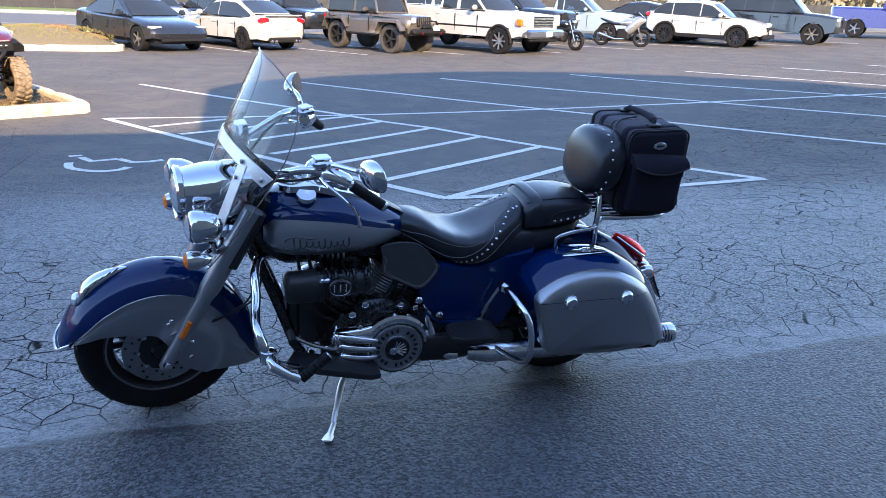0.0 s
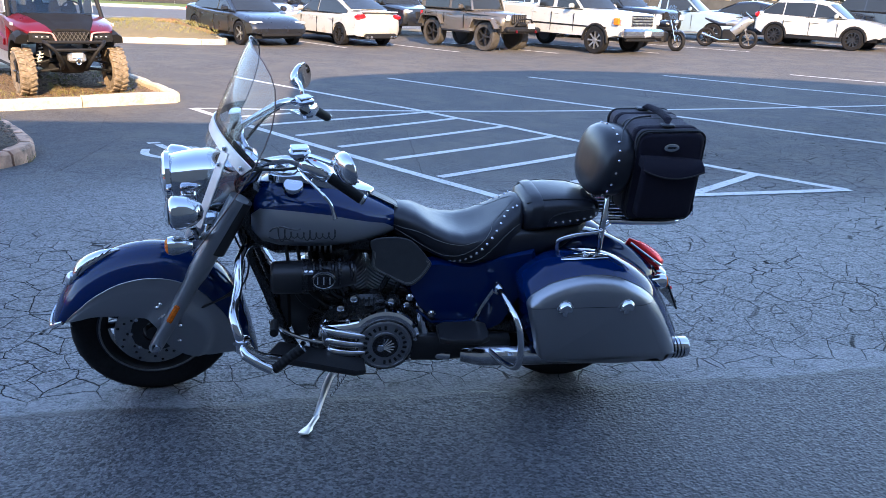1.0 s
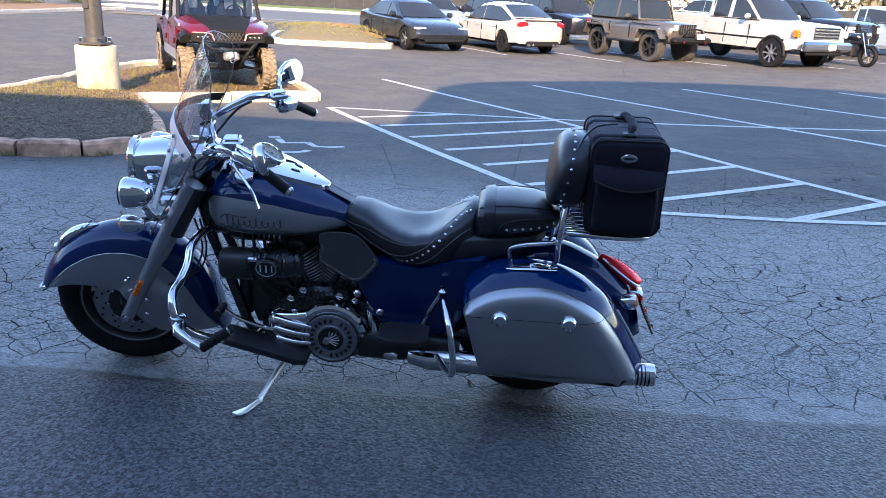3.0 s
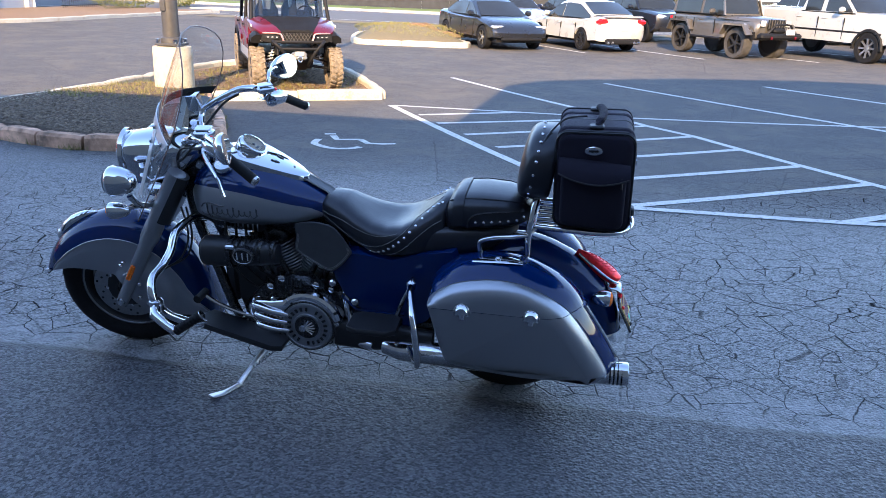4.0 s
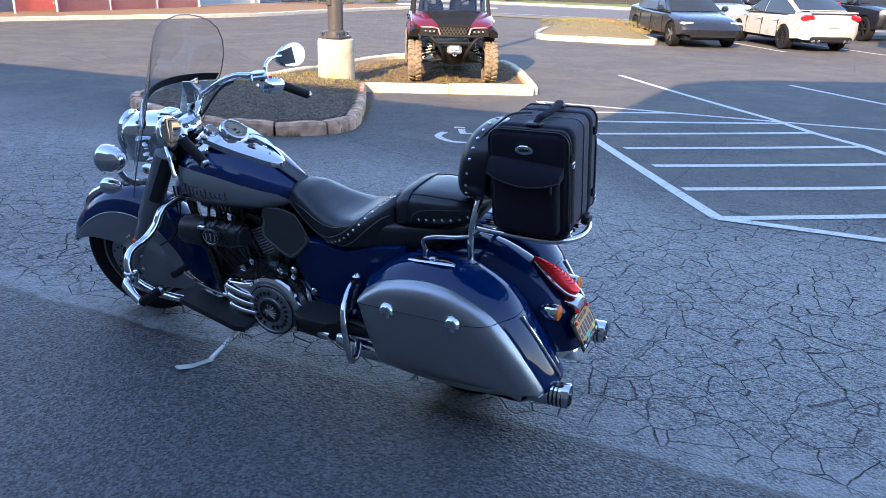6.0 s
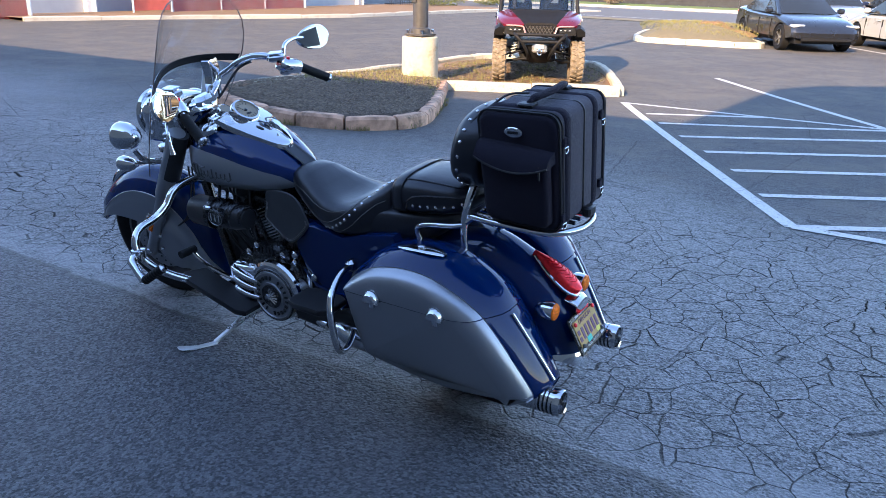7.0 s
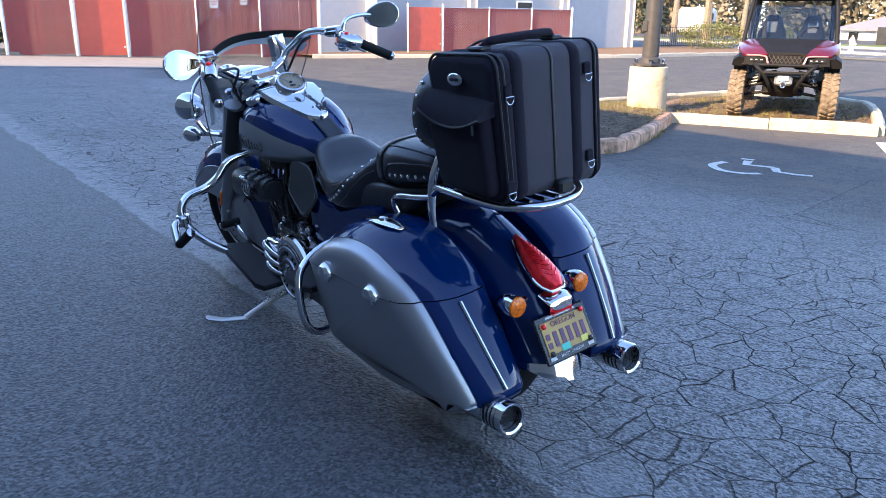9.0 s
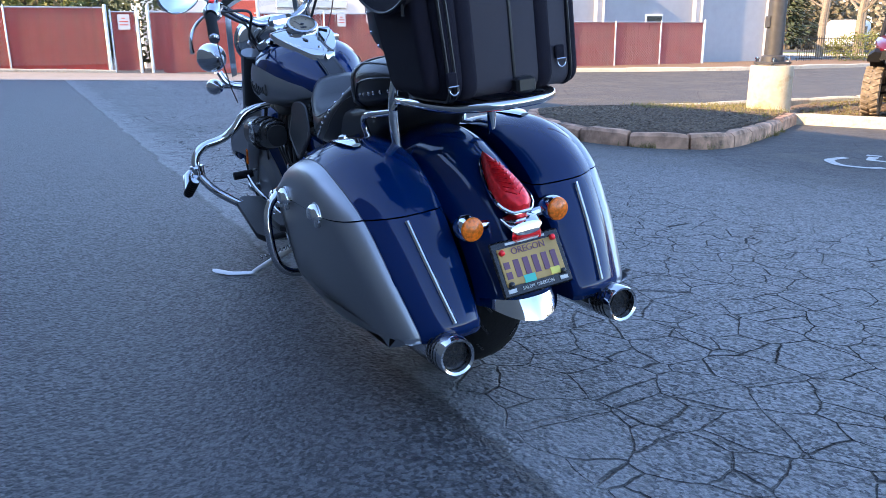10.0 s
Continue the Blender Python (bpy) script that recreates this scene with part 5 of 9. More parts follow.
both("heat_flap", flap, M["flap"], None, None, "stitched black leather heat flap", 40)
both("flap_stitching", lambda: Mesh().tube([hang((-0.725 + (p.x + 0.725) * 0.92, -0.1935, 0.622 + (p.z - 0.622) * 0.90)) for p in FLAP[2:31]], 0.0011, 4), M["thread"])
both("flap_stitching", lambda: Mesh().tube([hang((-0.725 + (p.x + 0.725) * 0.88, -0.1935, 0.622 + (p.z - 0.622) * 0.85)) for p in FLAP[2:31]], 0.0011, 4), M["thread"])

# backrest
bk = []
for dx, sc in ((-0.034, 0.30), (-0.030, 0.62), (-0.020, 0.85), (-0.006, 0.95), (0.012, 1.0), (0.075, 1.0), (0.090, 0.97), (0.096, 0.90)):
    bk.append([Vector((0.048 + dx + 0.16 * (p.z - 0.985), p.y, p.z)) for p in oval((0, 0, 0.985), 0.178 * sc, 0.134 * sc, 28, 2.4)])
back = part("backrest", Mesh().loft(bk), M["leather"], bike, "studded black leather passenger backrest", 60)
for k, p in enumerate(oval((0, 0, 0.985), 0.1775, 0.1335, 22, 2.4)):
    out = Vector((0, p.y / 0.178 ** 2, (p.z - 0.985) / 0.134 ** 2)).normalized()
    part("stud", Mesh().lathe([(0.0062, -0.002), (0.0055, 0.003), (0.003, 0.005), (0.0, 0.0055)], Matrix.Translation((0.070 + 0.16 * (p.z - 0.985), p.y, p.z)) @ out.to_track_quat("Z", "X").to_matrix().to_4x4(), 8), M["chrome"], back)
part("backrest_stitching", Mesh().tube([Vector((0.044 + 0.16 * (p.z - 0.985), p.y, p.z)) for p in oval((0, 0, 0.985), 0.150, 0.118, 28, 2.4)], 0.0015, 4, closed=True), M["thread"], back)
part("backrest_cord", Mesh().tube(spline([(0.078, -0.168, 1.0), (0.085, -0.152, 1.055), (0.10, -0.115, 1.096), (0.125, -0.06, 1.124), (0.17, -0.03, 1.158), (0.24, -0.03, 1.170)], 6), 0.004, 6), M["satinblack"], back, "black elastic cord")
both("backrest_upright", lambda: Mesh().tube(spline([(0.066, -0.141, 0.640), (0.065, -0.143, 0.73), (0.074, -0.130, 0.815), (0.088, -0.09, 0.88), (0.092, 0.0, 0.90)], 6), 0.0125, 10), M["chrome"], None, None, "chrome backrest upright", 60)
both("grab_rail", lambda: Mesh().tube(spline([(0.063, -0.148, 0.740), (0.02, -0.165, 0.736), (-0.06, -0.168, 0.726), (-0.112, -0.158, 0.702), (-0.112, -0.150, 0.665), (-0.10, -0.140, 0.63)], 6), 0.0095, 10), M["chrome"], None, None, "chrome passenger grab rail", 60)
# rack
part("luggage_rack", Mesh().tube(spline([(0.09, -0.135, 0.772), (0.22, -0.145, 0.772), (0.36, -0.135, 0.770), (0.425, -0.07, 0.768), (0.44, 0.0, 0.768), (0.425, 0.07, 0.768), (0.36, 0.135, 0.770), (0.22, 0.145, 0.772), (0.09, 0.135, 0.772)], 6), 0.0115, 10), M["chrome"], bike, "chrome luggage rack", 60)
for k in range(6):
    part("rack_bar", Mesh().tube([(0.09, -0.10 + 0.04 * k, 0.772), (0.38 + 0.03 * (1 - abs(k - 2.5) / 2.5), -0.10 + 0.04 * k, 0.770)], 0.007, 8), M["chrome"], bike)
both("rack_strut", lambda: Mesh().tube([(0.10, -0.135, 0.772), (0.065, -0.143, 0.745)], 0.010, 8), M["chrome"])


# rear fender, tail
REAR = ((128, 0.375), (90, 0.378), (60, 0.388), (45, 0.402), (30, 0.422), (13, 0.436), (0, 0.445), (-12, 0.452))


def rear_fender():
    rows = []
    for i in range(45):
        t = 128 - 130 * i / 44
        w = 0.120 - 0.014 * max(0, (i - 16) / 28)
        rows.append([Vector((math.cos(radians(t)) * r, u * w, 0.305 + math.sin(radians(t)) * r)) for u, r in [(-1 + 2 * k / 16, table(REAR, t) - 0.095 * abs(-1 + 2 * k / 16) ** 2.8) for k in range(17)]])
    inner = [[Vector((0, p.y * 0.95, 0.305)) + (Vector((p.x, 0, p.z)) - Vector((0, 0, 0.305))) * 0.98 for p in r] for r in rows]
    return Mesh().sheet(rows).sheet(inner)


rf = part("rear_fender", rear_fender(), M["blue"], bike, "deep blue rear fender", 60)


def side_cover():
    o = [(-0.70, 0.60), (-0.60, 0.615), (-0.45, 0.60), (-0.32, 0.64), (-0.20, 0.66), (-0.17, 0.56), (-0.24, 0.45), (-0.30, 0.33), (-0.42, 0.27), (-0.585, 0.24), (-0.60, 0.36), (-0.66, 0.42), (-0.70, 0.50)]
    return Mesh().plate(o, -0.165, -0.02, "y", 0.02)


both("side_cover", side_cover, M["blue"], None, None, "deep blue side cover", 40)
both("side_cover_lip", lambda: Mesh().tube([(-0.66, -0.166, 0.415), (-0.60, -0.168, 0.36), (-0.50, -0.168, 0.352), (-0.40, -0.168, 0.362)], 0.007, 6), M["blue"])


TA, TB = Vector((0.246, 0, 0.622)), Vector((0.413, 0, 0.512))
TUP = Vector((0.115, 0, 0.199)).normalized()


def tail_ring(f, k=20, grow=0.0):
    """Teardrop lamp: a point at the top, widest near its lower end."""
    w = 0.041 * (math.sin(math.pi * min(1.0, 0.72 * f) * 0.9) ** 0.9 if f < 0.8 else 1.0 - 0.55 * ((f - 0.8) / 0.2) ** 2) + grow
    h = 0.006 + 0.026 * math.sin(math.pi * (0.08 + 0.72 * f)) + grow
    return [TA.lerp(TB, f) + TUP * (0.006 + h * math.sin(2 * math.pi * j / k)) + Vector((0, max(0.002, w) * math.cos(2 * math.pi * j / k), 0)) for j in range(k)]


TF = (0, 0.06, 0.15, 0.28, 0.42, 0.56, 0.7, 0.8, 0.9, 0.97, 1.0)
tl = part("tail_lamp", Mesh().loft([tail_ring(f) for f in TF]), M["red"], bike, "teardrop ribbed red tail lamp", 60)
part("tail_lamp_bezel", Mesh().tube([tail_ring(f, 20, 0.004)[0] for f in TF[1:]] + [tail_ring(f, 20, 0.004)[10] for f in reversed(TF[1:])], 0.0055, 8), M["chrome"], tl)
part("tail_lamp_chin", Mesh().loft([oval((x, 0, z), w, h, 20) for x, z, w, h in ((0.385, 0.500, 0.042, 0.008), (0.415, 0.494, 0.047, 0.012), (0.432, 0.484, 0.042, 0.012), (0.438, 0.474, 0.032, 0.007))]), M["chrome"], tl, "chrome collar under the tail lamp")
for s in (-1, 1):
    for k in range(8):
        f = 0.30 + 0.08 * k
        q = tail_ring(f)
        part("lamp_rib", Mesh().tube([q[5] + TUP * 0.001 + Vector((0, s * 0.003, 0)), (tail_ring(f - 0.10)[3 if s > 0 else 7]) + TUP * 0.001], 0.0018, 5), M["red"], tl)
for s in (-1, 1):
    m = Matrix.Translation((0.365, s * 0.118, 0.493)) @ Matrix.Rotation(radians(90), 4, "Y")
    sg = part("rear_signal", Mesh().lathe([(0.029, 0.022), (0.032, 0.012), (0.031, -0.012), (0.022, -0.036), (0.009, -0.048), (0.0, -0.049)], m, 20), M["chrome"], bike, "chrome rear turn signal", 60)
    part("lens", Mesh().lathe([(0.029, 0.0215), (0.027, 0.027), (0.016, 0.032), (0.0, 0.034)], m, 20), M["amber"], sg, "amber signal lens")
    part("signal_stem", Mesh().tube([(0.355, s * 0.10, 0.490), (0.352, s * 0.05, 0.484), (0.352, 0.0, 0.484)], 0.013, 10), M["chrome"], sg)
part("stop_reflector", Mesh().box((0.430, 0, 0.464), (0.016, 0.080, 0.022), Matrix(), 0.008), M["red"], bike)

# number plate: holder, plate, bars in place of the digits
PL = Matrix.Translation((0.452, -0.008, 0.402)) @ Matrix.Rotation(radians(-27), 4, "Y") @ Matrix.Scale(0.9, 4)
fr = part("plate_frame", Mesh().box((0.0, 0, 0), (0.010, 0.208, 0.145), PL, 0.004), M["black"], bike, "black dealer plate frame")
part("number_plate", Mesh().box((0.006, 0, 0.004), (0.004, 0.178, 0.098), PL, 0.0015), M["platey"], fr, "ochre state number plate with dark bars")
for y in (-0.046, -0.018, 0.010, 0.038, 0.066):
    part("plate_bar", Mesh().box((0.0088, y, -0.004), (0.0016, 0.017, 0.046), PL, 0.0006), M["plated"], fr)
for z in (0.008, -0.018):
    part("plate_bar", Mesh().box((0.0088, -0.074, z), (0.0016, 0.016, 0.018), PL), M["plated"], fr)


def lettering(name, text, size, m, mat, parent, depth=0.0006):
    cu = bpy.data.curves.new(name, "FONT")
    cu.body, cu.size, cu.align_x, cu.align_y, cu.extrude = text, size, "CENTER", "CENTER", depth
    tmp = bpy.data.objects.new(name, cu)
    scene.collection.objects.link(tmp)
    me = bpy.data.meshes.new_from_object(tmp.evaluated_get(bpy.context.evaluated_depsgraph_get()))
    bpy.data.objects.remove(tmp)
    me.transform(m)
    me.materials.clear()
    me.materials.append(mat)
    ob = new(name, me)
    ob.parent = parent
    return ob


FACE = PL @ Matrix.Translation((0.0084, 0, 0)) @ Matrix(((0, 0, 1, 0), (1, 0, 0, 0), (0, 1, 0, 0), (0, 0, 0, 1)))
lettering("plate_state_name", "OREGON", 0.024, FACE @ Matrix.Translation((0.0, 0.040, 0.0012)), M["plated"], fr)
lettering("frame_town_name", "SALEM, OREGON", 0.0125, FACE @ Matrix.Translation((0.0, -0.057, -0.0025)), M["white"], fr)
for y, z, w, h in ((0, 0.062, 0.12, 0.006), (-0.078, -0.057, 0.024, 0.010), (0.078, -0.057, 0.024, 0.010)):
    part("dealer_bar", Mesh().box((0.0062, y, z), (0.0014, w, h), PL), M["white"], fr)
part("tag_sticker", Mesh().box((0.0096, -0.020, -0.036), (0.001, 0.034, 0.020), PL), M["teal"], fr, "teal registration sticker")
part("tag_sticker", Mesh().box((0.0096, 0.058, -0.034), (0.001, 0.028, 0.018), PL), M["yellow"], fr, "yellow registration sticker")
for y, z in ((-0.078, 0.042), (0.078, 0.050), (-0.078, -0.042), (0.078, -0.042)):
    part("plate_bolt", Mesh().lathe([(0.008, 0.0), (0.008, 0.006), (0.004, 0.009), (0, 0.0095)], PL @ Matrix.Translation((0.008, y, z)) @ Matrix.Rotation(radians(90), 4, "Y"), 10), M["red"] if z > 0 else M["black"], fr)
# chrome tip under the plate
tipr = []
for i in range(9):
    f = i / 8
    t = 1.5 - 6.5 * f
    tipr.append([Vector((math.cos(radians(t)) * r, u * 0.102, 0.305 + math.sin(radians(t)) * r + 0.030 * f * abs(u) ** 2.2)) for u, r in [(-1 + 2 * k / 20, table(REAR, t) + 0.004 + 0.015 * f - 0.090 * abs(-1 + 2 * k / 20) ** 2.8 + 0.008 * max(0, 1 - abs(-1 + 2 * k / 20) * 5) * f) for k in range(21)]])
part("fender_tip", Mesh().sheet(tipr).sheet([[p - Vector((0.005, 0, 0)) for p in r] for r in tipr]), M["chrome"], rf, "chrome rear fender tip", 60)


# saddlebags
BAG = spline([(-0.206, 0, 0.305), (-0.222, 0, 0.355), (-0.243, 0, 0.430), (-0.262, 0, 0.495), (-0.270, 0, 0.530), (-0.258, 0, 0.556), (-0.235, 0, 0.576), (-0.175, 0, 0.612), (-0.093, 0, 0.634), (-0.013, 0, 0.641), (0.066, 0, 0.632), (0.136, 0, 0.605), (0.196, 0, 0.570),
              (0.242, 0, 0.530), (0.300, 0, 0.450), (0.350, 0, 0.366), (0.390, 0, 0.292), (0.396, 0, 0.268), (0.378, 0, 0.256), (0.20, 0, 0.256), (0.0, 0, 0.264), (-0.14, 0, 0.280), (-0.190, 0, 0.290)], 4, True)
NB = len(BAG)
BAGN = [Vector((-(BAG[(i + 1) % NB] - BAG[i - 1]).z, 0, (BAG[(i + 1) % NB] - BAG[i - 1]).x)).normalized() for i in range(NB)]


def bag_y(x, y):
    """The bag narrows towards the rear."""
    return -0.14 + (y + 0.14) * (1 - 0.25 * max(0.0, (x - 0.10) / 0.29) ** 1.5)


# section of the bag: distance from the bike's middle plane, and how far the outline stands out there
BAGSEC = ((-0.130, 0.018), (-0.150, 0.030), (-0.200, 0.035), (-0.250, 0.035), (-0.285, 0.029), (-0.315, 0.017), (-0.332, 0.007), (-0.3400, 0.002), (-0.3405, -0.001), (-0.353, -0.003), (-0.366, -0.009), (-0.377, -0.018), (-0.385, -0.030), (-0.390, -0.045), (-0.392, -0.070))


def bag_mesh(sgn):
    rings = []
    for y, d in BAGSEC:
        r = []
        for p, n in zip(BAG, BAGN):
            up = max(0.0, min(1.0, 0.35 + 0.9 * n.z + 0.55 * n.x))
            k = d * (up if d > 0 else max(0.22, up))
            q = p + n * k
            low = 1 - 0.05 * max(0.0, (0.40 - q.z) / 0.14)
            r.append(Vector((q.x, sgn * -(-0.14 + (bag_y(q.x, y) + 0.14) * low), q.z)))
        rings.append(r)
    return Mesh().loft(rings)


def cut(mesh, z, keep_up, gap):
    bm = bmesh.new()
    me = bpy.data.meshes.new("cut")
    me.from_pydata(mesh.v, [], mesh.f)
    bm.from_mesh(me)
    bmesh.ops.recalc_face_normals(bm, faces=bm.faces)
    n = Vector((0.0, 0, 1))
    g = bmesh.ops.bisect_plane(bm, geom=bm.verts[:] + bm.edges[:] + bm.faces[:], plane_co=(0, 0, z + (gap if keep_up else -gap)), plane_no=n, clear_inner=keep_up, clear_outer=not keep_up)
    ed = [e for e in g["geom_cut"] if isinstance(e, bmesh.types.BMEdge)]
    bmesh.ops.holes_fill(bm, edges=ed, sides=0)
    o = Mesh()
    bm.verts.index_update()
    o.v = [tuple(v.co) for v in bm.verts]
    o.f = [tuple(v.index for v in f.verts) for f in bm.faces]
    bm.free()
    bpy.data.meshes.remove(me)
    return o


def bag_pick(c, n):
    low = 1 - 0.05 * max(0.0, (0.40 - c.z) / 0.14)
    return 1 if abs(c.y) > 0.14 + (-bag_y(c.x, -0.3402) - 0.14) * low else 0


for s in (1, -1):
    sd = 1.0 if s < 0 else -1.0
    body = part("saddlebag", cut(bag_mesh(sd), 0.530, False, 0.0018), [M["blue"], M["grey"]], bike, "hard saddlebag in satin grey and blue", 40, bag_pick)
    part("saddlebag_lid", cut(bag_mesh(sd), 0.530, True, 0.0018).move(Matrix.Translation((0, sd * 0.14, 0.53)) @ Matrix.Diagonal((1.008, 1.012, 1.0, 1)) @ Matrix.Translation((0, sd * -0.14, -0.53))), [M["blue"], M["grey"]], body, "grey-edged blue saddlebag lid", 40, bag_pick)
    for x in (-0.137, 0.108):
        yc = sd * (0.409 - (0.006 if x > 0 else 0.0))
        cl = part("latch", Mesh().loft([[Vector((x + a * sc, yc - sd * 0.012 + sd * d, 0.528 + b * sc)) for a, b in ((-0.028, -0.002), (-0.028, 0.008), (-0.023, 0.020), (-0.015, 0.028), (-0.005, 0.032), (0.005, 0.032), (0.015, 0.028), (0.023, 0.020), (0.028, 0.008), (0.028, -0.002))] for d, sc in ((-0.006, 1.15), (0.003, 1.15), (0.004, 1.05), (0.013, 1.0), (0.021, 0.78), (0.023, 0.4))]), M["chrome"], body, "chrome half-round latch")
        part("latch_tongue", Mesh().box((x, yc - sd * 0.008, 0.512), (0.020, 0.012, 0.024), None, 0.003), M["dchrome"], cl)
        for dx in (-0.020, 0.020):
            part("latch_foot", Mesh().box((x + dx, yc - sd * 0.006, 0.521), (0.016, 0.010, 0.008), None, 0.002), M["chrome"], cl)
    strip_ = [Vector((0.295, sd * 0.238, 0.519)), Vector((0.347, sd * 0.228, 0.437)), Vector((0.392, sd * 0.217, 0.362)), Vector((0.428, sd * 0.206, 0.298))]
    part("bag_trim", Mesh().loft([[p + Vector((0.010 * a, 0.0065 * b, 0.006 * a)) for a, b in ((-0.4, -1), (0.5, -0.9), (0.8, -0.3), (0.8, 0.3), (0.5, 0.9), (-0.4, 1))] for p in strip_]), M["chrome"], body, "chrome strip down the bag's rear face")
    ht = part("lid_hinge_trim", Mesh().loft([oval((x, sd * 0.250, z), w, 0.0045, 14) for x, z, w in ((-0.125, 0.664, 0.006), (-0.09, 0.672, 0.022), (-0.03, 0.679, 0.030), (0.02, 0.680, 0.028), (0.06, 0.674, 0.012))]), M["chrome"], body, "chrome lid hinge plate")
    part("hinge_lock", Mesh().lathe([(0.013, 0.0), (0.013, 0.006), (0.008, 0.009), (0, 0.009)], Matrix.Translation((-0.03, sd * 0.250, 0.682)), 14), M["dchrome"], ht)
    # exhaust
    ex = part("muffler", Mesh().tube([(-0.47, sd * 0.20, 0.226), (-0.40, sd * 0.225, 0.230), (0.10, sd * 0.236, 0.234), (0.40, sd * 0.232, 0.238)], [0.036, 0.044, 0.048, 0.045], 20), M["dchrome"], bike, "long chrome muffler", 60)
    tip = part("muffler_tip", Mesh().lathe([(0.042, -0.06), (0.044, 0.0), (0.045, 0.045), (0.042, 0.050), (0.036, 0.047), (0.035, -0.03), (0.0, -0.031)], Matrix.Translation((0.430, sd * 0.232, 0.240)) @ Matrix.Rotation(radians(88), 4, "Y"), 28), M["chrome"], ex, "slotted chrome exhaust tip")
    part("tip_bore", Mesh().lathe([(0.0345, 0.030), (0.034, -0.028), (0.0, -0.029)], Matrix.Translation((0.430, sd * 0.232, 0.240)) @ Matrix.Rotation(radians(88), 4, "Y"), 20), M["black"], tip)
    for k in range(4):
        part("tip_slot", Mesh().lathe([(0.0448, -0.003), (0.0456, 0.0), (0.0448, 0.003)], Matrix.Translation((0.412 + 0.0145 * k, sd * 0.232, 0.2395)) @ Matrix.Rotation(radians(88), 4, "Y"), 24, True), M["black"], tip)
    # bag guard
    part("bag_guard", Mesh().tube(spline([(-0.36, sd * 0.20, 0.535), (-0.345, sd * 0.31, 0.53), (-0.315, sd * 0.405, 0.48), (-0.298, sd * 0.425, 0.38), (-0.298, sd * 0.405, 0.29), (-0.325, sd * 0.33, 0.255), (-0.38, sd * 0.22, 0.26)], 6), 0.0125, 10), M["chrome"], bike, "chrome saddlebag guard", 60)
    part("guard_clamp", Mesh().box((-0.355, sd * 0.235, 0.535), (0.035, 0.05, 0.045), None, 0.010), M["dchrome"], bike)
    part("guard_stay", Mesh().tube([(-0.36, sd * 0.20, 0.52), (-0.40, sd * 0.19, 0.44), (-0.43, sd * 0.18, 0.36)], 0.009, 8), M["dchrome"], bike)
    pb = part("passenger_board", Mesh().plate([(-0.590, -0.055), (-0.55, -0.075), (-0.43, -0.075), (-0.395, -0.05), (-0.395, 0.05), (-0.43, 0.065), (-0.56, 0.065), (-0.59, 0.045)], 0.362, 0.386, "z", 0.004).move(Matrix.Translation((0, sd * 0.285, 0))), M["satinblack"], bike, "black rubber passenger floorboard")
    part("board_arm", Mesh().tube([(-0.48, sd * 0.28, 0.36), (-0.45, sd * 0.22, 0.33), (-0.42, sd * 0.15, 0.31)], 0.014, 8), M["chrome"], pb)
    fb = part("floorboard", Mesh().plate([(-1.235, -0.03), (-1.19, -0.06), (-0.90, -0.06), (-0.862, -0.04), (-0.862, 0.055), (-1.20, 0.055)], 0.0, 0.024, "z", 0.005).move(Matrix.Translation((-1.045, sd * 0.278, 0.262)) @ Matrix.Rotation(radians(14), 4, "Y") @ Matrix.Translation((1.045, 0, 0))), M["satinblack"], bike, "long black rubber-topped floorboard")
    part("board_bracket", Mesh().tube([(-0.93, sd * 0.25, 0.24), (-0.93, sd * 0.15, 0.23)], 0.014, 8), M["dchrome"], fb)
    # highway bar and peg
    hb = part("highway_bar", Mesh().tube(spline([(-1.262, sd * 0.06, 0.655), (-1.300, sd * 0.11, 0.668), (-1.322, sd * 0.205, 0.645), (-1.322, sd * 0.262, 0.590), (-1.330, sd * 0.320, 0.553), (-1.332, sd * 0.395, 0.535), (-1.318, sd * 0.437, 0.500), (-1.302, sd * 0.443, 0.450), (-1.268, sd * 0.420, 0.395), (-1.21, sd * 0.36, 0.335), (-1.13, sd * 0.22, 0.250), (-1.10, sd * 0.09, 0.22)], 6), 0.0165, 12), M["chrome"], bike, "bent chrome highway bar", 60)
    part("peg_clamp", Mesh().lathe([(0.020, -0.024), (0.027, -0.022), (0.027, 0.022), (0.020, 0.024)], Matrix.Translation((-1.300, sd * 0.444, 0.447)), 14), M["chrome"], hb)
    part("peg_arm", Mesh().tube([(-1.300, sd * 0.470, 0.447), (-1.29, sd * 0.488, 0.432), (-1.235, sd * 0.503, 0.398), (-1.20, sd * 0.510, 0.384)], [0.014, 0.019, 0.016, 0.018], 12), M["chrome"], hb)
    for dx in (-0.022, 0.022):
        part("clamp_bolt", Mesh().lathe([(0.008, -0.006), (0.008, 0.012), (0.0, 0.013)], Matrix.Translation((-1.300 + dx, sd * 0.455, 0.462)) @ Matrix.Rotation(radians(90) * sd, 4, "X"), 8), M["dchrome"], hb)
    pa, pz = Vector((-1.196, sd * 0.510, 0.384)), Vector((-1.098, sd * 0.486, 0.452))
    part("highway_peg", Mesh().tube([pa.lerp(pz, k / 16) for k in range(17)], [0.0165, 0.0190] * 8 + [0.018], 12), M["grip"], hb, "ribbed rubber highway peg")
    part("peg_cap", Mesh().lathe([(0.0175, -0.006), (0.0175, 0.004), (0.0, 0.007)], Matrix.Translation(pz) @ ((pz - pa).to_track_quat("Z", "Y").to_matrix().to_4x4()), 12), M["dchrome"], hb)

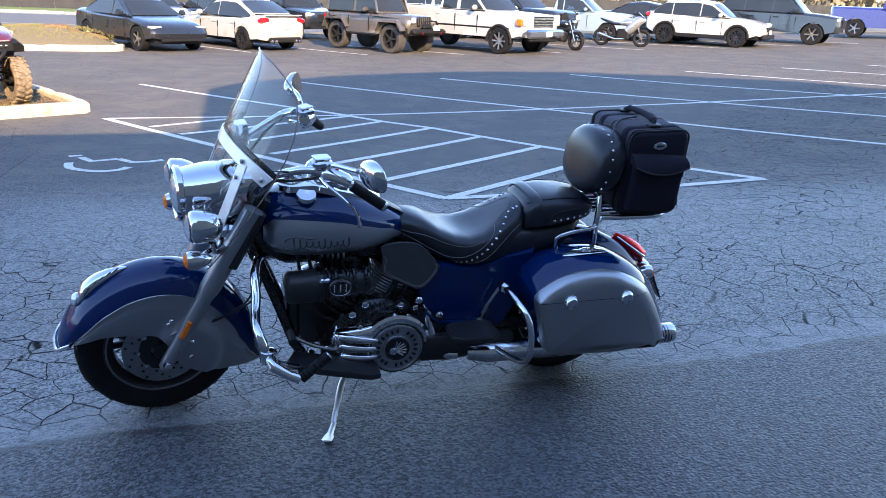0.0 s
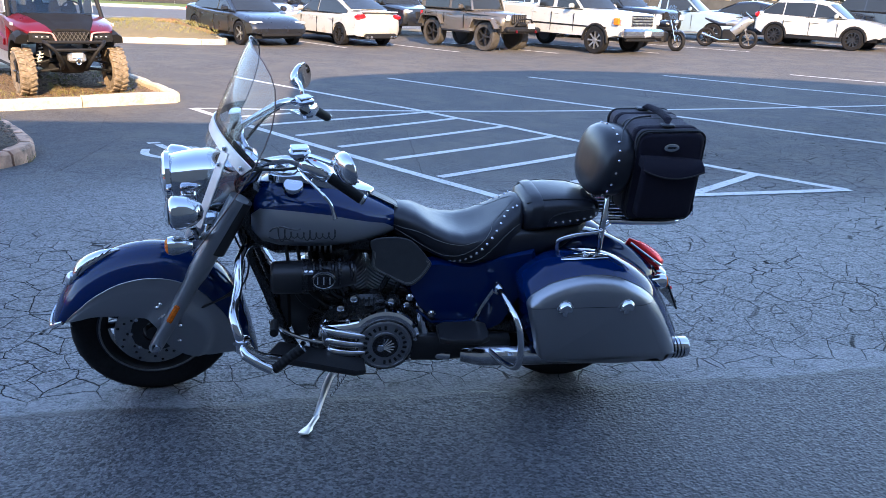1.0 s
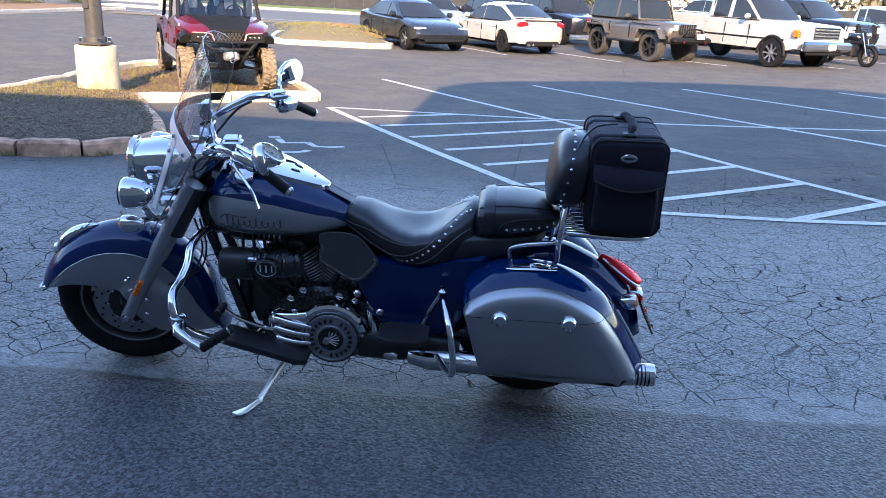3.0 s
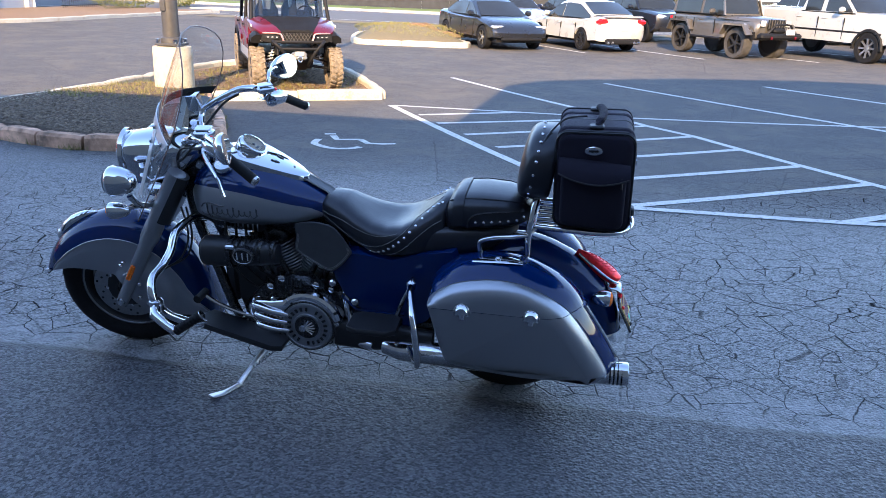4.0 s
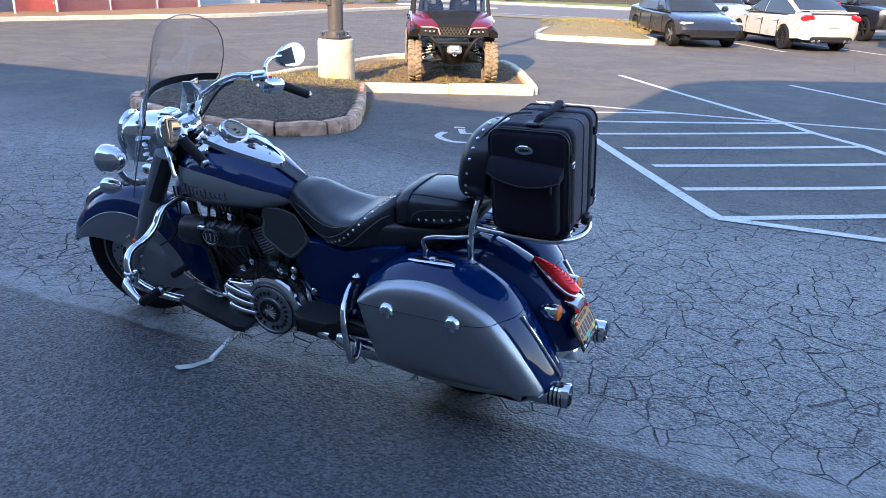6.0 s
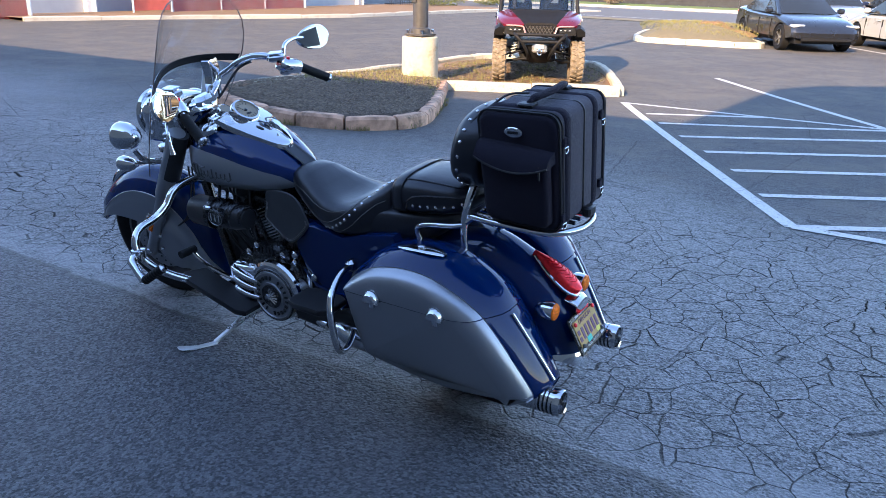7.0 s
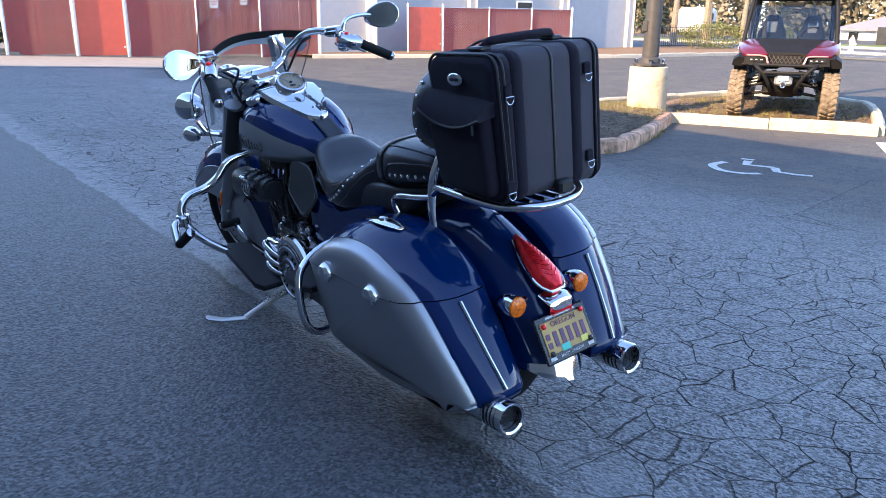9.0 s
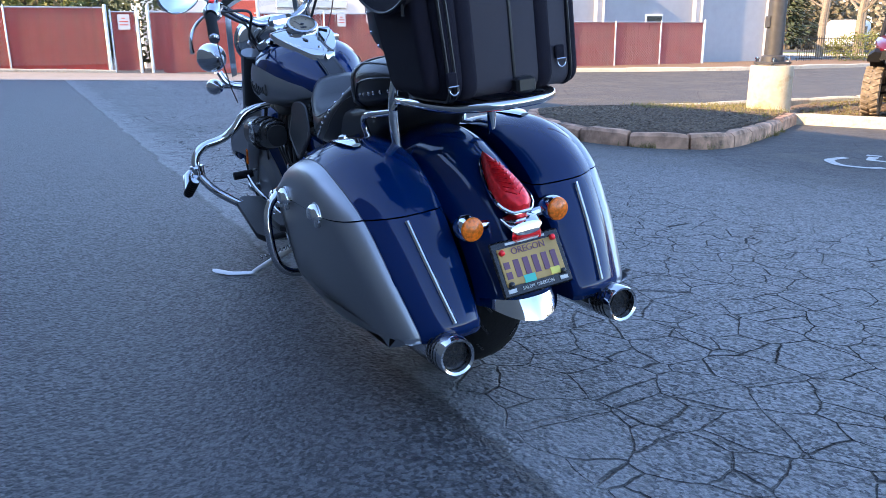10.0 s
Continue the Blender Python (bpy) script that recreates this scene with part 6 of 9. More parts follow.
# frame and engine
for s in (-1, 1):
    part("downtube", Mesh().tube([(-1.335, s * 0.035, 0.76), (-1.296, s * 0.06, 0.63), (-1.232, s * 0.075, 0.462), (-1.165, s * 0.09, 0.27), (-1.12, s * 0.11, 0.205), (-0.98, s * 0.13, 0.175), (-0.55, s * 0.13, 0.18)], 0.021, 12), M["black"], bike, "black frame downtube", 60)
part("steering_head", Mesh().tube([(-1.39, 0, 0.74), (-1.27, 0, 0.95)], 0.042, 16), M["black"], bike)
part("backbone", Mesh().tube([(-1.30, 0, 0.80), (-1.0, 0, 0.66), (-0.60, 0, 0.60), (-0.30, 0, 0.58)], 0.05, 12), M["black"], bike)
part("neck_cover", Mesh().plate([(-1.34, 0.86), (-1.27, 0.90), (-1.20, 0.86), (-1.16, 0.72), (-1.20, 0.62), (-1.28, 0.66), (-1.33, 0.76)], -0.085, 0.085, "y", 0.02), M["black"], bike)
part("oil_cooler", Mesh().plate([(-1.205, 0.47), (-1.10, 0.50), (-1.01, 0.44), (-1.04, 0.25), (-1.13, 0.24), (-1.155, 0.32)], -0.065, 0.065, "y", 0.012), M["satinblack"], bike, "black oil cooler ahead of the engine")
M["finmetal"] = material("machined_fin", (0.55, 0.56, 0.57), 0.28, 1.0, vary=0.15, scale=80)
crank = Vector((-0.85, 0, 0.30))
part("crankcase", Mesh().loft([[Vector((x, y * w, z)) for x, z in ((-1.07, 0.24), (-1.08, 0.33), (-1.0, 0.42), (-0.90, 0.46), (-0.76, 0.45), (-0.64, 0.42), (-0.57, 0.36), (-0.56, 0.24), (-0.64, 0.19), (-0.98, 0.185))] for y, w in ((-1, 0.165), (-1, 0.14), (1, 0.14), (1, 0.165))]), M["black"], bike, "black engine crankcase", 30)
for tilt, nm in ((-24.5, "front"), (24.5, "rear")):
    m = Matrix.Translation(crank) @ Matrix.Rotation(radians(tilt), 4, "Y")
    cy = part("cylinder", Mesh().lathe([(0.078, 0.10), (0.078, 0.30), (0.0, 0.301)], m, 24), M["black"], bike, "black finned engine cylinder")
    for k in range(13):
        part("cooling_fin", Mesh().loft([oval((0, 0, 0), 0.112 - (0.012 if k in (0, 12) else 0), 0.118, 24, 2.8, "xy"), oval((0, 0, 0.005), 0.112 - (0.012 if k in (0, 12) else 0), 0.118, 24, 2.8, "xy")]).move(m @ Matrix.Translation((0, 0, 0.135 + 0.0125 * k))), M["finmetal"], cy)
    rc_ = part("rocker_cover", Mesh().loft([oval((0, 0, h), 0.105 * q, 0.105 * q, 24, 3.0, "xy") for h, q in ((0.305, 1.0), (0.33, 1.03), (0.36, 0.95), (0.375, 0.72))]).move(m), M["black"], bike, "black rocker cover", 40)
    for k in range(4):
        part("cover_bolt", Mesh().lathe([(0.010, 0.36), (0.010, 0.374), (0.0, 0.376)], m @ Matrix.Translation((0.07 * (-1) ** k, 0.07 * (-1) ** (k // 2), 0)), 8), M["dchrome"], rc_)
    for dy in (-0.03, 0.03):
        part("pushrod_tube", Mesh().tube([m @ Vector((dy, -0.125, 0.04)), m @ Vector((dy * 0.8, -0.118, 0.31))], 0.012, 10), M["black"], bike)
# intake shroud on the near side
ac = part("air_cleaner", Mesh().loft([oval((x, -0.200, z), w, h, 26, 2.3) for x, z, w, h in ((-1.212, 0.580, 0.044, 0.048), (-1.204, 0.580, 0.054, 0.057), (-1.195, 0.580, 0.057, 0.060), (-1.085, 0.582, 0.058, 0.061), (-1.080, 0.583, 0.050, 0.053), (-0.96, 0.588, 0.048, 0.050), (-0.90, 0.590, 0.036, 0.038))]), M["satinblack"], bike, "black intake shroud", 50)
part("intake_band", Mesh().loft([oval((x, -0.200, 0.582), w, w + 0.003, 26, 2.3) for x, w in ((-1.098, 0.0585), (-1.096, 0.061), (-1.078, 0.061), (-1.076, 0.0585))]), M["black"], ac)
part("band_clasp", Mesh().box((-1.075, -0.249, 0.624), (0.040, 0.020, 0.020), Matrix(), 0.005), M["chrome"], ac, "chrome clasp")
for k in range(7):
    hh = 0.056 + 0.006 * math.sin(k * 2.1) - 0.0022 * k
    part("shroud_rib", Mesh().loft([oval((-1.062 + 0.023 * k + d, -0.198, 0.586 + 0.002 * k), hh * q, hh * q * 1.05, 26, 2.3) for d, q in ((0, 0.90), (0.004, 1.0), (0.011, 1.0), (0.016, 0.90))]), M["black"], ac)
part("engine_badge", Mesh().loft([[Vector((p.x, y, p.z)) for p in oval((-1.020, 0, 0.596), 0.044 * q, 0.036 * q, 28, 2.0, "xz")] for y, q in ((-0.235, 1.0), (-0.262, 1.0), (-0.266, 0.92))]), M["black"], ac, "oval engine badge")
part("badge_ring", Mesh().tube([Vector((p.x, -0.2665, p.z)) for p in oval((-1.020, 0, 0.596), 0.038, 0.030, 28, 2.0, "xz")], 0.0016, 5, closed=True), M["steel"], ac)
lettering("badge_figures", "111", 0.044, Matrix.Translation((-1.020, -0.2668, 0.595)) @ Matrix.Rotation(radians(90), 4, "X"), M["strap"], ac, 0.0008)
for k in range(5):
    part("head_fin", Mesh().loft([oval((-1.075 + 0.020 * k + d, -0.115, 0.690 - 0.003 * k), 0.052, 0.030, 18, 2.6) for d in (0, 0.007)]), M["steel"], bike)
for x, z, r in ((-0.925, 0.560, 0.016), (-0.905, 0.470, 0.014), (-0.955, 0.430, 0.014), (-0.760, 0.455, 0.016), (-0.700, 0.440, 0.013)):
    part("engine_bolt", Mesh().lathe([(r, 0.0), (r, 0.010), (r * 0.6, 0.014), (0, 0.0145)], Matrix.Translation((x, -0.168, z)) @ TURNY, 10), M["dchrome"], bike)
part("lifter_block", Mesh().box((-0.86, -0.135, 0.452), (0.17, 0.07, 0.055), None, 0.014), M["black"], bike, "black lifter block")
for k in range(6):
    part("block_fin", Mesh().box((-0.925 + 0.020 * k, -0.172, 0.455), (0.006, 0.008, 0.040), None, 0.002), M["satinblack"], bike)
part("starter_cover", Mesh().lathe([(0.030, -0.02), (0.034, 0.0), (0.030, 0.012), (0.0, 0.016)], Matrix.Translation((-0.755, -0.165, 0.452)) @ TURNY, 18), M["black"], bike)
# primary case
PRIM = spline([(-1.02, 0, 0.285), (-1.045, 0, 0.345), (-1.02, 0, 0.385), (-0.93, 0, 0.395), (-0.85, 0, 0.412), (-0.785, 0, 0.422), (-0.715, 0, 0.397), (-0.672, 0, 0.34), (-0.665, 0, 0.285), (-0.69, 0, 0.225), (-0.74, 0, 0.188), (-0.81, 0, 0.182), (-0.87, 0, 0.205), (-0.94, 0, 0.245)], 4, True)
pc = part("primary_cover", Mesh().loft([[Vector((-0.84 + (p.x + 0.84) * (1 - q * 0.6), y, 0.30 + (p.z - 0.30) * (1 - q))) for p in PRIM] for y, q in ((-0.14, 0.0), (-0.196, 0.0), (-0.212, 0.03), (-0.224, 0.10), (-0.231, 0.22), (-0.234, 0.40))]), M["chrome"], bike, "polished chrome primary cover", 60)
M["satinmetal"] = material("satin_grey_casting", (0.40, 0.405, 0.42), 0.36, 1.0, vary=0.1, scale=40, rvary=0.06)
cm = Matrix.Translation((-0.785, -0.215, 0.298)) @ TURNY
cv = part("clutch_cover", Mesh().lathe([(0.112, -0.02), (0.112, 0.012), (0.104, 0.024), (0.098, 0.026), (0.096, 0.022), (0.058, 0.022), (0.056, 0.028), (0.0, 0.030)], cm, 40), M["satinmetal"], pc, "round satin grey clutch cover with a ring of dark bars")
rg = Mesh()
for k in range(22):
    a = 2 * math.pi * k / 22
    if k % 11 in (10,):
        continue
    rg.box((0, 0, 0.0245), (0.0095, 0.016, 0.005), cm @ Matrix.Rotation(a, 4, "Z") @ Matrix.Translation((0, 0.077, 0)), 0.001)
part("cover_ring", Mesh().tube([cm @ Vector((0.108 * math.cos(a), 0.108 * math.sin(a), 0.020)) for a in [2 * math.pi * k / 48 for k in range(48)]], 0.004, 8, closed=True), M["black"], cv, "dark joint ring")
tagged(part("cover_lettering", rg, M["black"], cv), kind="stuff")
part("cover_medallion", Mesh().lathe([(0.050, 0.029), (0.050, 0.0315), (0.0, 0.032)], cm, 28), M["black"], cv)
hd = Mesh()
for k in range(7):
    hd.tube([cm @ Vector((-0.012, -0.006, 0.0325)), cm @ Vector((0.036 * math.cos(radians(-50 + 24 * k)), 0.036 * math.sin(radians(-50 + 24 * k)), 0.0325))], [0.003, 0.0045], 6)
hd.lathe([(0.016, 0.030), (0.014, 0.036), (0.0, 0.037)], cm @ Matrix.Translation((-0.018, -0.008, 0)), 12)
part("cover_emblem", hd, M["chrome"], cv)
part("cover_shoulder", Mesh().tube([cm @ Vector((0.122 * math.cos(a), 0.122 * math.sin(a), -0.004)) for a in [radians(5 + 10 * k) for k in range(18)]], [0.006] + [0.022] * 16 + [0.006], 10), M["chrome"], pc, "polished shoulder over the clutch cover")
for lx, lz, lr in ((-0.672, 0.262, 0.046), (-0.690, 0.330, 0.040)):
    part("case_lobe", Mesh().lathe([(lr, -0.03), (lr, 0.006), (lr * 0.9, 0.012), (0.0, 0.013)], Matrix.Translation((lx, -0.198, lz)) @ TURNY, 24), M["satinmetal"], pc)
for k in range(3):
    part("cover_fin", Mesh().tube(spline([(-1.030 + 0.012 * k, -0.205, 0.366 - 0.042 * k), (-0.985, -0.232, 0.362 - 0.042 * k), (-0.92, -0.240, 0.350 - 0.040 * k), (-0.865, -0.232, 0.338 - 0.036 * k)], 4), [0.008, 0.012, 0.016, 0.018, 0.018, 0.018, 0.017, 0.016, 0.015, 0.014, 0.012, 0.011, 0.009], 12), M["chrome"], pc, "", 60)
    part("fin_groove", Mesh().tube(spline([(-1.020 + 0.012 * k, -0.222, 0.344 - 0.042 * k), (-0.985, -0.236, 0.341 - 0.042 * k), (-0.90, -0.238, 0.328 - 0.040 * k)], 4), 0.0045, 6), M["black"], pc)
for x, z in ((-1.02, 0.365), (-0.93, 0.398), (-0.85, 0.412), (-0.70, 0.39), (-0.665, 0.31), (-0.685, 0.215), (-0.80, 0.18), (-0.93, 0.24)):
    part("case_bolt", Mesh().lathe([(0.009, 0.0), (0.009, 0.016), (0.006, 0.019), (0, 0.019)], Matrix.Translation((x, -0.205, z)) @ TURNY, 8), M["dchrome"], pc)
# added black block closes the see-through gap under the tank, keeping it dark
part("coil_cover", Mesh().box((-1.0, 0, 0.672), (0.46, 0.19, 0.10), None, 0.02), M["black"], bike)
part("transmission", Mesh().box((-0.62, 0, 0.30), (0.22, 0.26, 0.20), None, 0.03), M["black"], bike)
part("belt_guard", Mesh().loft([oval((x, -0.19, z), 0.03, h, 16, 3.0) for x, z, h in ((-0.68, 0.26, 0.055), (-0.55, 0.255, 0.06), (-0.40, 0.265, 0.05), (-0.28, 0.27, 0.035))]), M["satinblack"], bike)
part("swing_arm", Mesh().tube([(-0.50, -0.12, 0.30), (0.02, -0.125, 0.305)], 0.032, 10), M["black"], bike)
part("swing_arm", Mesh().tube([(-0.50, 0.12, 0.30), (0.02, 0.125, 0.305)], 0.032, 10), M["black"], bike)
part("oil_cooler", Mesh().box((-1.17, 0, 0.40), (0.05, 0.16, 0.24), Matrix(), 0.012), M["satinblack"], bike)
part("shift_lever", Mesh().tube(spline([(-1.00, -0.215, 0.30), (-1.07, -0.245, 0.335), (-1.14, -0.265, 0.375), (-1.195, -0.272, 0.415)], 5), 0.008, 8), M["chrome"], bike)
part("shift_peg", Mesh().tube([(-1.200, -0.250, 0.418), (-1.200, -0.325, 0.418)], [0.016, 0.016], 12), M["grip"], bike)
part("exhaust_header", Mesh().tube(spline([(-0.98, 0.10, 0.52), (-1.10, 0.13, 0.48), (-1.13, 0.17, 0.36), (-1.06, 0.19, 0.24), (-0.80, 0.20, 0.20), (-0.55, 0.21, 0.215)], 6), 0.024, 12), M["chrome"], bike, "chrome exhaust header")
part("exhaust_header", Mesh().tube(spline([(-0.72, -0.10, 0.53), (-0.66, -0.13, 0.47), (-0.63, -0.16, 0.34), (-0.60, -0.19, 0.24), (-0.52, -0.21, 0.225)], 6), 0.022, 12), M["chrome"], bike)
for k in range(5):
    part("cable", Mesh().tube(spline([(-1.16 + 0.04 * k, -0.09, 0.70), (-1.14 + 0.05 * k, -0.14, 0.55 - 0.02 * k), (-1.10 + 0.07 * k, -0.13, 0.44), (-1.0 + 0.06 * k, -0.14, 0.38)], 5), 0.007, 6), M["satinblack"], bike)
for x, z in ((-0.69, 0.475), (-0.60, 0.40), (-0.64, 0.22)):
    part("frame_bolt", Mesh().lathe([(0.016, 0.0), (0.016, 0.012), (0.010, 0.018), (0.0, 0.019)], Matrix.Translation((x, -0.172, z)) @ TURNY, 10), M["dchrome"], bike)
# side stand
part("side_stand", Mesh().tube(spline([(-0.93, -0.14, 0.165), (-0.990, -0.195, 0.138), (-1.025, -0.275, 0.096), (-1.052, -0.346, 0.058)], 5), [0.014] * 10 + [0.011] * 6, 10), M["strap"], bike, "bent polished side stand")
part("stand_foot", Mesh().loft([[Vector((-1.048 - 0.055 * f, -0.340 - 0.150 * f, 0.054 + 0.036 * f * f)) + Vector((w * math.cos(a) * 0.94, w * math.cos(a) * -0.33, h * math.sin(a))) for a in [2 * math.pi * j / 12 for j in range(12)]] for f, w, h in ((0.0, 0.011, 0.010), (0.1, 0.011, 0.010), (0.5, 0.012, 0.008), (0.65, 0.019, 0.006), (0.93, 0.020, 0.005), (1.0, 0.012, 0.004))]), M["strap"], bike)
part("stand_spring", Mesh().tube([(-0.90 + 0.003 * math.sin(k * 1.6) - 0.0022 * k, -0.17 - 0.0035 * k, 0.18 - 0.0012 * k + 0.008 * math.cos(k * 1.6)) for k in range(44)], 0.0022, 5), M["dchrome"], bike)


# ---------------------------------------------------------------- travel bag on the rack
CX, CY, CZ = 0.285, 0.0, 0.785
caseM = bike.matrix_world @ pose(CX, CY, CZ, 0, -1.5, 0)
case = thing("travel_bag", "black and grey soft-sided travel bag standing on the luggage rack", "travel bag", caseM)


def bag_box(y0, y1, hx, h, r, n=6, z0=0.0, infl=0.0):
    """Rounded upright slab from y0 to y1."""
    def ring(y, g):
        out = []
        for cx, cz, a0 in ((hx - r, h - r, 0), (-hx + r, h - r, 90), (-hx + r, r, 180), (hx - r, r, 270)):
            for k in range(n + 1):
                a = radians(a0 + 90 * k / n)
                out.append(Vector((cx + (r + g) * math.cos(a), y, z0 + cz + (r + g) * math.sin(a))))
        return out
    e = min(0.018, (y1 - y0) * 0.3)
    return Mesh().loft([ring(y0, -e), ring(y0 + e * 0.3, -e * 0.35), ring(y0 + e, infl), ring(y1 - e, infl), ring(y1 - e * 0.3, -e * 0.35), ring(y1, -e)])


part("shell", bag_box(-0.135, 0.165, 0.130, 0.365, 0.035), M["greycloth"], case, "charcoal textile shell", 60)
def sink(me):
    """The front of the soft bag sinks in towards its lower edge."""
    me.v = [(x, y + (0.036 - 0.020 * (x + 0.13) / 0.26) * max(0.0, 1 - z / 0.24) * min(1.0, max(0.0, (-0.10 - y) / 0.06)), z) for x, y, z in me.v]
    return me


part("front_compartment", sink(bag_box(-0.180, -0.118, 0.134, 0.362, 0.045)), M["softblack"], case, "black zipped front compartment", 60)
part("rear_panel", bag_box(0.150, 0.178, 0.132, 0.365, 0.04), M["softblack"], case, "black rear panel", 60)
part("pocket", sink(bag_box(-0.215, -0.170, 0.112, 0.225, 0.03, z0=0.02)), M["softblack"], case, "bulging black front pocket", 60)
fr_ = []
for k in range(13):
    u = -1 + 2 * k / 12
    sag = 0.030 * (1 - u * u) + 0.006 * u
    fr_.append([Vector((u * 0.122, y, z)) for y, z in ((-0.172, 0.268 - 0.010 * u), (-0.200, 0.262 - 0.010 * u), (-0.222, 0.242 - sag * 0.6), (-0.228, 0.228 - sag), (-0.222, 0.222 - sag), (-0.172, 0.230 - sag))])
part("pocket_flap", Mesh().loft(fr_), M["softblack"], case, "sloping pocket flap", 50)
part("flap_binding", Mesh().tube([r[3] + Vector((0, -0.001, 0)) for r in fr_], 0.003, 6), M["satinblack"], case)
for y in (-0.178, -0.160):
    pm = sink(Mesh().add(bag_box(y, y + 0.03, 0.1335, 0.364, 0.038).v[2 * 28:3 * 28], []))
    part("piping", Mesh().tube(pm.v, 0.0040, 6, closed=True), M["satinblack"], case)
part("piping", Mesh().tube(bag_box(0.148, 0.178, 0.1315, 0.365, 0.036).v[2 * 28:3 * 28], 0.0035, 6, closed=True), M["satinblack"], case)
for y, w in ((-0.104, 0.044), (0.088, 0.046)):
    part("webbing_band", bag_box(y - w / 2, y + w / 2, 0.1345, 0.370, 0.037, z0=-0.0025), M["softblack"], case, "black webbing band round the bag", 60)
part("centre_zip", bag_box(0.003, 0.011, 0.1335, 0.3685, 0.036, z0=-0.002), M["satinblack"], case, smooth=60)
hp = spline([(0.0, -0.105, 0.372), (0.01, -0.085, 0.385), (0.02, -0.02, 0.388), (0.02, 0.05, 0.388), (0.01, 0.115, 0.385), (0.0, 0.135, 0.372)], 5)
part("handle", Mesh().tube(hp, [0.010] * 5 + [0.016] * 16 + [0.010] * 5, 10, flat=0.7), M["softblack"], case, "padded carry handle", 60)
for y in (-0.108, 0.135):
    part("handle_tab", Mesh().box((0.0, y, 0.371), (0.05, 0.04, 0.012), None, 0.004), M["satinblack"], case)
for y, z in ((-0.141, 0.252), (0.124, 0.270), (-0.150, 0.020), (0.126, 0.045)):
    part("ring_tab", Mesh().box((0.135, y, z + 0.028), (0.010, 0.024, 0.030), None, 0.003), M["softblack"], case)
    part("d_ring", Mesh().tube([Vector((0.142, y + 0.012 * math.cos(a), z + 0.010 + 0.015 * math.sin(a))) for a in [radians(180 + 180 * k / 10) for k in range(11)]] + [Vector((0.142, y + 0.012, z + 0.013)), Vector((0.142, y - 0.012, z + 0.013))], 0.0018, 6, closed=True), M["dchrome"], case, "metal D-ring")
part("badge", Mesh().loft([[Vector((p.x, y, p.z)) for p in oval((-0.006, 0, 0.306), 0.030 * q, 0.016 * q, 24, 2.0, "xz")] for y, q in ((-0.182, 1.0), (-0.188, 1.0), (-0.190, 0.85))]), M["dchrome"], case, "oval metal badge with an unreadable mark")
part("badge_bar", Mesh().box((-0.006, -0.1905, 0.306), (0.034, 0.002, 0.008), None, 0.0005), M["black"], case)
part("zip_puller", Mesh().tube([(0.094, -0.222, 0.225), (0.096, -0.226, 0.185)], 0.0035, 6), M["satinblack"], case)
part("buckle", Mesh().box((0.145, 0.02, 0.015), (0.03, 0.05, 0.035), None, 0.006), M["satinblack"], case)


# ---------------------------------------------------------------- the shop that shades the forecourt
FRONT = [(-18.2, -0.5), (-18.2, 5.75), (-6.0, 6.25), (0.25, 6.5), (0.25, 8.8), (0.9, 9.4), (1.95, 9.8), (4.0, 10.4), (6.6, 10.7), (9.0, 10.5), (11.3, 9.9), (13.2, 9.2), (13.9, 8.3), (13.9, 6.5), (42.0, 6.5), (42.0, -0.5)]
solid("shop_building", Mesh().plate(FRONT, -5.6, -24.0, "y"), M["storewall"], "plain stucco shop with an arched parapet behind the forecourt", "building", kind="structure", smooth=0)


# ---------------------------------------------------------------- drive, verge, fences and grey building to the west
def verge(name, pts, mat, label, up=0.02):
    """A flat bed on the ground from an outline, cut into small faces."""
    P = [Vector(p) for p in pts]
    k = len(P) // 2
    a, b = P[:k], list(reversed(P[k:]))
    rows = []
    for i in range(k):
        rows.append([(q.x, q.y, ground_z(q.x, q.y) + up) for q in (a[i].lerp(b[i], f / 6) for f in range(7))])
    return solid(name, Mesh().sheet(rows), mat, label, "verge", kind="structure", smooth=180)


DRIVE = [(-24.9, -14), (-24.9, -6), (-24.7, 3), (-24.3, 10.6), (-23.5, 13.6), (-22.6, 15.9), (-20.5, 21), (-20.2, 26), (-20.1, 30), (-19.6, 33.5)]
verge("concrete_drive", [(-19.5, -14), (-19.4, -6), (-19.2, 0.0), (-19.0, 5.6)] + [(-24.7, 5.6), (-24.75, 0.0), (-24.9, -6), (-24.9, -14)], M["slab"], "pale concrete drive before the red fence", 0.006)
verge("mulch_bed", DRIVE[3:] + [(-26.6, 34), (-26.6, 30), (-26.6, 26), (-26.6, 21), (-26.6, 16), (-26.6, 13.6), (-26.6, 10.6)], M["mulch"], "brown mulch bed along the building", 0.10)
kerb_w = thing("kerb", "long pale kerb along the mulch bed", "kerb", kind="structure")
kerb_run(kerb_w, DRIVE[3:], M["concrete"], piece=2.4)
kerb_v = thing("kerb", "low pale kerb before the red fence", "kerb", kind="structure")
kerb_run(kerb_v, [(-24.95, -14), (-24.95, -6), (-24.95, 0.0)], M["concrete"], piece=2.4, height=0.1)

FX = -25.5


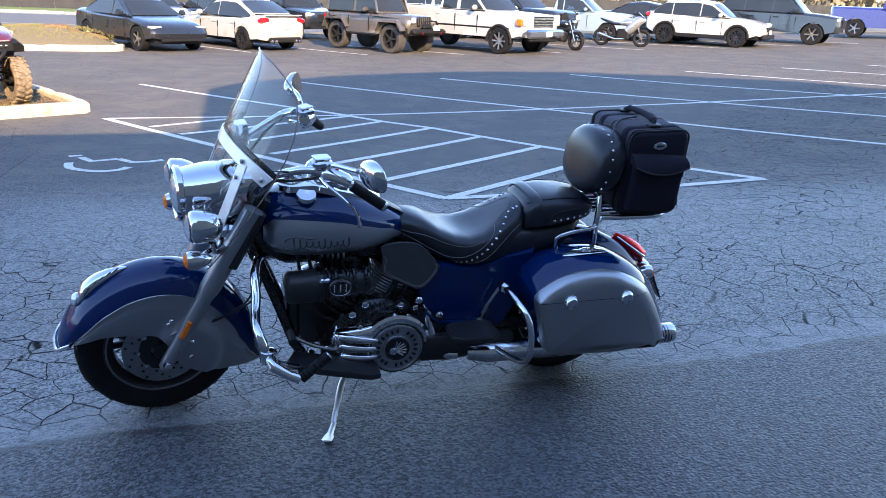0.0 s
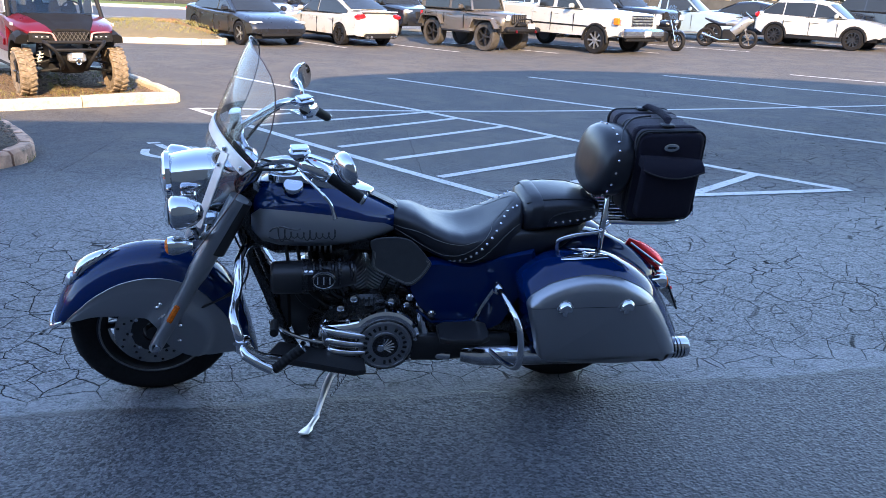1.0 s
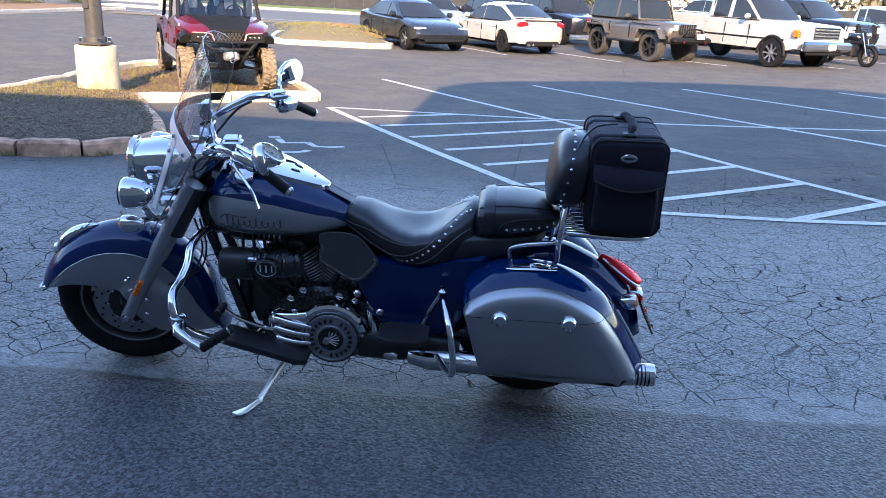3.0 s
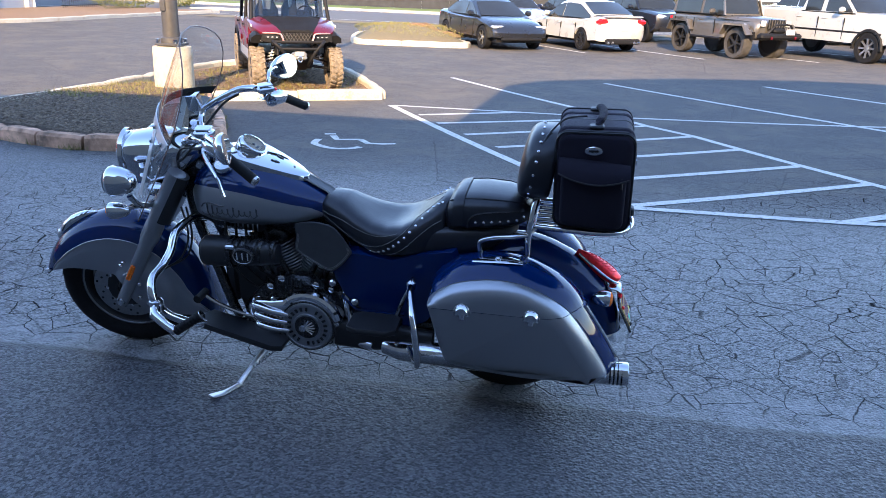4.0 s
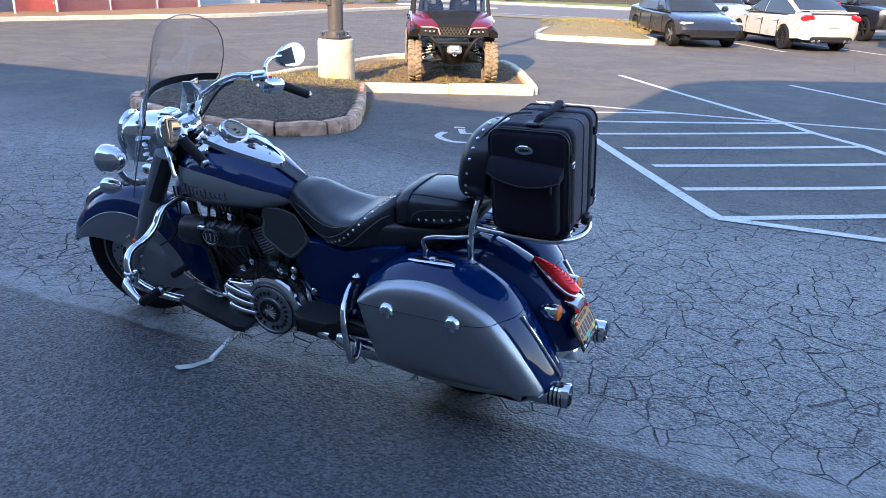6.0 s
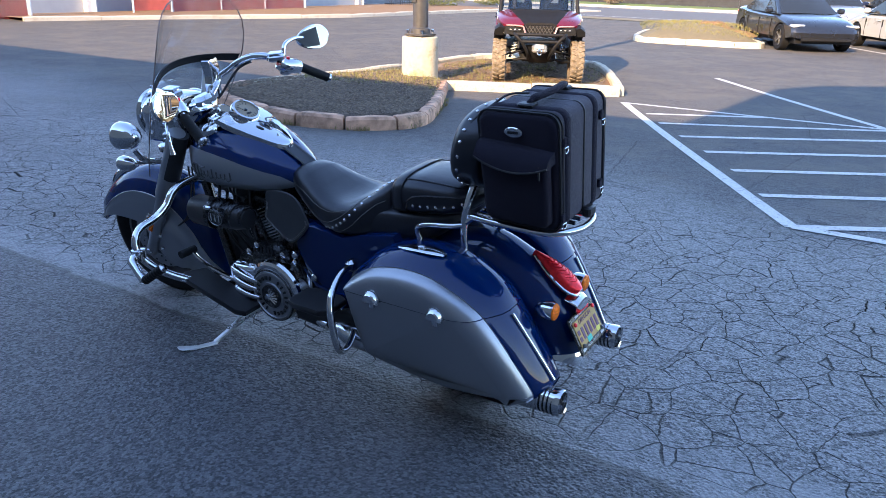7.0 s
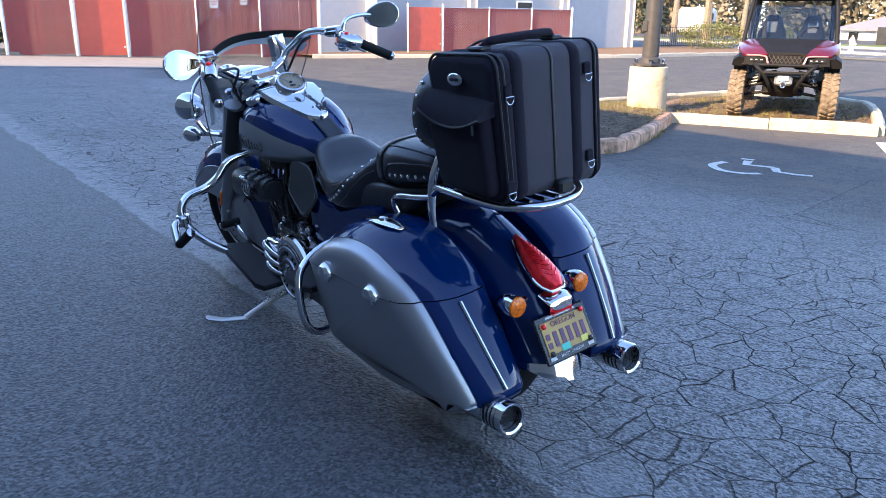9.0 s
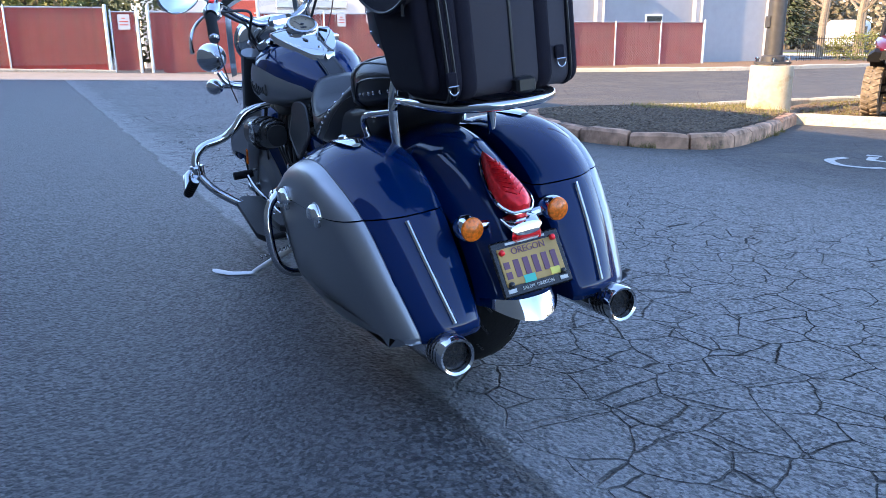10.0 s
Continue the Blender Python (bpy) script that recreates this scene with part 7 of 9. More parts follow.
def slat_fence(y0, y1, top, label, step=0.088):
    """Chain-link fence with red slats: posts, rails, wire net and slats."""
    base = thing("slat_fence", label, "fence", Matrix.Translation((FX, 0, 0)))
    k = max(1, round((y1 - y0) / 2.6))
    for i in range(k + 1):
        y = y0 + (y1 - y0) * i / k
        g = ground_z(FX, y)
        part("post", Mesh().lathe([(0.03, g - 0.1), (0.03, top + 0.04), (0.02, top + 0.06), (0.0, top + 0.07)], Matrix.Translation((0.03, y, 0)), 10), M["galv"], base)
    part("top_rail", Mesh().tube([(0.03, y0, top), (0.03, y1, top)], 0.021, 8), M["galv"], base)
    n = int((y1 - y0) / step)
    sl_data = {}
    for i in range(n):
        y = y0 + 0.05 + (y1 - y0 - 0.1) * (i + 0.5) / n
        g = round(ground_z(FX, y), 1)
        if g not in sl_data:
            sl_data[g] = Mesh().box((0, 0, (top + g) / 2 + 0.02), (0.008, step * 1.02, top - g - 0.08)).data("slat", M["redslat"], 0)
        ob = new("slat", sl_data[g])
        ob.parent = base
        ob.location = (random.uniform(-0.006, 0.006), y, random.uniform(-0.015, 0.015))
        ob.rotation_euler = (random.uniform(-0.008, 0.008), 0, random.uniform(-0.12, 0.12))
    net = Mesh()
    gz, d = ground_z(FX, (y0 + y1) / 2) + 0.04, 0.12
    h = top - gz
    y = y0 - h
    while y < y1:
        for s in (0, 1):
            a, b = (y, y + h) if not s else (y + h, y)
            p, q = Vector((0.012 + 0.004 * s, a, gz)), Vector((0.012 + 0.004 * s, b, top))
            lo, hi = (p, q) if p.y < q.y else (q, p)
            if hi.y <= y0 or lo.y >= y1:
                continue
            f0, f1 = max(0, (y0 - lo.y) / h), min(1, (y1 - lo.y) / h)
            net.tube([lo.lerp(hi, f0), lo.lerp(hi, f1)], 0.0045, 3)
        y += d
    tagged(part("wire_net", net, M["galv"], base), kind="stuff")
    return base


slat_fence(-14.0, -0.15, 1.98, "long red slatted chain-link fence")
slat_fence(0.02, 0.78, 1.86, "narrow red slatted gate with a notice")
slat_fence(1.16, 3.08, 1.86, "red slatted chain-link fence beside the gate")
slat_fence(4.68, 11.42, 1.84, "red slatted chain-link fence beside the grey building")
slat_fence(16.98, 24.0, 1.58, "red slatted chain-link enclosure by the grey wall")
for y, tp, rad in ((-0.12, 2.05, 0.05), (0.80, 2.0, 0.045), (1.14, 2.05, 0.05), (3.12, 2.6, 0.055), (4.64, 2.6, 0.055), (11.46, 2.1, 0.045), (15.28, 1.68, 0.04), (16.94, 1.68, 0.04), (24.03, 1.66, 0.04)):
    solid("gate_post", Mesh().lathe([(rad, -0.4), (rad, tp), (rad * 0.6, tp + 0.03), (0, tp + 0.035)], n=12), M["galv"], "pale galvanised gate post", "gate post", group="gate posts", m=Matrix.Translation((FX + 0.05, y, 0)))
for y0, y1, z1 in ((3.18, 4.58, 2.3), (15.33, 16.88, 1.62)):
    pn = thing("sheet_gate", "smooth red sheet gate between posts", "gate", Matrix.Translation((FX, 0, 0)))
    part("sheet", Mesh().box((0.0, (y0 + y1) / 2, (z1 - 0.15) / 2), (0.03, y1 - y0, z1 + 0.05), None, 0.006), M["redpanel"], pn)
    part("hinge", Mesh().box((0.03, y1 - 0.03, z1 * 0.8), (0.05, 0.08, 0.06), None, 0.01), M["galv"], pn)
    part("hinge", Mesh().box((0.03, y1 - 0.03, 0.15), (0.05, 0.08, 0.06), None, 0.01), M["galv"], pn)
for y, z, w, h in ((0.40, 1.55, 0.36, 0.46), (7.55, 1.62, 0.30, 0.42), (8.6, 1.70, 0.26, 0.34)):
    sg = thing("notice_sign", "small white notice fixed to the red fence", "sign", Matrix.Translation((FX + 0.05, y, z)))
    part("board", Mesh().box((0, 0, 0), (0.008, w, h)), M["white"], sg)
    for k in range(3):
        part("text_bar", Mesh().box((0.006, 0, h * (0.25 - 0.22 * k)), (0.004, w * (0.3 if k == 0 else 0.7), h * 0.07)), M["redpanel"], sg)

gb = thing("grey_building", "plain grey painted building with pilasters and downpipes", "building", Matrix.Translation((-27.2, 0, 0)))
part("wall", Mesh().box((-4.0, 20.55, 2.6), (8.0, 18.1, 6.2)), M["wallgrey"], gb, smooth=0)
part("fascia", Mesh().box((0.05, 20.55, 5.6), (0.2, 18.3, 0.3)), M["wallwhite"], gb)
for y in (14.55, 19.6, 25.0, 29.5):
    part("pilaster", Mesh().box((0.12, y, 2.5), (0.26, 0.42, 6.0), None, 0.02), M["wallwhite"] if y == 14.55 else M["wallgrey"], gb)
    part("downpipe", Mesh().tube([(0.30, y + 0.1, -0.2), (0.30, y + 0.1, 5.4)], 0.05, 10), M["wallwhite"], gb)
win = part("window", Mesh().box((0.03, 22.6, 1.55), (0.10, 0.95, 0.8), None, 0.01), M["wallwhite"], gb)
part("pane", Mesh().box((0.085, 22.6, 1.55), (0.02, 0.82, 0.66)), M["black"], win)
part("lamp_box", Mesh().box((0.14, 21.9, 2.75), (0.26, 0.34, 0.22), None, 0.02), M["dial"], gb)
wb_ = thing("white_building", "white painted shed behind the red fence", "building", Matrix.Translation((-31.0, 5.6, 0)))
part("wall", Mesh().box((-3, 0.2, 1.7), (6.0, 9.0, 3.8)), M["wallwhite"], wb_, smooth=0)
for k in range(6):
    part("roller_slat", Mesh().box((0.04, 2.4, 0.6 + 0.36 * k), (0.06, 3.0, 0.30), None, 0.02), M["galv"], wb_)

# iron fence, hedge
ifn = thing("iron_fence", "black iron picket fence beyond the grey building", "fence", Matrix.Translation((-25.6, 0, ground_z(-25, 32))))
for k in range(34):
    part("picket", Mesh().box((0, 29.9 + 0.15 * k, 0.62), (0.02, 0.02, 1.24)), M["iron"], ifn)
for z in (0.2, 1.1):
    part("rail", Mesh().box((0, 32.4, z), (0.035, 5.2, 0.035)), M["iron"], ifn)


def leaf_cloud(c, size, count, leaf, seed, squash=1.0):
    """Many small leaves in an uneven cloud."""
    rnd = random.Random(seed)
    me = Mesh()
    for _ in range(count):
        u = Vector((rnd.gauss(0, 1), rnd.gauss(0, 1), rnd.gauss(0, 1))).normalized() * rnd.uniform(0.55, 1.0) ** 0.6
        w = 1 + 0.25 * noise.noise(u * 2.3 + Vector((seed, 0, 0)))
        p = Vector(c) + Vector((u.x * size[0], u.y * size[1], u.z * size[2])) * w
        a = Vector((rnd.uniform(-1, 1), rnd.uniform(-1, 1), rnd.uniform(-0.6, 0.6))).normalized() * leaf * rnd.uniform(0.6, 1.3)
        b = a.cross(Vector((rnd.uniform(-1, 1), rnd.uniform(-1, 1), rnd.uniform(-1, 1)))).normalized() * leaf * 0.55
        me.add([p - a, p - b, p + a, p + b], [(0, 1, 2, 3)])
    return me


for i, (x, y, sx, sy, sz, mt) in enumerate(((-24.2, 32.6, 0.8, 2.6, 0.95, "leaf"), (-21.2, 48.0, 0.7, 0.9, 0.75, "bark"), (-24.5, 38.0, 0.9, 1.6, 0.8, "leaf"))):
    h = thing("shrub", "yellow-green clipped shrub in the mulch bed" if mt == "leaf" else "bare reddish shrub in the verge", "shrub", on_ground(x, y))
    part("foliage", leaf_cloud((0, 0, sz * 0.75), (sx, sy, sz * 0.75), 2600, 0.05, 11 + i), M[mt], h, smooth=0)
    for k in range(7):
        part("stem", Mesh().tube([(0, (k - 3) * sy * 0.2, -0.05), (0.1 * (-1) ** k, (k - 3) * sy * 0.26, sz * 0.9)], [0.02, 0.008], 5), M["bark"], h)

# road, verge and screened fence to the north
strip("road", [(-90, 37.5), (-30, 37.5), (30, 37.5), (120, 37.5)], 11.0, M["road"], "pale grey street beyond the car park", "road", up=0.012, step=3)
strip("road_line", [(-90, 32.8), (120, 32.8)], 0.12, M["paint"], "white edge line along the street", "road line", up=0.02, step=3)
strip("road_line", [(-90, 42.2), (120, 42.2)], 0.12, M["paint"], "white edge line along the street", "road line", up=0.02, step=3)
strip("grass_verge", [(-90, 47.2), (120, 47.2)], 7.6, M["grass"], "strip of green grass before the screened fence", "grass", up=0.03, step=3)
strip("dry_verge", [(-19, 31.0), (60, 31.0)], 1.6, M["drygrass"], "thin dry verge at the edge of the street", "verge", up=0.02, step=2)
kerb_r = thing("kerb", "kerb along the far side of the street", "kerb", kind="structure")
kerb_run(kerb_r, [(-40, 43.1), (-10, 43.1), (20, 43.1), (60, 43.1)], M["concrete"], piece=5)
sf = thing("screened_fence", "long fence covered in black windscreen fabric", "fence", Matrix.Translation((0, 51.5, 0)))
for k in range(56):
    x = -26 + 2.0 * k
    z = ground_z(x, 51.5)
    part("post", Mesh().lathe([(0.03, z - 0.1), (0.03, z + 1.22)], Matrix.Translation((x, 0.05, 0)), 6), M["galv"], sf)
    part("fabric_panel", Mesh().sheet([[(x + 2.0 * f / 6, -0.02 + 0.03 * math.sin(f * 2.1 + k), zz) for f in range(7)] for zz in (z + 0.03, z + 0.6, z + 1.15)]), M["fabric"], sf)
part("banner_bar", Mesh().box((-15.6, -0.06, ground_z(-15, 51) + 0.75), (3.4, 0.01, 0.3)), M["galv"], sf)
ct = thing("shipping_container", "blue ribbed shipping container behind the fence", "container", Matrix.Translation((-22.3, 58.2, -1.2)))
part("body", Mesh().box((0, 0, 1.55), (12.0, 2.4, 2.5), None, 0.03), M["containerblue"], ct)
for k in range(40):
    part("rib", Mesh().box((-5.8 + 0.3 * k, -1.22, 1.5), (0.12, 0.06, 2.3)), M["containerblue"], ct)
hs = thing("house", "low white house with a grey shingle hip roof beyond a lawn", "house", Matrix.Translation((-41.8, 89.0, -1.95)))
part("wall", Mesh().box((0, 0, 1.2), (12.4, 8, 2.4)), M["wallwhite"], hs, smooth=0)
hip = Mesh()
hip.add([(-6.9, -4.6, 2.36), (6.9, -4.6, 2.36), (6.9, 4.6, 2.36), (-6.9, 4.6, 2.36), (-3.4, 0, 3.75), (3.4, 0, 3.75), (-6.9, -4.6, 2.22), (6.9, -4.6, 2.22), (6.9, 4.6, 2.22), (-6.9, 4.6, 2.22)],
        [(0, 1, 5, 4), (2, 3, 4, 5), (1, 2, 5), (3, 0, 4), (0, 6, 7, 1), (1, 7, 8, 2), (2, 8, 9, 3), (3, 9, 6, 0)])
part("roof", hip, M["roofgrey"], hs, smooth=0)
for x in (-4.4, 0.0, 3.4):
    wd = part("window", Mesh().box((x, -4.03, 1.65), (1.3, 0.1, 1.0), None, 0.02), M["wallwhite"], hs)
    part("pane", Mesh().box((x, -4.09, 1.65), (1.1, 0.02, 0.8)), M["black"], wd)
rv = thing("camper_trailer", "white camper trailer parked beyond the iron fence", "trailer", on_ground(-44.5, 56.5, 118) @ Matrix.Scale(0.92, 4))
part("body", Mesh().box((0, 0, 1.6), (6.5, 2.4, 2.2), None, 0.25), M["wallwhite"], rv)
part("stripe", Mesh().box((0, -1.21, 1.35), (6.0, 0.02, 0.25)), M["polegrey"], rv)
part("window", Mesh().box((0.8, -1.21, 1.9), (1.2, 0.03, 0.6)), M["black"], rv)
for x in (-0.6, 0.5):
    part("wheel", Mesh().lathe([(0.33, -0.1), (0.33, 0.1)], Matrix.Translation((x, -1.1, 0.33)) @ TURNY, 16), M["rubber"], rv)


pad = thing("pavement", "short pale concrete pavement round the hydrant", "pavement", kind="structure")
for k in range(4):
    part("slab", Mesh().box((0, 0, 0.02), (1.48, 1.7, 0.12), on_ground(-22.2 + 1.5 * k, 37.4 - 0.4 * k, -15), 0.02), M["concrete"], pad)
hyd = thing("fire_hydrant", "cream painted fire hydrant on the pavement", "fire hydrant", on_ground(-19.25, 36.55, -60, 0.08))
part("barrel", Mesh().lathe([(0.17, 0.0), (0.17, 0.05), (0.115, 0.06), (0.110, 0.44), (0.15, 0.45), (0.15, 0.50), (0.11, 0.51)], n=20), M["hydrant"], hyd)
part("bonnet", Mesh().lathe([(0.135, 0.505), (0.13, 0.56), (0.10, 0.64), (0.05, 0.69), (0.028, 0.70), (0.028, 0.76), (0.0, 0.765)], n=18), M["hydrant"], hyd)
for a in (0, 90, 180):
    m = Matrix.Translation((0, 0, 0.36)) @ Matrix.Rotation(radians(a), 4, "Z") @ Matrix.Rotation(radians(90), 4, "Y")
    part("nozzle_cap", Mesh().lathe([(0.06, 0.08), (0.06, 0.14), (0.072, 0.145), (0.072, 0.19), (0.03, 0.20), (0.0, 0.21)], m, 12), M["hydrant"], hyd)


def bare_tree(x, y, h, seed, label):
    rnd = random.Random(seed)
    t = thing("tree", label, "tree", on_ground(x, y))
    tr, br = Mesh(), Mesh()
    tr.tube(spline([(0, 0, -0.2), (0.05 * h * rnd.uniform(-1, 1) * 0.3, 0, h * 0.3), (0.02 * h, 0.03 * h, h * 0.62), (0.0, 0.0, h * 0.9)], 4), [0.030 * h * (1 - i / 14) for i in range(13)], 8)
    part("trunk", tr, M["bark"], t)
    def grow(p, d, ln, r, lev):
        q = p + d * ln * 0.5 + Vector((rnd.uniform(-1, 1), rnd.uniform(-1, 1), 0.3)) * ln * 0.06
        e = p + d * ln
        br.tube([p, q, e], [r, r * 0.8, r * 0.5], 5 if lev < 2 else 3)
        if lev < 3:
            for _ in range(4 if lev < 2 else 3):
                f = rnd.uniform(0.4, 1.0)
                nd_ = (d + Vector((rnd.uniform(-1, 1), rnd.uniform(-1, 1), rnd.uniform(-0.2, 0.9))) * 0.75).normalized()
                grow(p.lerp(e, f), nd_, ln * rnd.uniform(0.5, 0.7), r * 0.5, lev + 1)
    for k in range(9):
        z = h * rnd.uniform(0.28, 0.85)
        a = rnd.uniform(0, 6.28)
        grow(Vector((0.02 * h * z / h, 0, z)), Vector((math.cos(a), math.sin(a), rnd.uniform(0.4, 1.0))).normalized(), h * rnd.uniform(0.2, 0.34), 0.010 * h, 0)
    part("crown", br, M["bark"], t)
    return t


for i, (x, y, h) in enumerate(((-33, 40, 8), (-36, 47, 9), (-31.5, 45, 7), (-42, 55, 10), (-27, 72, 9), (-20, 76, 10), (-50, 60, 11), (-46, 48, 9))):
    bare_tree(x, y, h, 40 + i, "bare brown winter tree with fine branching twigs")


def conifer(x, y, h, seed):
    rnd = random.Random(seed)
    t = thing("tree", "dark green conifer with drooping boughs", "tree", on_ground(x, y))
    part("trunk", Mesh().tube([(0, 0, -0.2), (0, 0, h)], [0.025 * h, 0.004 * h], 8), M["bark"], t)
    me = Mesh()
    for _ in range(2600):
        f = rnd.uniform(0.08, 1.0)
        a, r = rnd.uniform(0, 6.28), (1 - f) * h * 0.24 * rnd.uniform(0.3, 1.0) + 0.1
        p = Vector((r * math.cos(a), r * math.sin(a), f * h - r * 0.25))
        d = Vector((math.cos(a), math.sin(a), -0.35)) * h * 0.022 * rnd.uniform(0.6, 1.4)
        s = Vector((-math.sin(a), math.cos(a), rnd.uniform(-0.3, 0.3))) * h * 0.010
        me.add([p - d, p - s, p + d, p + s], [(0, 1, 2, 3)])
    part("crown", me, M["darkleaf"], t, smooth=0)


for i, (x, y, h) in enumerate(((-60, 66, 16), (-66, 72, 19), (-52, 78, 17), (-30, 95, 18), (-20, 100, 20), (-8, 98, 17), (6, 100, 19), (-42, 92, 18), (-34.5, -4.0, 6.5), (-35.0, -7.5, 7.0), (-34.5, -0.5, 6.0))):
    conifer(x, y, h, 80 + i)
for i, (x, y) in enumerate(((-28.5, -8.5), (-28.5, -5.0), (-28.5, -1.8), (-28.3, 1.0))):
    h = thing("hedge", "dense green hedge behind the red fence", "hedge", on_ground(x, y))
    part("foliage", leaf_cloud((0, 0, 1.5), (1.2, 1.9, 1.35), 3000, 0.09, 60 + i), M["darkleaf"] if i % 2 else M["leaf"], h, smooth=0)
    part("stem", Mesh().tube([(0, 0, -0.1), (0, 0, 1.8)], [0.08, 0.03], 6), M["bark"], h)


# wooded skyline far beyond the street
M["farwood"] = litter_material("winter_wood", [(0.20, 0.165, 0.115), (0.17, 0.155, 0.09), (0.24, 0.195, 0.14), (0.14, 0.135, 0.075)])
rnd_f, fw = random.Random(77), Mesh()
for k in range(230):
    x = -150 + 300 * rnd_f.random()
    y = 118 + 30 * rnd_f.random() + abs(x) * 0.05
    hh, ww = rnd_f.uniform(8, 17), rnd_f.uniform(2.5, 5)
    for _ in range(300):
        u = Vector((rnd_f.gauss(0, 0.45), rnd_f.gauss(0, 0.45), rnd_f.uniform(0.0, 1.0)))
        p = Vector((x + u.x * ww, y + u.y * ww, ground_z(x, y) + u.z * hh))
        a = Vector((rnd_f.uniform(-1, 1), rnd_f.uniform(-1, 1), rnd_f.uniform(-1, 1))).normalized() * rnd_f.uniform(0.22, 0.5)
        b = a.cross(Vector((rnd_f.uniform(-1, 1), rnd_f.uniform(-1, 1), rnd_f.uniform(-1, 1)))).normalized() * 0.6
        fw.add([p - a, p - b, p + a, p + b], [(0, 1, 2, 3)])
for k in range(150):
    y = -40 + 190 * rnd_f.random()
    x = -105 - 30 * rnd_f.random()
    hh, ww = rnd_f.uniform(8, 17), rnd_f.uniform(2.5, 5)
    for _ in range(300):
        u = Vector((rnd_f.gauss(0, 0.45), rnd_f.gauss(0, 0.45), rnd_f.uniform(0.0, 1.0)))
        p = Vector((x + u.x * ww, y + u.y * ww, ground_z(x, y) + u.z * hh))
        a = Vector((rnd_f.uniform(-1, 1), rnd_f.uniform(-1, 1), rnd_f.uniform(-1, 1))).normalized() * rnd_f.uniform(0.22, 0.5)
        b = a.cross(Vector((rnd_f.uniform(-1, 1), rnd_f.uniform(-1, 1), rnd_f.uniform(-1, 1)))).normalized() * 0.6
        fw.add([p - a, p - b, p + a, p + b], [(0, 1, 2, 3)])
solid("far_woods", fw, M["farwood"], "brown and green winter woods on the skyline", "woods", kind="stuff", smooth=0)


# ---------------------------------------------------------------- parked vehicles
def paint(name, c, metal=0.3, rough=0.3):
    return material(name, c, rough, metal, vary=0.04, scale=4, coat=0.8, rvary=0.04)


M["c_grey"] = paint("dark_grey_car_paint", (0.014, 0.016, 0.022), 0.1)
M["c_white"] = paint("white_car_paint", (0.43, 0.425, 0.40), 0.0)
M["c_taupe"] = paint("taupe_car_paint", (0.095, 0.086, 0.076), 0.25)
M["c_black"] = paint("black_car_paint", (0.012, 0.014, 0.02), 0.2)
M["c_navy"] = paint("navy_car_paint", (0.012, 0.018, 0.05), 0.3)
M["c_silver"] = paint("silver_car_paint", (0.38, 0.39, 0.41), 0.6)
M["c_ltblue"] = paint("faded_light_blue_paint", (0.24, 0.33, 0.40), 0.1, 0.45)
M["c_purple"] = paint("purple_blue_car_paint", (0.020, 0.014, 0.15), 0.1)
M["c_red"] = paint("red_metallic_paint", (0.15, 0.005, 0.014), 0.35)
M["tint"] = material("tinted_car_glass", (0.020, 0.024, 0.028), 0.06, 0.0, spec=0.35, vary=0.2, scale=1.5)
M["trimblack"] = material("black_plastic_trim", (0.010, 0.010, 0.011), 0.6, spec=0.25, vary=0.2, scale=30)
M["alloy"] = material("alloy_wheel", (0.50, 0.51, 0.53), 0.3, 0.9, vary=0.1, scale=20)
M["bronze"] = material("bronze_wheel", (0.30, 0.25, 0.20), 0.35, 0.8)
M["blackalloy"] = material("black_alloy_wheel", (0.03, 0.03, 0.033), 0.4, 0.5)
M["mud"] = material("muddy_tyre", (0.19, 0.150, 0.105), 0.95, vary=0.6, scale=14, bump=0.5, bscale=40)
M["dust"] = material("dusty_tyre", (0.050, 0.046, 0.042), 0.95, vary=0.35, scale=9, bump=0.5, bscale=30)
M["softtop"] = material("taupe_soft_top", (0.085, 0.078, 0.072), 0.8, vary=0.15, scale=12)
M["headlamp"] = material("headlamp_glass", (0.72, 0.74, 0.76), 0.08, 0.5, vary=0.2, scale=15)


def side_shape(deck, wheels, r, low, arch=1.14):
    """Outline of a car's side: along the top from front to rear, back along the sill with wheel arches."""
    o = list(deck)
    for wx in sorted(wheels):
        a = math.acos(max(-1, min(1, 0.0)))
        rr = r * arch
        s = max(0.0, (low - r) / rr)
        a0 = math.asin(max(-1, min(1, s)))
        for k in range(11):
            t = math.pi - a0 - (math.pi - 2 * a0) * k / 10
            o.append((wx + rr * math.cos(t), r + rr * math.sin(t)))
    return o


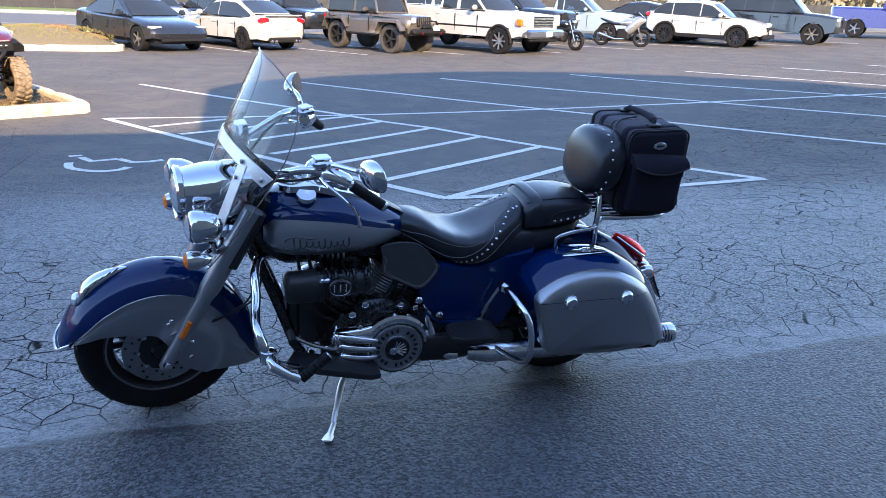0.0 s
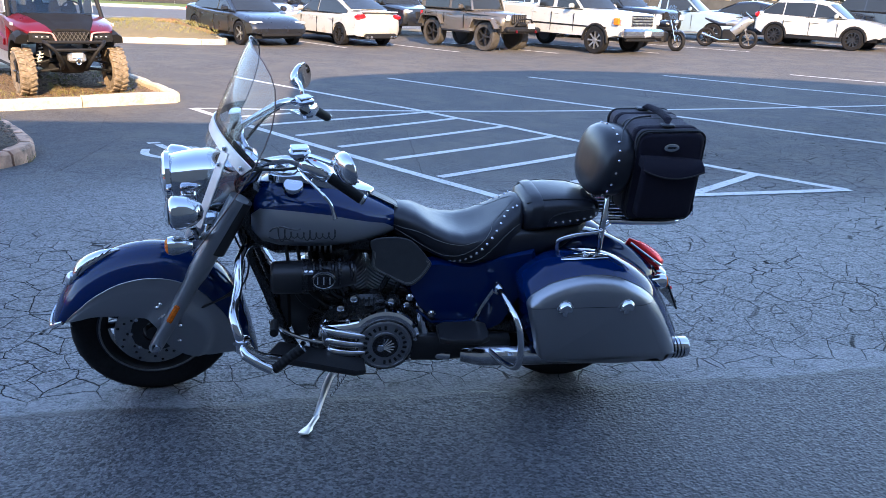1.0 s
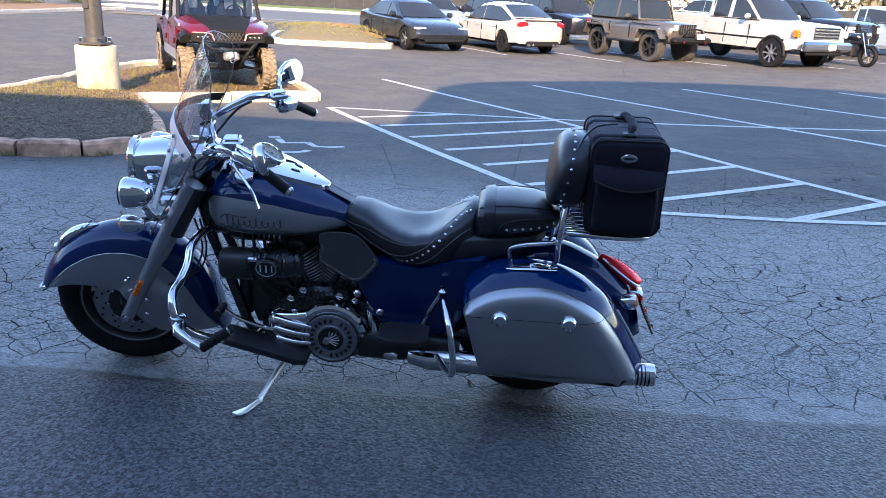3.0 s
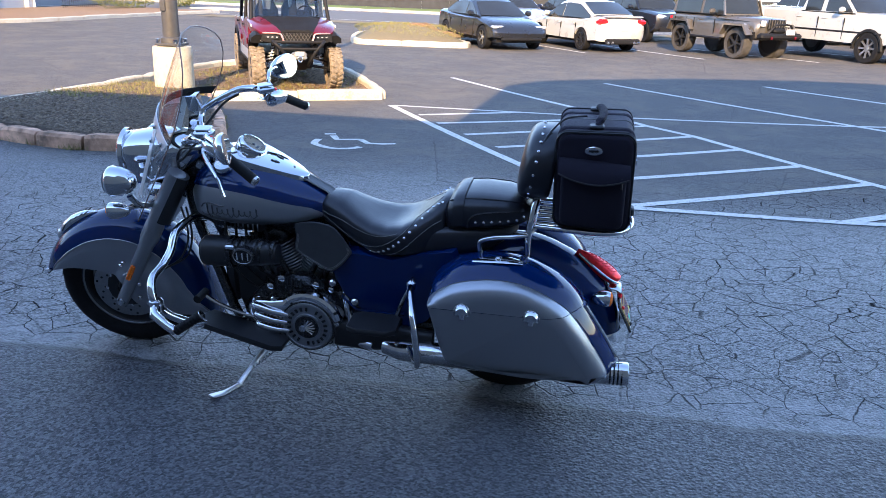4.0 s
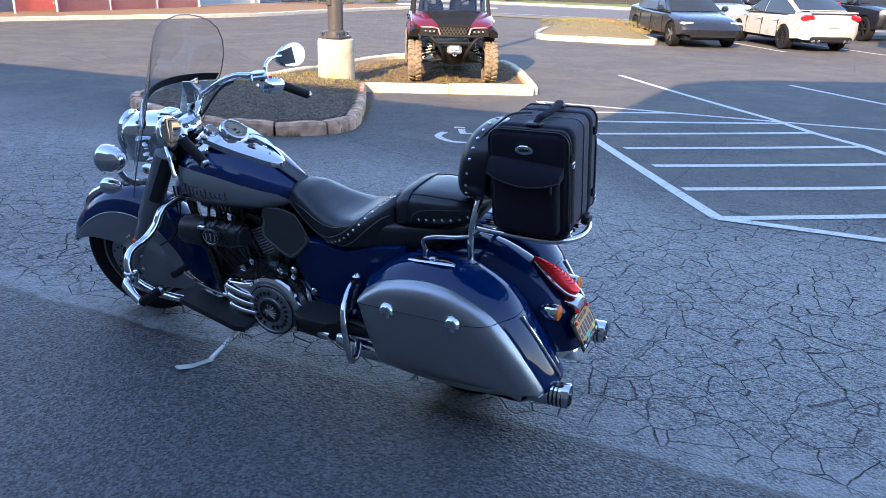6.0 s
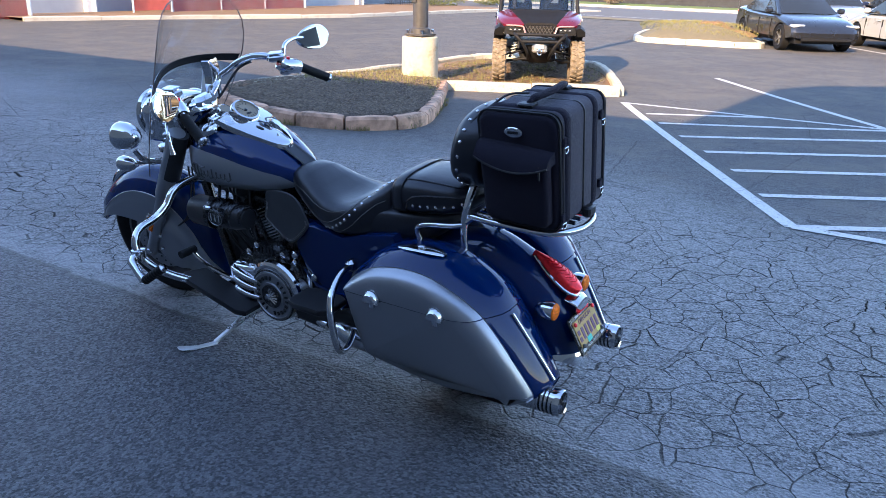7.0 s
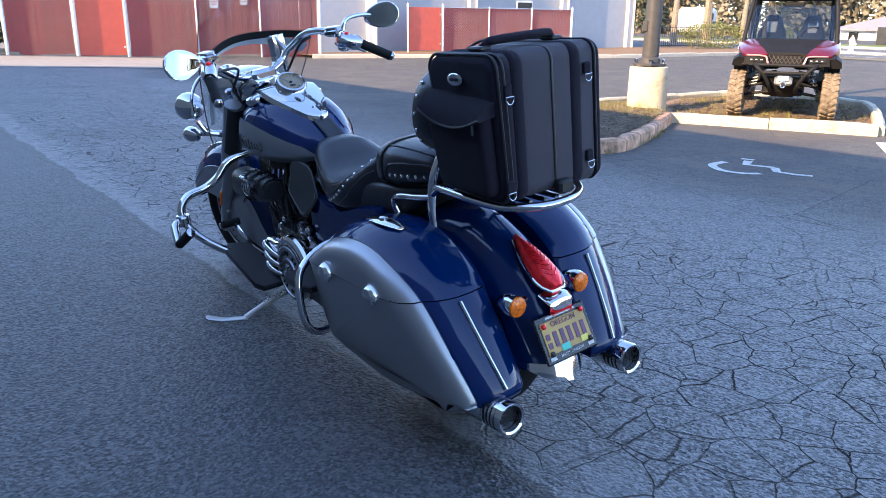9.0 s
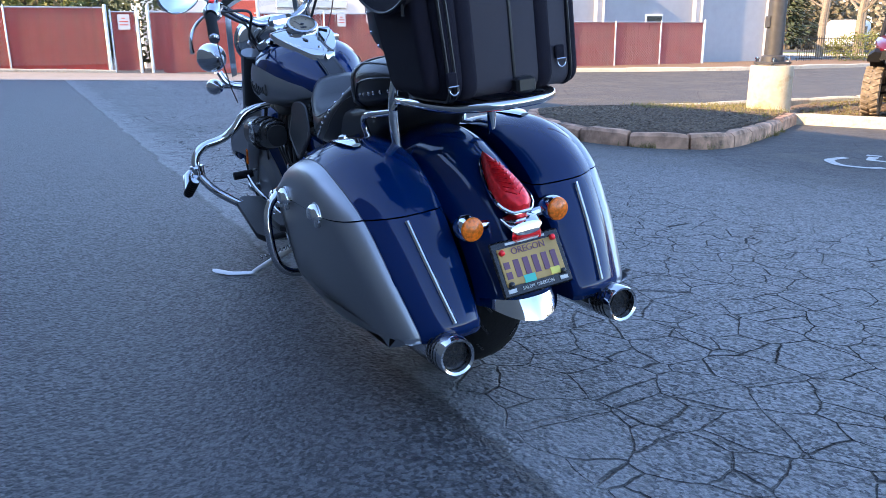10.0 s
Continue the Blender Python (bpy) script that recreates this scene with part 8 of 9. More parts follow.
def car_wheel(parent, x, y, r, w, rim_mat, spokes, tyre_mat, cache):
    top = new("wheel", cache.setdefault("hub", Mesh().lathe([(r * 0.16, -w * 0.2), (r * 0.16, w * 0.40), (0, w * 0.42)], TURNY, 12).data("wheel", rim_mat)))
    top.parent = parent
    top.location = (x, y, r)
    if y > 0:
        top.rotation_euler = (0, 0, math.pi)
    if "tyre" not in cache:
        cache["tyre"] = Mesh().lathe([(r * 0.68, -w * 0.46), (r * 0.92, -w * 0.5), (r * 0.985, -w * 0.42), (r, -w * 0.3), (r, w * 0.3), (r * 0.985, w * 0.42), (r * 0.92, w * 0.5), (r * 0.68, w * 0.46)], TURNY, 32, closed=True).data("tyre", tyre_mat)
        cache["rim"] = Mesh().lathe([(r * 0.70, -w * 0.4), (r * 0.70, w * 0.44), (r * 0.64, w * 0.46), (r * 0.61, w * 0.25), (r * 0.60, -w * 0.1), (0.0, -w * 0.12)], TURNY, 28).data("rim", M["blackalloy"])
        cache["spokes"] = []
        for k in range(spokes):
            a = 2 * math.pi * k / spokes
            me = Mesh().loft([[Vector((math.cos(a) * rr - math.sin(a) * q * ww, -w * d, math.sin(a) * rr + math.cos(a) * q * ww)) for q in (-1, 1)] + [Vector((math.cos(a) * rr - math.sin(a) * q * ww, -w * (d - 0.12), math.sin(a) * rr + math.cos(a) * q * ww)) for q in (1, -1)]
                              for rr, ww, d in ((r * 0.10, r * 0.06, 0.36), (r * 0.40, r * 0.05, 0.40), (r * 0.65, r * 0.07, 0.42))])
            cache["spokes"].append(me.data("spoke", rim_mat))
    for nm in ("tyre", "rim"):
        ob = new(nm, cache[nm])
        ob.parent = top
    for me in cache["spokes"]:
        ob = new("spoke", me)
        ob.parent = top


def car(label, m, L, W, r, wb, deck, cabin, low=0.22, paint_mat="c_grey", rim="alloy", spokes=5, tumble=0.16, pillars=(), front=(), rear=(), wheel_w=0.22, cat="car", front_axle=None,
        top_mat=None, name="parked_car", shoulder=0.05, tyre="rubber", nose_taper=0.0, post=0.05, arch_trim=False, quarter=0.16):
    """A parked car. x runs to its front; deck and cabin are side outlines (x, z) from front to rear."""
    t = thing(name, label, cat, m, group="parked cars" if cat == "car" else "")
    fa = front_axle if front_axle is not None else wb / 2
    wx = (fa, fa - wb)
    H = W / 2
    zb = max(z for x, z in deck)
    outline = side_shape(deck, wx, r, low)
    n_deck = len(deck)
    mid = Vector((0.0, zb * 0.55))

    def body_point(i, p, y):
        x, z = p
        u = abs(y) / H
        if i < n_deck:
            d = (mid - Vector(p))
            d = Vector((math.copysign(min(abs(d.x), 0.6), d.x) * (0.7 if abs(x) > L * 0.42 else 0.0), d.y)).normalized()
            k = 0.085 * max(0.0, (u - 0.80) / 0.20) ** 2
            x, z = x + d.x * k, z + d.y * k
            if z > zb * 0.6:
                z += 0.025 * (1 - u * u)
            x -= math.copysign(0.13 * u ** 3, x) * max(0.0, abs(x) / (L / 2)) ** 6
        q = y * (1 - 0.08 * min(1.2, abs(x) / (L / 2)) ** 4)
        q *= 1 - shoulder * max(0, (z - zb * 0.6) / (zb * 0.4)) - 0.06 * max(0, (0.45 - z) / 0.45)
        if nose_taper and x > cabin[0][0]:
            q *= 1 - nose_taper * min(1, (x - cabin[0][0]) / (L / 2 - cabin[0][0]))
        return (x, q, z)

    ys = [H * f for f in (-1, -0.985, -0.95, -0.88, -0.78, -0.5, 0, 0.5, 0.78, 0.88, 0.95, 0.985, 1)]
    part("body", Mesh().loft([[body_point(i, p, y) for i, p in enumerate(outline)] for y in ys]), M[paint_mat], t, smooth=40)
    part("underside", Mesh().box((0, 0, low + 0.12), (L * 0.90, W * 0.80, 0.2)), M["trimblack"], t)
    base_z = cabin[0][1]
    top_z = max(z for x, z in cabin)
    half = H * (1 - shoulder) - 0.05

    def lean(x, s, z, d=0.0):
        f = max(0.0, (z - base_z) / max(0.01, top_z - base_z))
        return Vector((x, s * (half - tumble * f ** 1.15 + d), z))

    def top(x):
        return float(np.interp(-x, [-p[0] for p in cabin], [p[1] for p in cabin]))

    rings = []
    for i in range(13):
        v = -1 + 2 * i / 12
        row = []
        for x, z in cabin:
            p = lean(x, 1, z)
            edge = max(0.0, (abs(v) - 0.8) / 0.2) ** 2
            row.append(Vector((x - math.copysign(0.05 * v * v, x), p.y * v, z + 0.03 * (1 - v * v) * (1 if z > top_z - 0.2 else 0) - (0.05 * edge if z > base_z + 0.1 else 0))))
        rings.append(row)
    part("cabin", Mesh().loft(rings), M[top_mat or paint_mat], t, smooth=45)
    # panes: windscreen, rear window, side windows between the posts
    for a, c in ((cabin[0], cabin[1]), (cabin[-1], cabin[-2])):
        rows = []
        for f in (0.06, 0.2, 0.35, 0.5, 0.65, 0.80, 0.90):
            x, z = a[0] + (c[0] - a[0]) * f, a[1] + (c[1] - a[1]) * f
            full = lean(x, 1, z).y
            q = (full - 0.07) / full
            rows.append([Vector((x - math.copysign(0.05 * (v * q) ** 2, a[0]) + math.copysign(0.012, a[0]), full * q * v, z + 0.03 * f * (1 - (v * q) ** 2) + 0.012)) for v in [-1 + k / 6 for k in range(13)]])
        part("windscreen", Mesh().sheet(rows), M["tint"], t, smooth=60)
    lo, xf, xr = base_z + 0.035, cabin[0][0], cabin[-1][0]
    while top(xf) - 0.085 < lo + 0.01:
        xf -= 0.02
    while top(xr) - 0.085 < lo + 0.01:
        xr += 0.02
    xr += quarter
    edges = [xf] + [q for px in pillars for q in (px + post / 2, px - post / 2)] + [xr]
    for s in (-1, 1):
        for xa, xb in zip(edges[0::2], edges[1::2]):
            xs = [xa + (xb - xa) * k / 8 for k in range(9)]
            ol = [(x, max(lo, top(x) - 0.085)) for x in xs] + [(x, lo) for x in reversed(xs)]
            part("side_window", Mesh().loft([[lean(x, s, z, d) for x, z in ol] for d in (-0.01, 0.007)]), M["tint"], t, smooth=25)
        part("belt_trim", Mesh().tube([lean(cabin[0][0] - 0.05, s, base_z + 0.01, 0.012), lean(cabin[-1][0] + 0.05, s, base_z + 0.01, 0.012)], 0.012, 5), M["trimblack"], t)
        mi = part("mirror", Mesh().box((cabin[0][0] - 0.38, s * (half + 0.15), base_z + 0.10), (0.12, 0.2, 0.15), None, 0.04), M[paint_mat], t)
        part("mirror_arm", Mesh().box((cabin[0][0] - 0.38, s * (half + 0.04), base_z + 0.05), (0.06, 0.1, 0.03), None, 0.01), M["trimblack"], mi)
        for px in (cabin[0][0] - 1.02, cabin[0][0] - 1.95):
            if px > cabin[-1][0]:
                part("door_handle", Mesh().box((px, s * (H * (1 - shoulder * 0.5) - 0.005), base_z - 0.15), (0.2, 0.03, 0.035), None, 0.01), M[paint_mat], t)
        for px in (cabin[0][0] - 0.30, cabin[0][0] - 1.22, cabin[0][0] - 2.12):
            if px > cabin[-1][0] - 0.1:
                part("door_gap", Mesh().box((px, s * (H - 0.012), (base_z + low) / 2 - 0.02), (0.012, 0.03, base_z - low - 0.2)), M["trimblack"], t)
        for ax in wx if arch_trim else ():
            part("arch_trim", Mesh().tube([Vector((ax + r * 1.15 * math.cos(q), s * (H - 0.02), r + r * 1.15 * math.sin(q))) for q in [radians(-5 + 19 * k) for k in range(11)]], 0.045, 6), M["trimblack"], t)
    cache = {}
    for x in wx:
        for s in (-1, 1):
            car_wheel(t, x, s * (H - wheel_w * 0.5), r, wheel_w, M[rim], spokes, M[tyre], cache)
    for nm, mt, c, s_, lab in list(front) + list(rear):
        back_off = 0.13 * min(1, abs(c[1]) / H) ** 3 if abs(c[0]) > L * 0.4 else 0.0
        part(nm, Mesh().box((c[0] - math.copysign(back_off, c[0]), c[1], c[2]), s_, None, min(s_) * 0.3), M[mt], t, lab)
    return t


def pair(nm, mt, x, y, z, s, lab=""):
    return [(nm, mt, (x, -y, z), s, lab), (nm, mt, (x, y, z), s, lab)]


def nose(x, y, heading, front_axle):
    """Pose of a car whose front axle's middle stands at x, y."""
    a = radians(heading)
    return on_ground(x - math.cos(a) * front_axle, y - math.sin(a) * front_axle, heading)


SEDAN_DECK = [(2.30, 0.36), (2.34, 0.50), (2.22, 0.64), (1.7, 0.80), (0.95, 0.92), (0.0, 0.93), (-1.2, 0.97), (-1.75, 1.02), (-2.20, 1.0), (-2.32, 0.80), (-2.33, 0.50), (-2.25, 0.32)]
SEDAN_CAB = [(1.10, 0.90), (0.25, 1.34), (-0.35, 1.43), (-0.95, 1.38), (-1.75, 1.02)]
car("dark grey electric saloon parked nose out beside a kerb island", nose(-3.22, 21.1, -55, 1.44), 4.69, 1.85, 0.335, 2.875, SEDAN_DECK, SEDAN_CAB, 0.20, "c_grey", "alloy", 5, 0.20, (-0.02,),
    pair("headlight", "headlamp", 2.10, 0.70, 0.66, (0.22, 0.34, 0.08), "slim headlight") + [("bumper_slot", "trimblack", (2.28, 0, 0.33), (0.1, 1.3, 0.1), "")], pair("tail_light", "red", -2.2, 0.68, 0.86, (0.16, 0.32, 0.10)), front_axle=1.44)
car("white sport saloon parked nose in", on_ground(-0.45 - 1.30 * 0.57, 22.4 + 1.30 * 0.82, 125), 4.6, 1.795, 0.325, 2.65, SEDAN_DECK,
    [(1.10, 0.92), (0.35, 1.38), (-0.2, 1.46), (-0.9, 1.43), (-1.80, 1.06)], 0.22, "c_white", "blackalloy", 10, 0.17, (-0.05,), (),
    pair("tail_light", "red", -2.2, 0.66, 0.88, (0.2, 0.36, 0.17), "red tail light") + [("diffuser", "trimblack", (-2.30, 0, 0.33), (0.12, 1.2, 0.16), "black diffuser"), ("boot_lip", "c_white", (-2.22, 0, 1.04), (0.2, 1.3, 0.04), ""), ("number_plate", "white", (-2.34, 0, 0.72), (0.02, 0.32, 0.15), "")]
    + pair("exhaust", "dchrome", -2.36, 0.52, 0.30, (0.1, 0.12, 0.09)) + pair("exhaust", "dchrome", -2.36, 0.38, 0.30, (0.1, 0.10, 0.09)), front_axle=1.30)
JEEP_DECK = [(1.86, 0.62), (1.90, 0.98), (1.75, 1.10), (0.55, 1.16), (0.3, 1.16), (-1.80, 1.16), (-1.86, 1.1), (-1.88, 0.62)]
jeep = car("taupe off-road four-by-four with a soft top and dusty tyres", nose(3.85, 21.45, -55, 1.22), 3.9, 1.58, 0.43, 2.40, JEEP_DECK, [(0.60, 1.16), (0.36, 1.76), (-0.55, 1.83), (-1.70, 1.76), (-1.82, 1.16)], 0.55, "c_taupe", "blackalloy", 5, 0.10, (-0.42,),
           pair("headlight", "headlamp", 1.90, 0.44, 1.00, (0.06, 0.17, 0.17), "round headlight") + pair("side_marker", "headlamp", 1.62, 0.74, 0.93, (0.14, 0.10, 0.10), "clear side marker") + [("winch_bumper", "trimblack", (2.08, 0, 0.68), (0.24, 1.45, 0.16), "black winch bumper"), ("grille", "trimblack", (1.915, 0, 0.98), (0.03, 0.62, 0.26), ""), ("number_plate", "white", (2.24, 0.22, 0.80), (0.02, 0.3, 0.15), ""), ("winch", "trimblack", (2.0, 0, 0.82), (0.2, 0.4, 0.14), "")]
           + [("grille_slat", "c_taupe", (1.925, -0.27 + 0.09 * k, 0.98), (0.03, 0.03, 0.26), "") for k in range(7)], pair("tail_light", "red", -1.9, 0.66, 0.95, (0.06, 0.12, 0.2)), 0.31, "car", 1.22, "softtop", tyre="dust", nose_taper=0.22, post=0.12)
part("windscreen_frame", Mesh().tube([(0.60, -0.70, 1.16), (0.38, -0.63, 1.75), (0.38, 0.63, 1.75), (0.60, 0.70, 1.16)], 0.04, 8), M["c_taupe"], jeep)
part("roof_panel", Mesh().box((-0.62, 0, 1.845), (1.9, 1.22, 0.06), None, 0.03), M["trimblack"], jeep, "black soft roof")
for s in (-1, 1):
    for x in (1.22, -1.18):
        part("fender_flare", Mesh().plate([(x - 0.56, 0.66), (x - 0.40, 0.97), (x + 0.40, 0.97), (x + 0.60, 0.70), (x + 0.56, 0.68), (x + 0.37, 0.92), (x - 0.37, 0.92), (x - 0.52, 0.64)], s * 0.70, s * 0.92, "y", 0.012), M["c_taupe"], jeep)
    part("winch_hoop", Mesh().tube([(2.12, s * 0.50, 0.72), (2.16, s * 0.26, 0.98), (2.16, 0, 1.00)], 0.03, 6), M["trimblack"], jeep)
    part("tow_hook", Mesh().box((2.24, s * 0.42, 0.64), (0.06, 0.05, 0.09), None, 0.015), M["c_red"], jeep, "red tow hook")
    part("side_step", Mesh().tube([(0.65, s * 0.80, 0.52), (-0.62, s * 0.80, 0.52)], 0.04, 6), M["trimblack"], jeep)
TRUCK_DECK = [(2.62, 0.55), (2.70, 0.75), (2.66, 1.12), (2.5, 1.20), (1.15, 1.27), (0.9, 1.27), (-0.85, 1.30), (-0.87, 1.33), (-2.90, 1.33), (-2.95, 1.25), (-2.95, 0.62)]
truck = car("white full-size pickup with chrome bumper and grille", nose(7.3, 20.95, -56, 1.72), 5.7, 2.0, 0.40, 3.6, TRUCK_DECK, [(1.15, 1.25), (0.45, 1.86), (-0.2, 1.92), (-0.75, 1.88), (-0.86, 1.28)], 0.50, "c_white", "alloy", 8, 0.12, (-0.02,),
            pair("headlight", "headlamp", 2.67, 0.78, 0.98, (0.08, 0.34, 0.2), "headlight") + pair("corner_lamp", "amber", 2.60, 0.98, 0.98, (0.2, 0.08, 0.2), "amber corner lamp")
            + [("bumper", "dchrome", (2.74, 0, 0.66), (0.22, 1.98, 0.26), "chrome front bumper"), ("grille_frame", "dchrome", (2.67, 0, 1.0), (0.05, 1.05, 0.34), "chrome grille"), ("air_dam", "trimblack", (2.68, 0, 0.48), (0.12, 1.5, 0.12), ""), ("number_plate", "white", (2.86, 0.1, 0.66), (0.02, 0.3, 0.15), "")]
            + [("grille_bar", "trimblack", (2.70, 0, 0.90 + 0.08 * k), (0.03, 0.95, 0.035), "") for k in range(4)] + pair("body_moulding", "trimblack", 0.0, 0.985, 0.78, (4.2, 0.03, 0.05)), pair("tail_light", "red", -2.95, 0.85, 1.05, (0.06, 0.2, 0.35)), 0.26, "car", 1.72, post=0.16, arch_trim=True)
# flat black sheet on the solid bed paints in the shade of its hollow
part("bed_void", Mesh().box((-1.95, 0, 1.325), (1.95, 1.6, 0.03)), M["trimblack"], truck)
CROSS_DECK = [(2.15, 0.42), (2.22, 0.62), (2.12, 0.80), (1.6, 0.93), (1.0, 1.0), (0.0, 1.02), (-1.5, 1.08), (-2.12, 1.10), (-2.22, 0.90), (-2.22, 0.5)]
CROSS_CAB = [(1.05, 0.98), (0.25, 1.48), (-0.3, 1.56), (-1.45, 1.52), (-2.02, 1.10)]
cross = car("white crossover with black wheels and roof rails", nose(16.55, 22.55, -50, 1.3), 4.45, 1.78, 0.35, 2.635, CROSS_DECK, CROSS_CAB, 0.28, "c_white", "blackalloy", 10, 0.16, (-0.1, -1.15),
            pair("headlight", "headlamp", 2.02, 0.64, 0.80, (0.2, 0.34, 0.13), "headlight") + [("grille", "trimblack", (2.2, 0, 0.66), (0.06, 0.8, 0.16), "dark grille"), ("skid_trim", "trimblack", (2.18, 0, 0.40), (0.1, 1.5, 0.16), ""), ("number_plate", "white", (2.24, 0, 0.56), (0.02, 0.3, 0.15), "")]
            + pair("sill_cladding", "trimblack", 0.0, 0.87, 0.33, (1.9, 0.05, 0.14)) + pair("roof_bar", "trimblack", -0.6, 0.60, 1.60, (1.6, 0.05, 0.05)), pair("tail_light", "red", -2.12, 0.70, 1.0, (0.2, 0.28, 0.2), "red tail light"), 0.22, "car", 1.3, arch_trim=True)
SUV_DECK = [(2.30, 0.48), (2.36, 0.75), (2.28, 1.02), (1.7, 1.10), (1.0, 1.15), (-2.2, 1.18), (-2.34, 1.1), (-2.36, 0.55)]
SUV_CAB = [(1.05, 1.12), (0.45, 1.72), (-0.1, 1.79), (-1.8, 1.76), (-2.25, 1.18)]
SUV_FRONT = pair("headlight", "headlamp", 2.26, 0.70, 0.92, (0.14, 0.36, 0.16), "headlight") + [("grille", "trimblack", (2.34, 0, 0.80), (0.06, 0.95, 0.28), "dark grille")]
SUV_REAR = pair("tail_light", "red", -2.30, 0.78, 1.05, (0.10, 0.2, 0.3), "red tail light")
car("grey off-road SUV with bronze wheels", nose(20.5, 23.6, -48, 1.4), 4.8, 1.93, 0.385, 2.79, SUV_DECK, SUV_CAB, 0.42, "c_grey", "bronze", 6, 0.14, (-0.15, -1.2), SUV_FRONT, SUV_REAR, 0.26, "car", 1.4)
car("deep purple-blue older pickup", nose(27.7, 24.55, -46, 1.7), 5.4, 1.95, 0.37, 3.4, [(x * 0.96, z * 0.93) for x, z in TRUCK_DECK], [(1.10, 1.16), (0.4, 1.70), (-0.2, 1.76), (-0.72, 1.72), (-0.82, 1.20)], 0.42, "c_purple", "alloy", 5, 0.12, (-0.3,),
    pair("headlight", "headlamp", 2.54, 0.72, 0.90, (0.08, 0.34, 0.18)) + [("bumper", "dchrome", (2.62, 0, 0.58), (0.2, 1.9, 0.22), "chrome bumper")], (), 0.24, "car", 1.7)
# the row behind
car("black full-size SUV in the second row", nose(1.55, 27.6, -56, 1.5), 5.1, 2.0, 0.39, 3.0, SUV_DECK, SUV_CAB, 0.40, "c_black", "blackalloy", 6, 0.14, (-0.15, -1.2), SUV_FRONT, SUV_REAR, 0.26, "car", 1.5)
car("navy crossover in the second row", on_ground(-2.0, 28.3, 124), 4.6, 1.85, 0.36, 2.7, CROSS_DECK, CROSS_CAB, 0.30, "c_navy", "blackalloy", 5, 0.16, (-0.1, -1.15), (), SUV_REAR, 0.22, "car", 1.3)
car("silver SUV in the second row", nose(-3.6, 27.4, -56, 1.35), 4.6, 1.85, 0.36, 2.7, CROSS_DECK, CROSS_CAB, 0.30, "c_silver", "alloy", 5, 0.16, (-0.1, -1.15), pair("headlight", "headlamp", 2.02, 0.66, 0.82, (0.2, 0.3, 0.14)), (), 0.22, "car", 1.3)
car("white van-bodied pickup in the second row", on_ground(6.8, 30.0, 122), 5.4, 1.95, 0.38, 3.4, [(x * 0.96, z * 0.95) for x, z in TRUCK_DECK], [(1.10, 1.18), (0.4, 1.72), (-0.2, 1.78), (-0.72, 1.74), (-0.82, 1.22)], 0.42, "c_silver", "alloy", 5, 0.12, (-0.3,), (), pair("tail_light", "red", -2.82, 0.8, 1.0, (0.08, 0.2, 0.3)), 0.24, "car", 1.7)
car("black pickup in the second row", nose(10.1, 25.4, -55, 1.7), 5.4, 1.95, 0.39, 3.5, [(x * 0.96, z * 0.98) for x, z in TRUCK_DECK], [(1.10, 1.22), (0.4, 1.80), (-0.2, 1.86), (-0.72, 1.82), (-0.82, 1.26)], 0.46, "c_black", "alloy", 6, 0.12, (-0.3,),
    pair("headlight", "headlamp", 2.56, 0.72, 0.95, (0.08, 0.34, 0.2)) + [("grille", "trimblack", (2.57, 0, 0.95), (0.06, 1.0, 0.3), "")], (), 0.26, "car", 1.7)
car("faded light blue older pickup", nose(13.3, 26.4, -40, 1.6), 4.9, 1.75, 0.34, 3.1, [(x * 0.88, z * 0.86) for x, z in TRUCK_DECK], [(1.02, 1.07), (0.4, 1.58), (-0.15, 1.62), (-0.66, 1.58), (-0.74, 1.12)], 0.36, "c_ltblue", "alloy", 5, 0.12, (-0.3,),
    pair("headlight", "headlamp", 2.34, 0.62, 0.84, (0.08, 0.3, 0.16)) + [("bumper", "dchrome", (2.40, 0, 0.52), (0.18, 1.7, 0.16), "chrome bumper")], (), 0.22, "car", 1.55)
car("dark grey saloon in the second row", nose(16.4, 26.0, -46, 1.4), 4.7, 1.82, 0.33, 2.8, SEDAN_DECK, SEDAN_CAB, 0.20, "c_grey", "alloy", 5, 0.20, (-0.02,), pair("headlight", "headlamp", 2.10, 0.66, 0.68, (0.22, 0.34, 0.1)), (), 0.22, "car", 1.4)


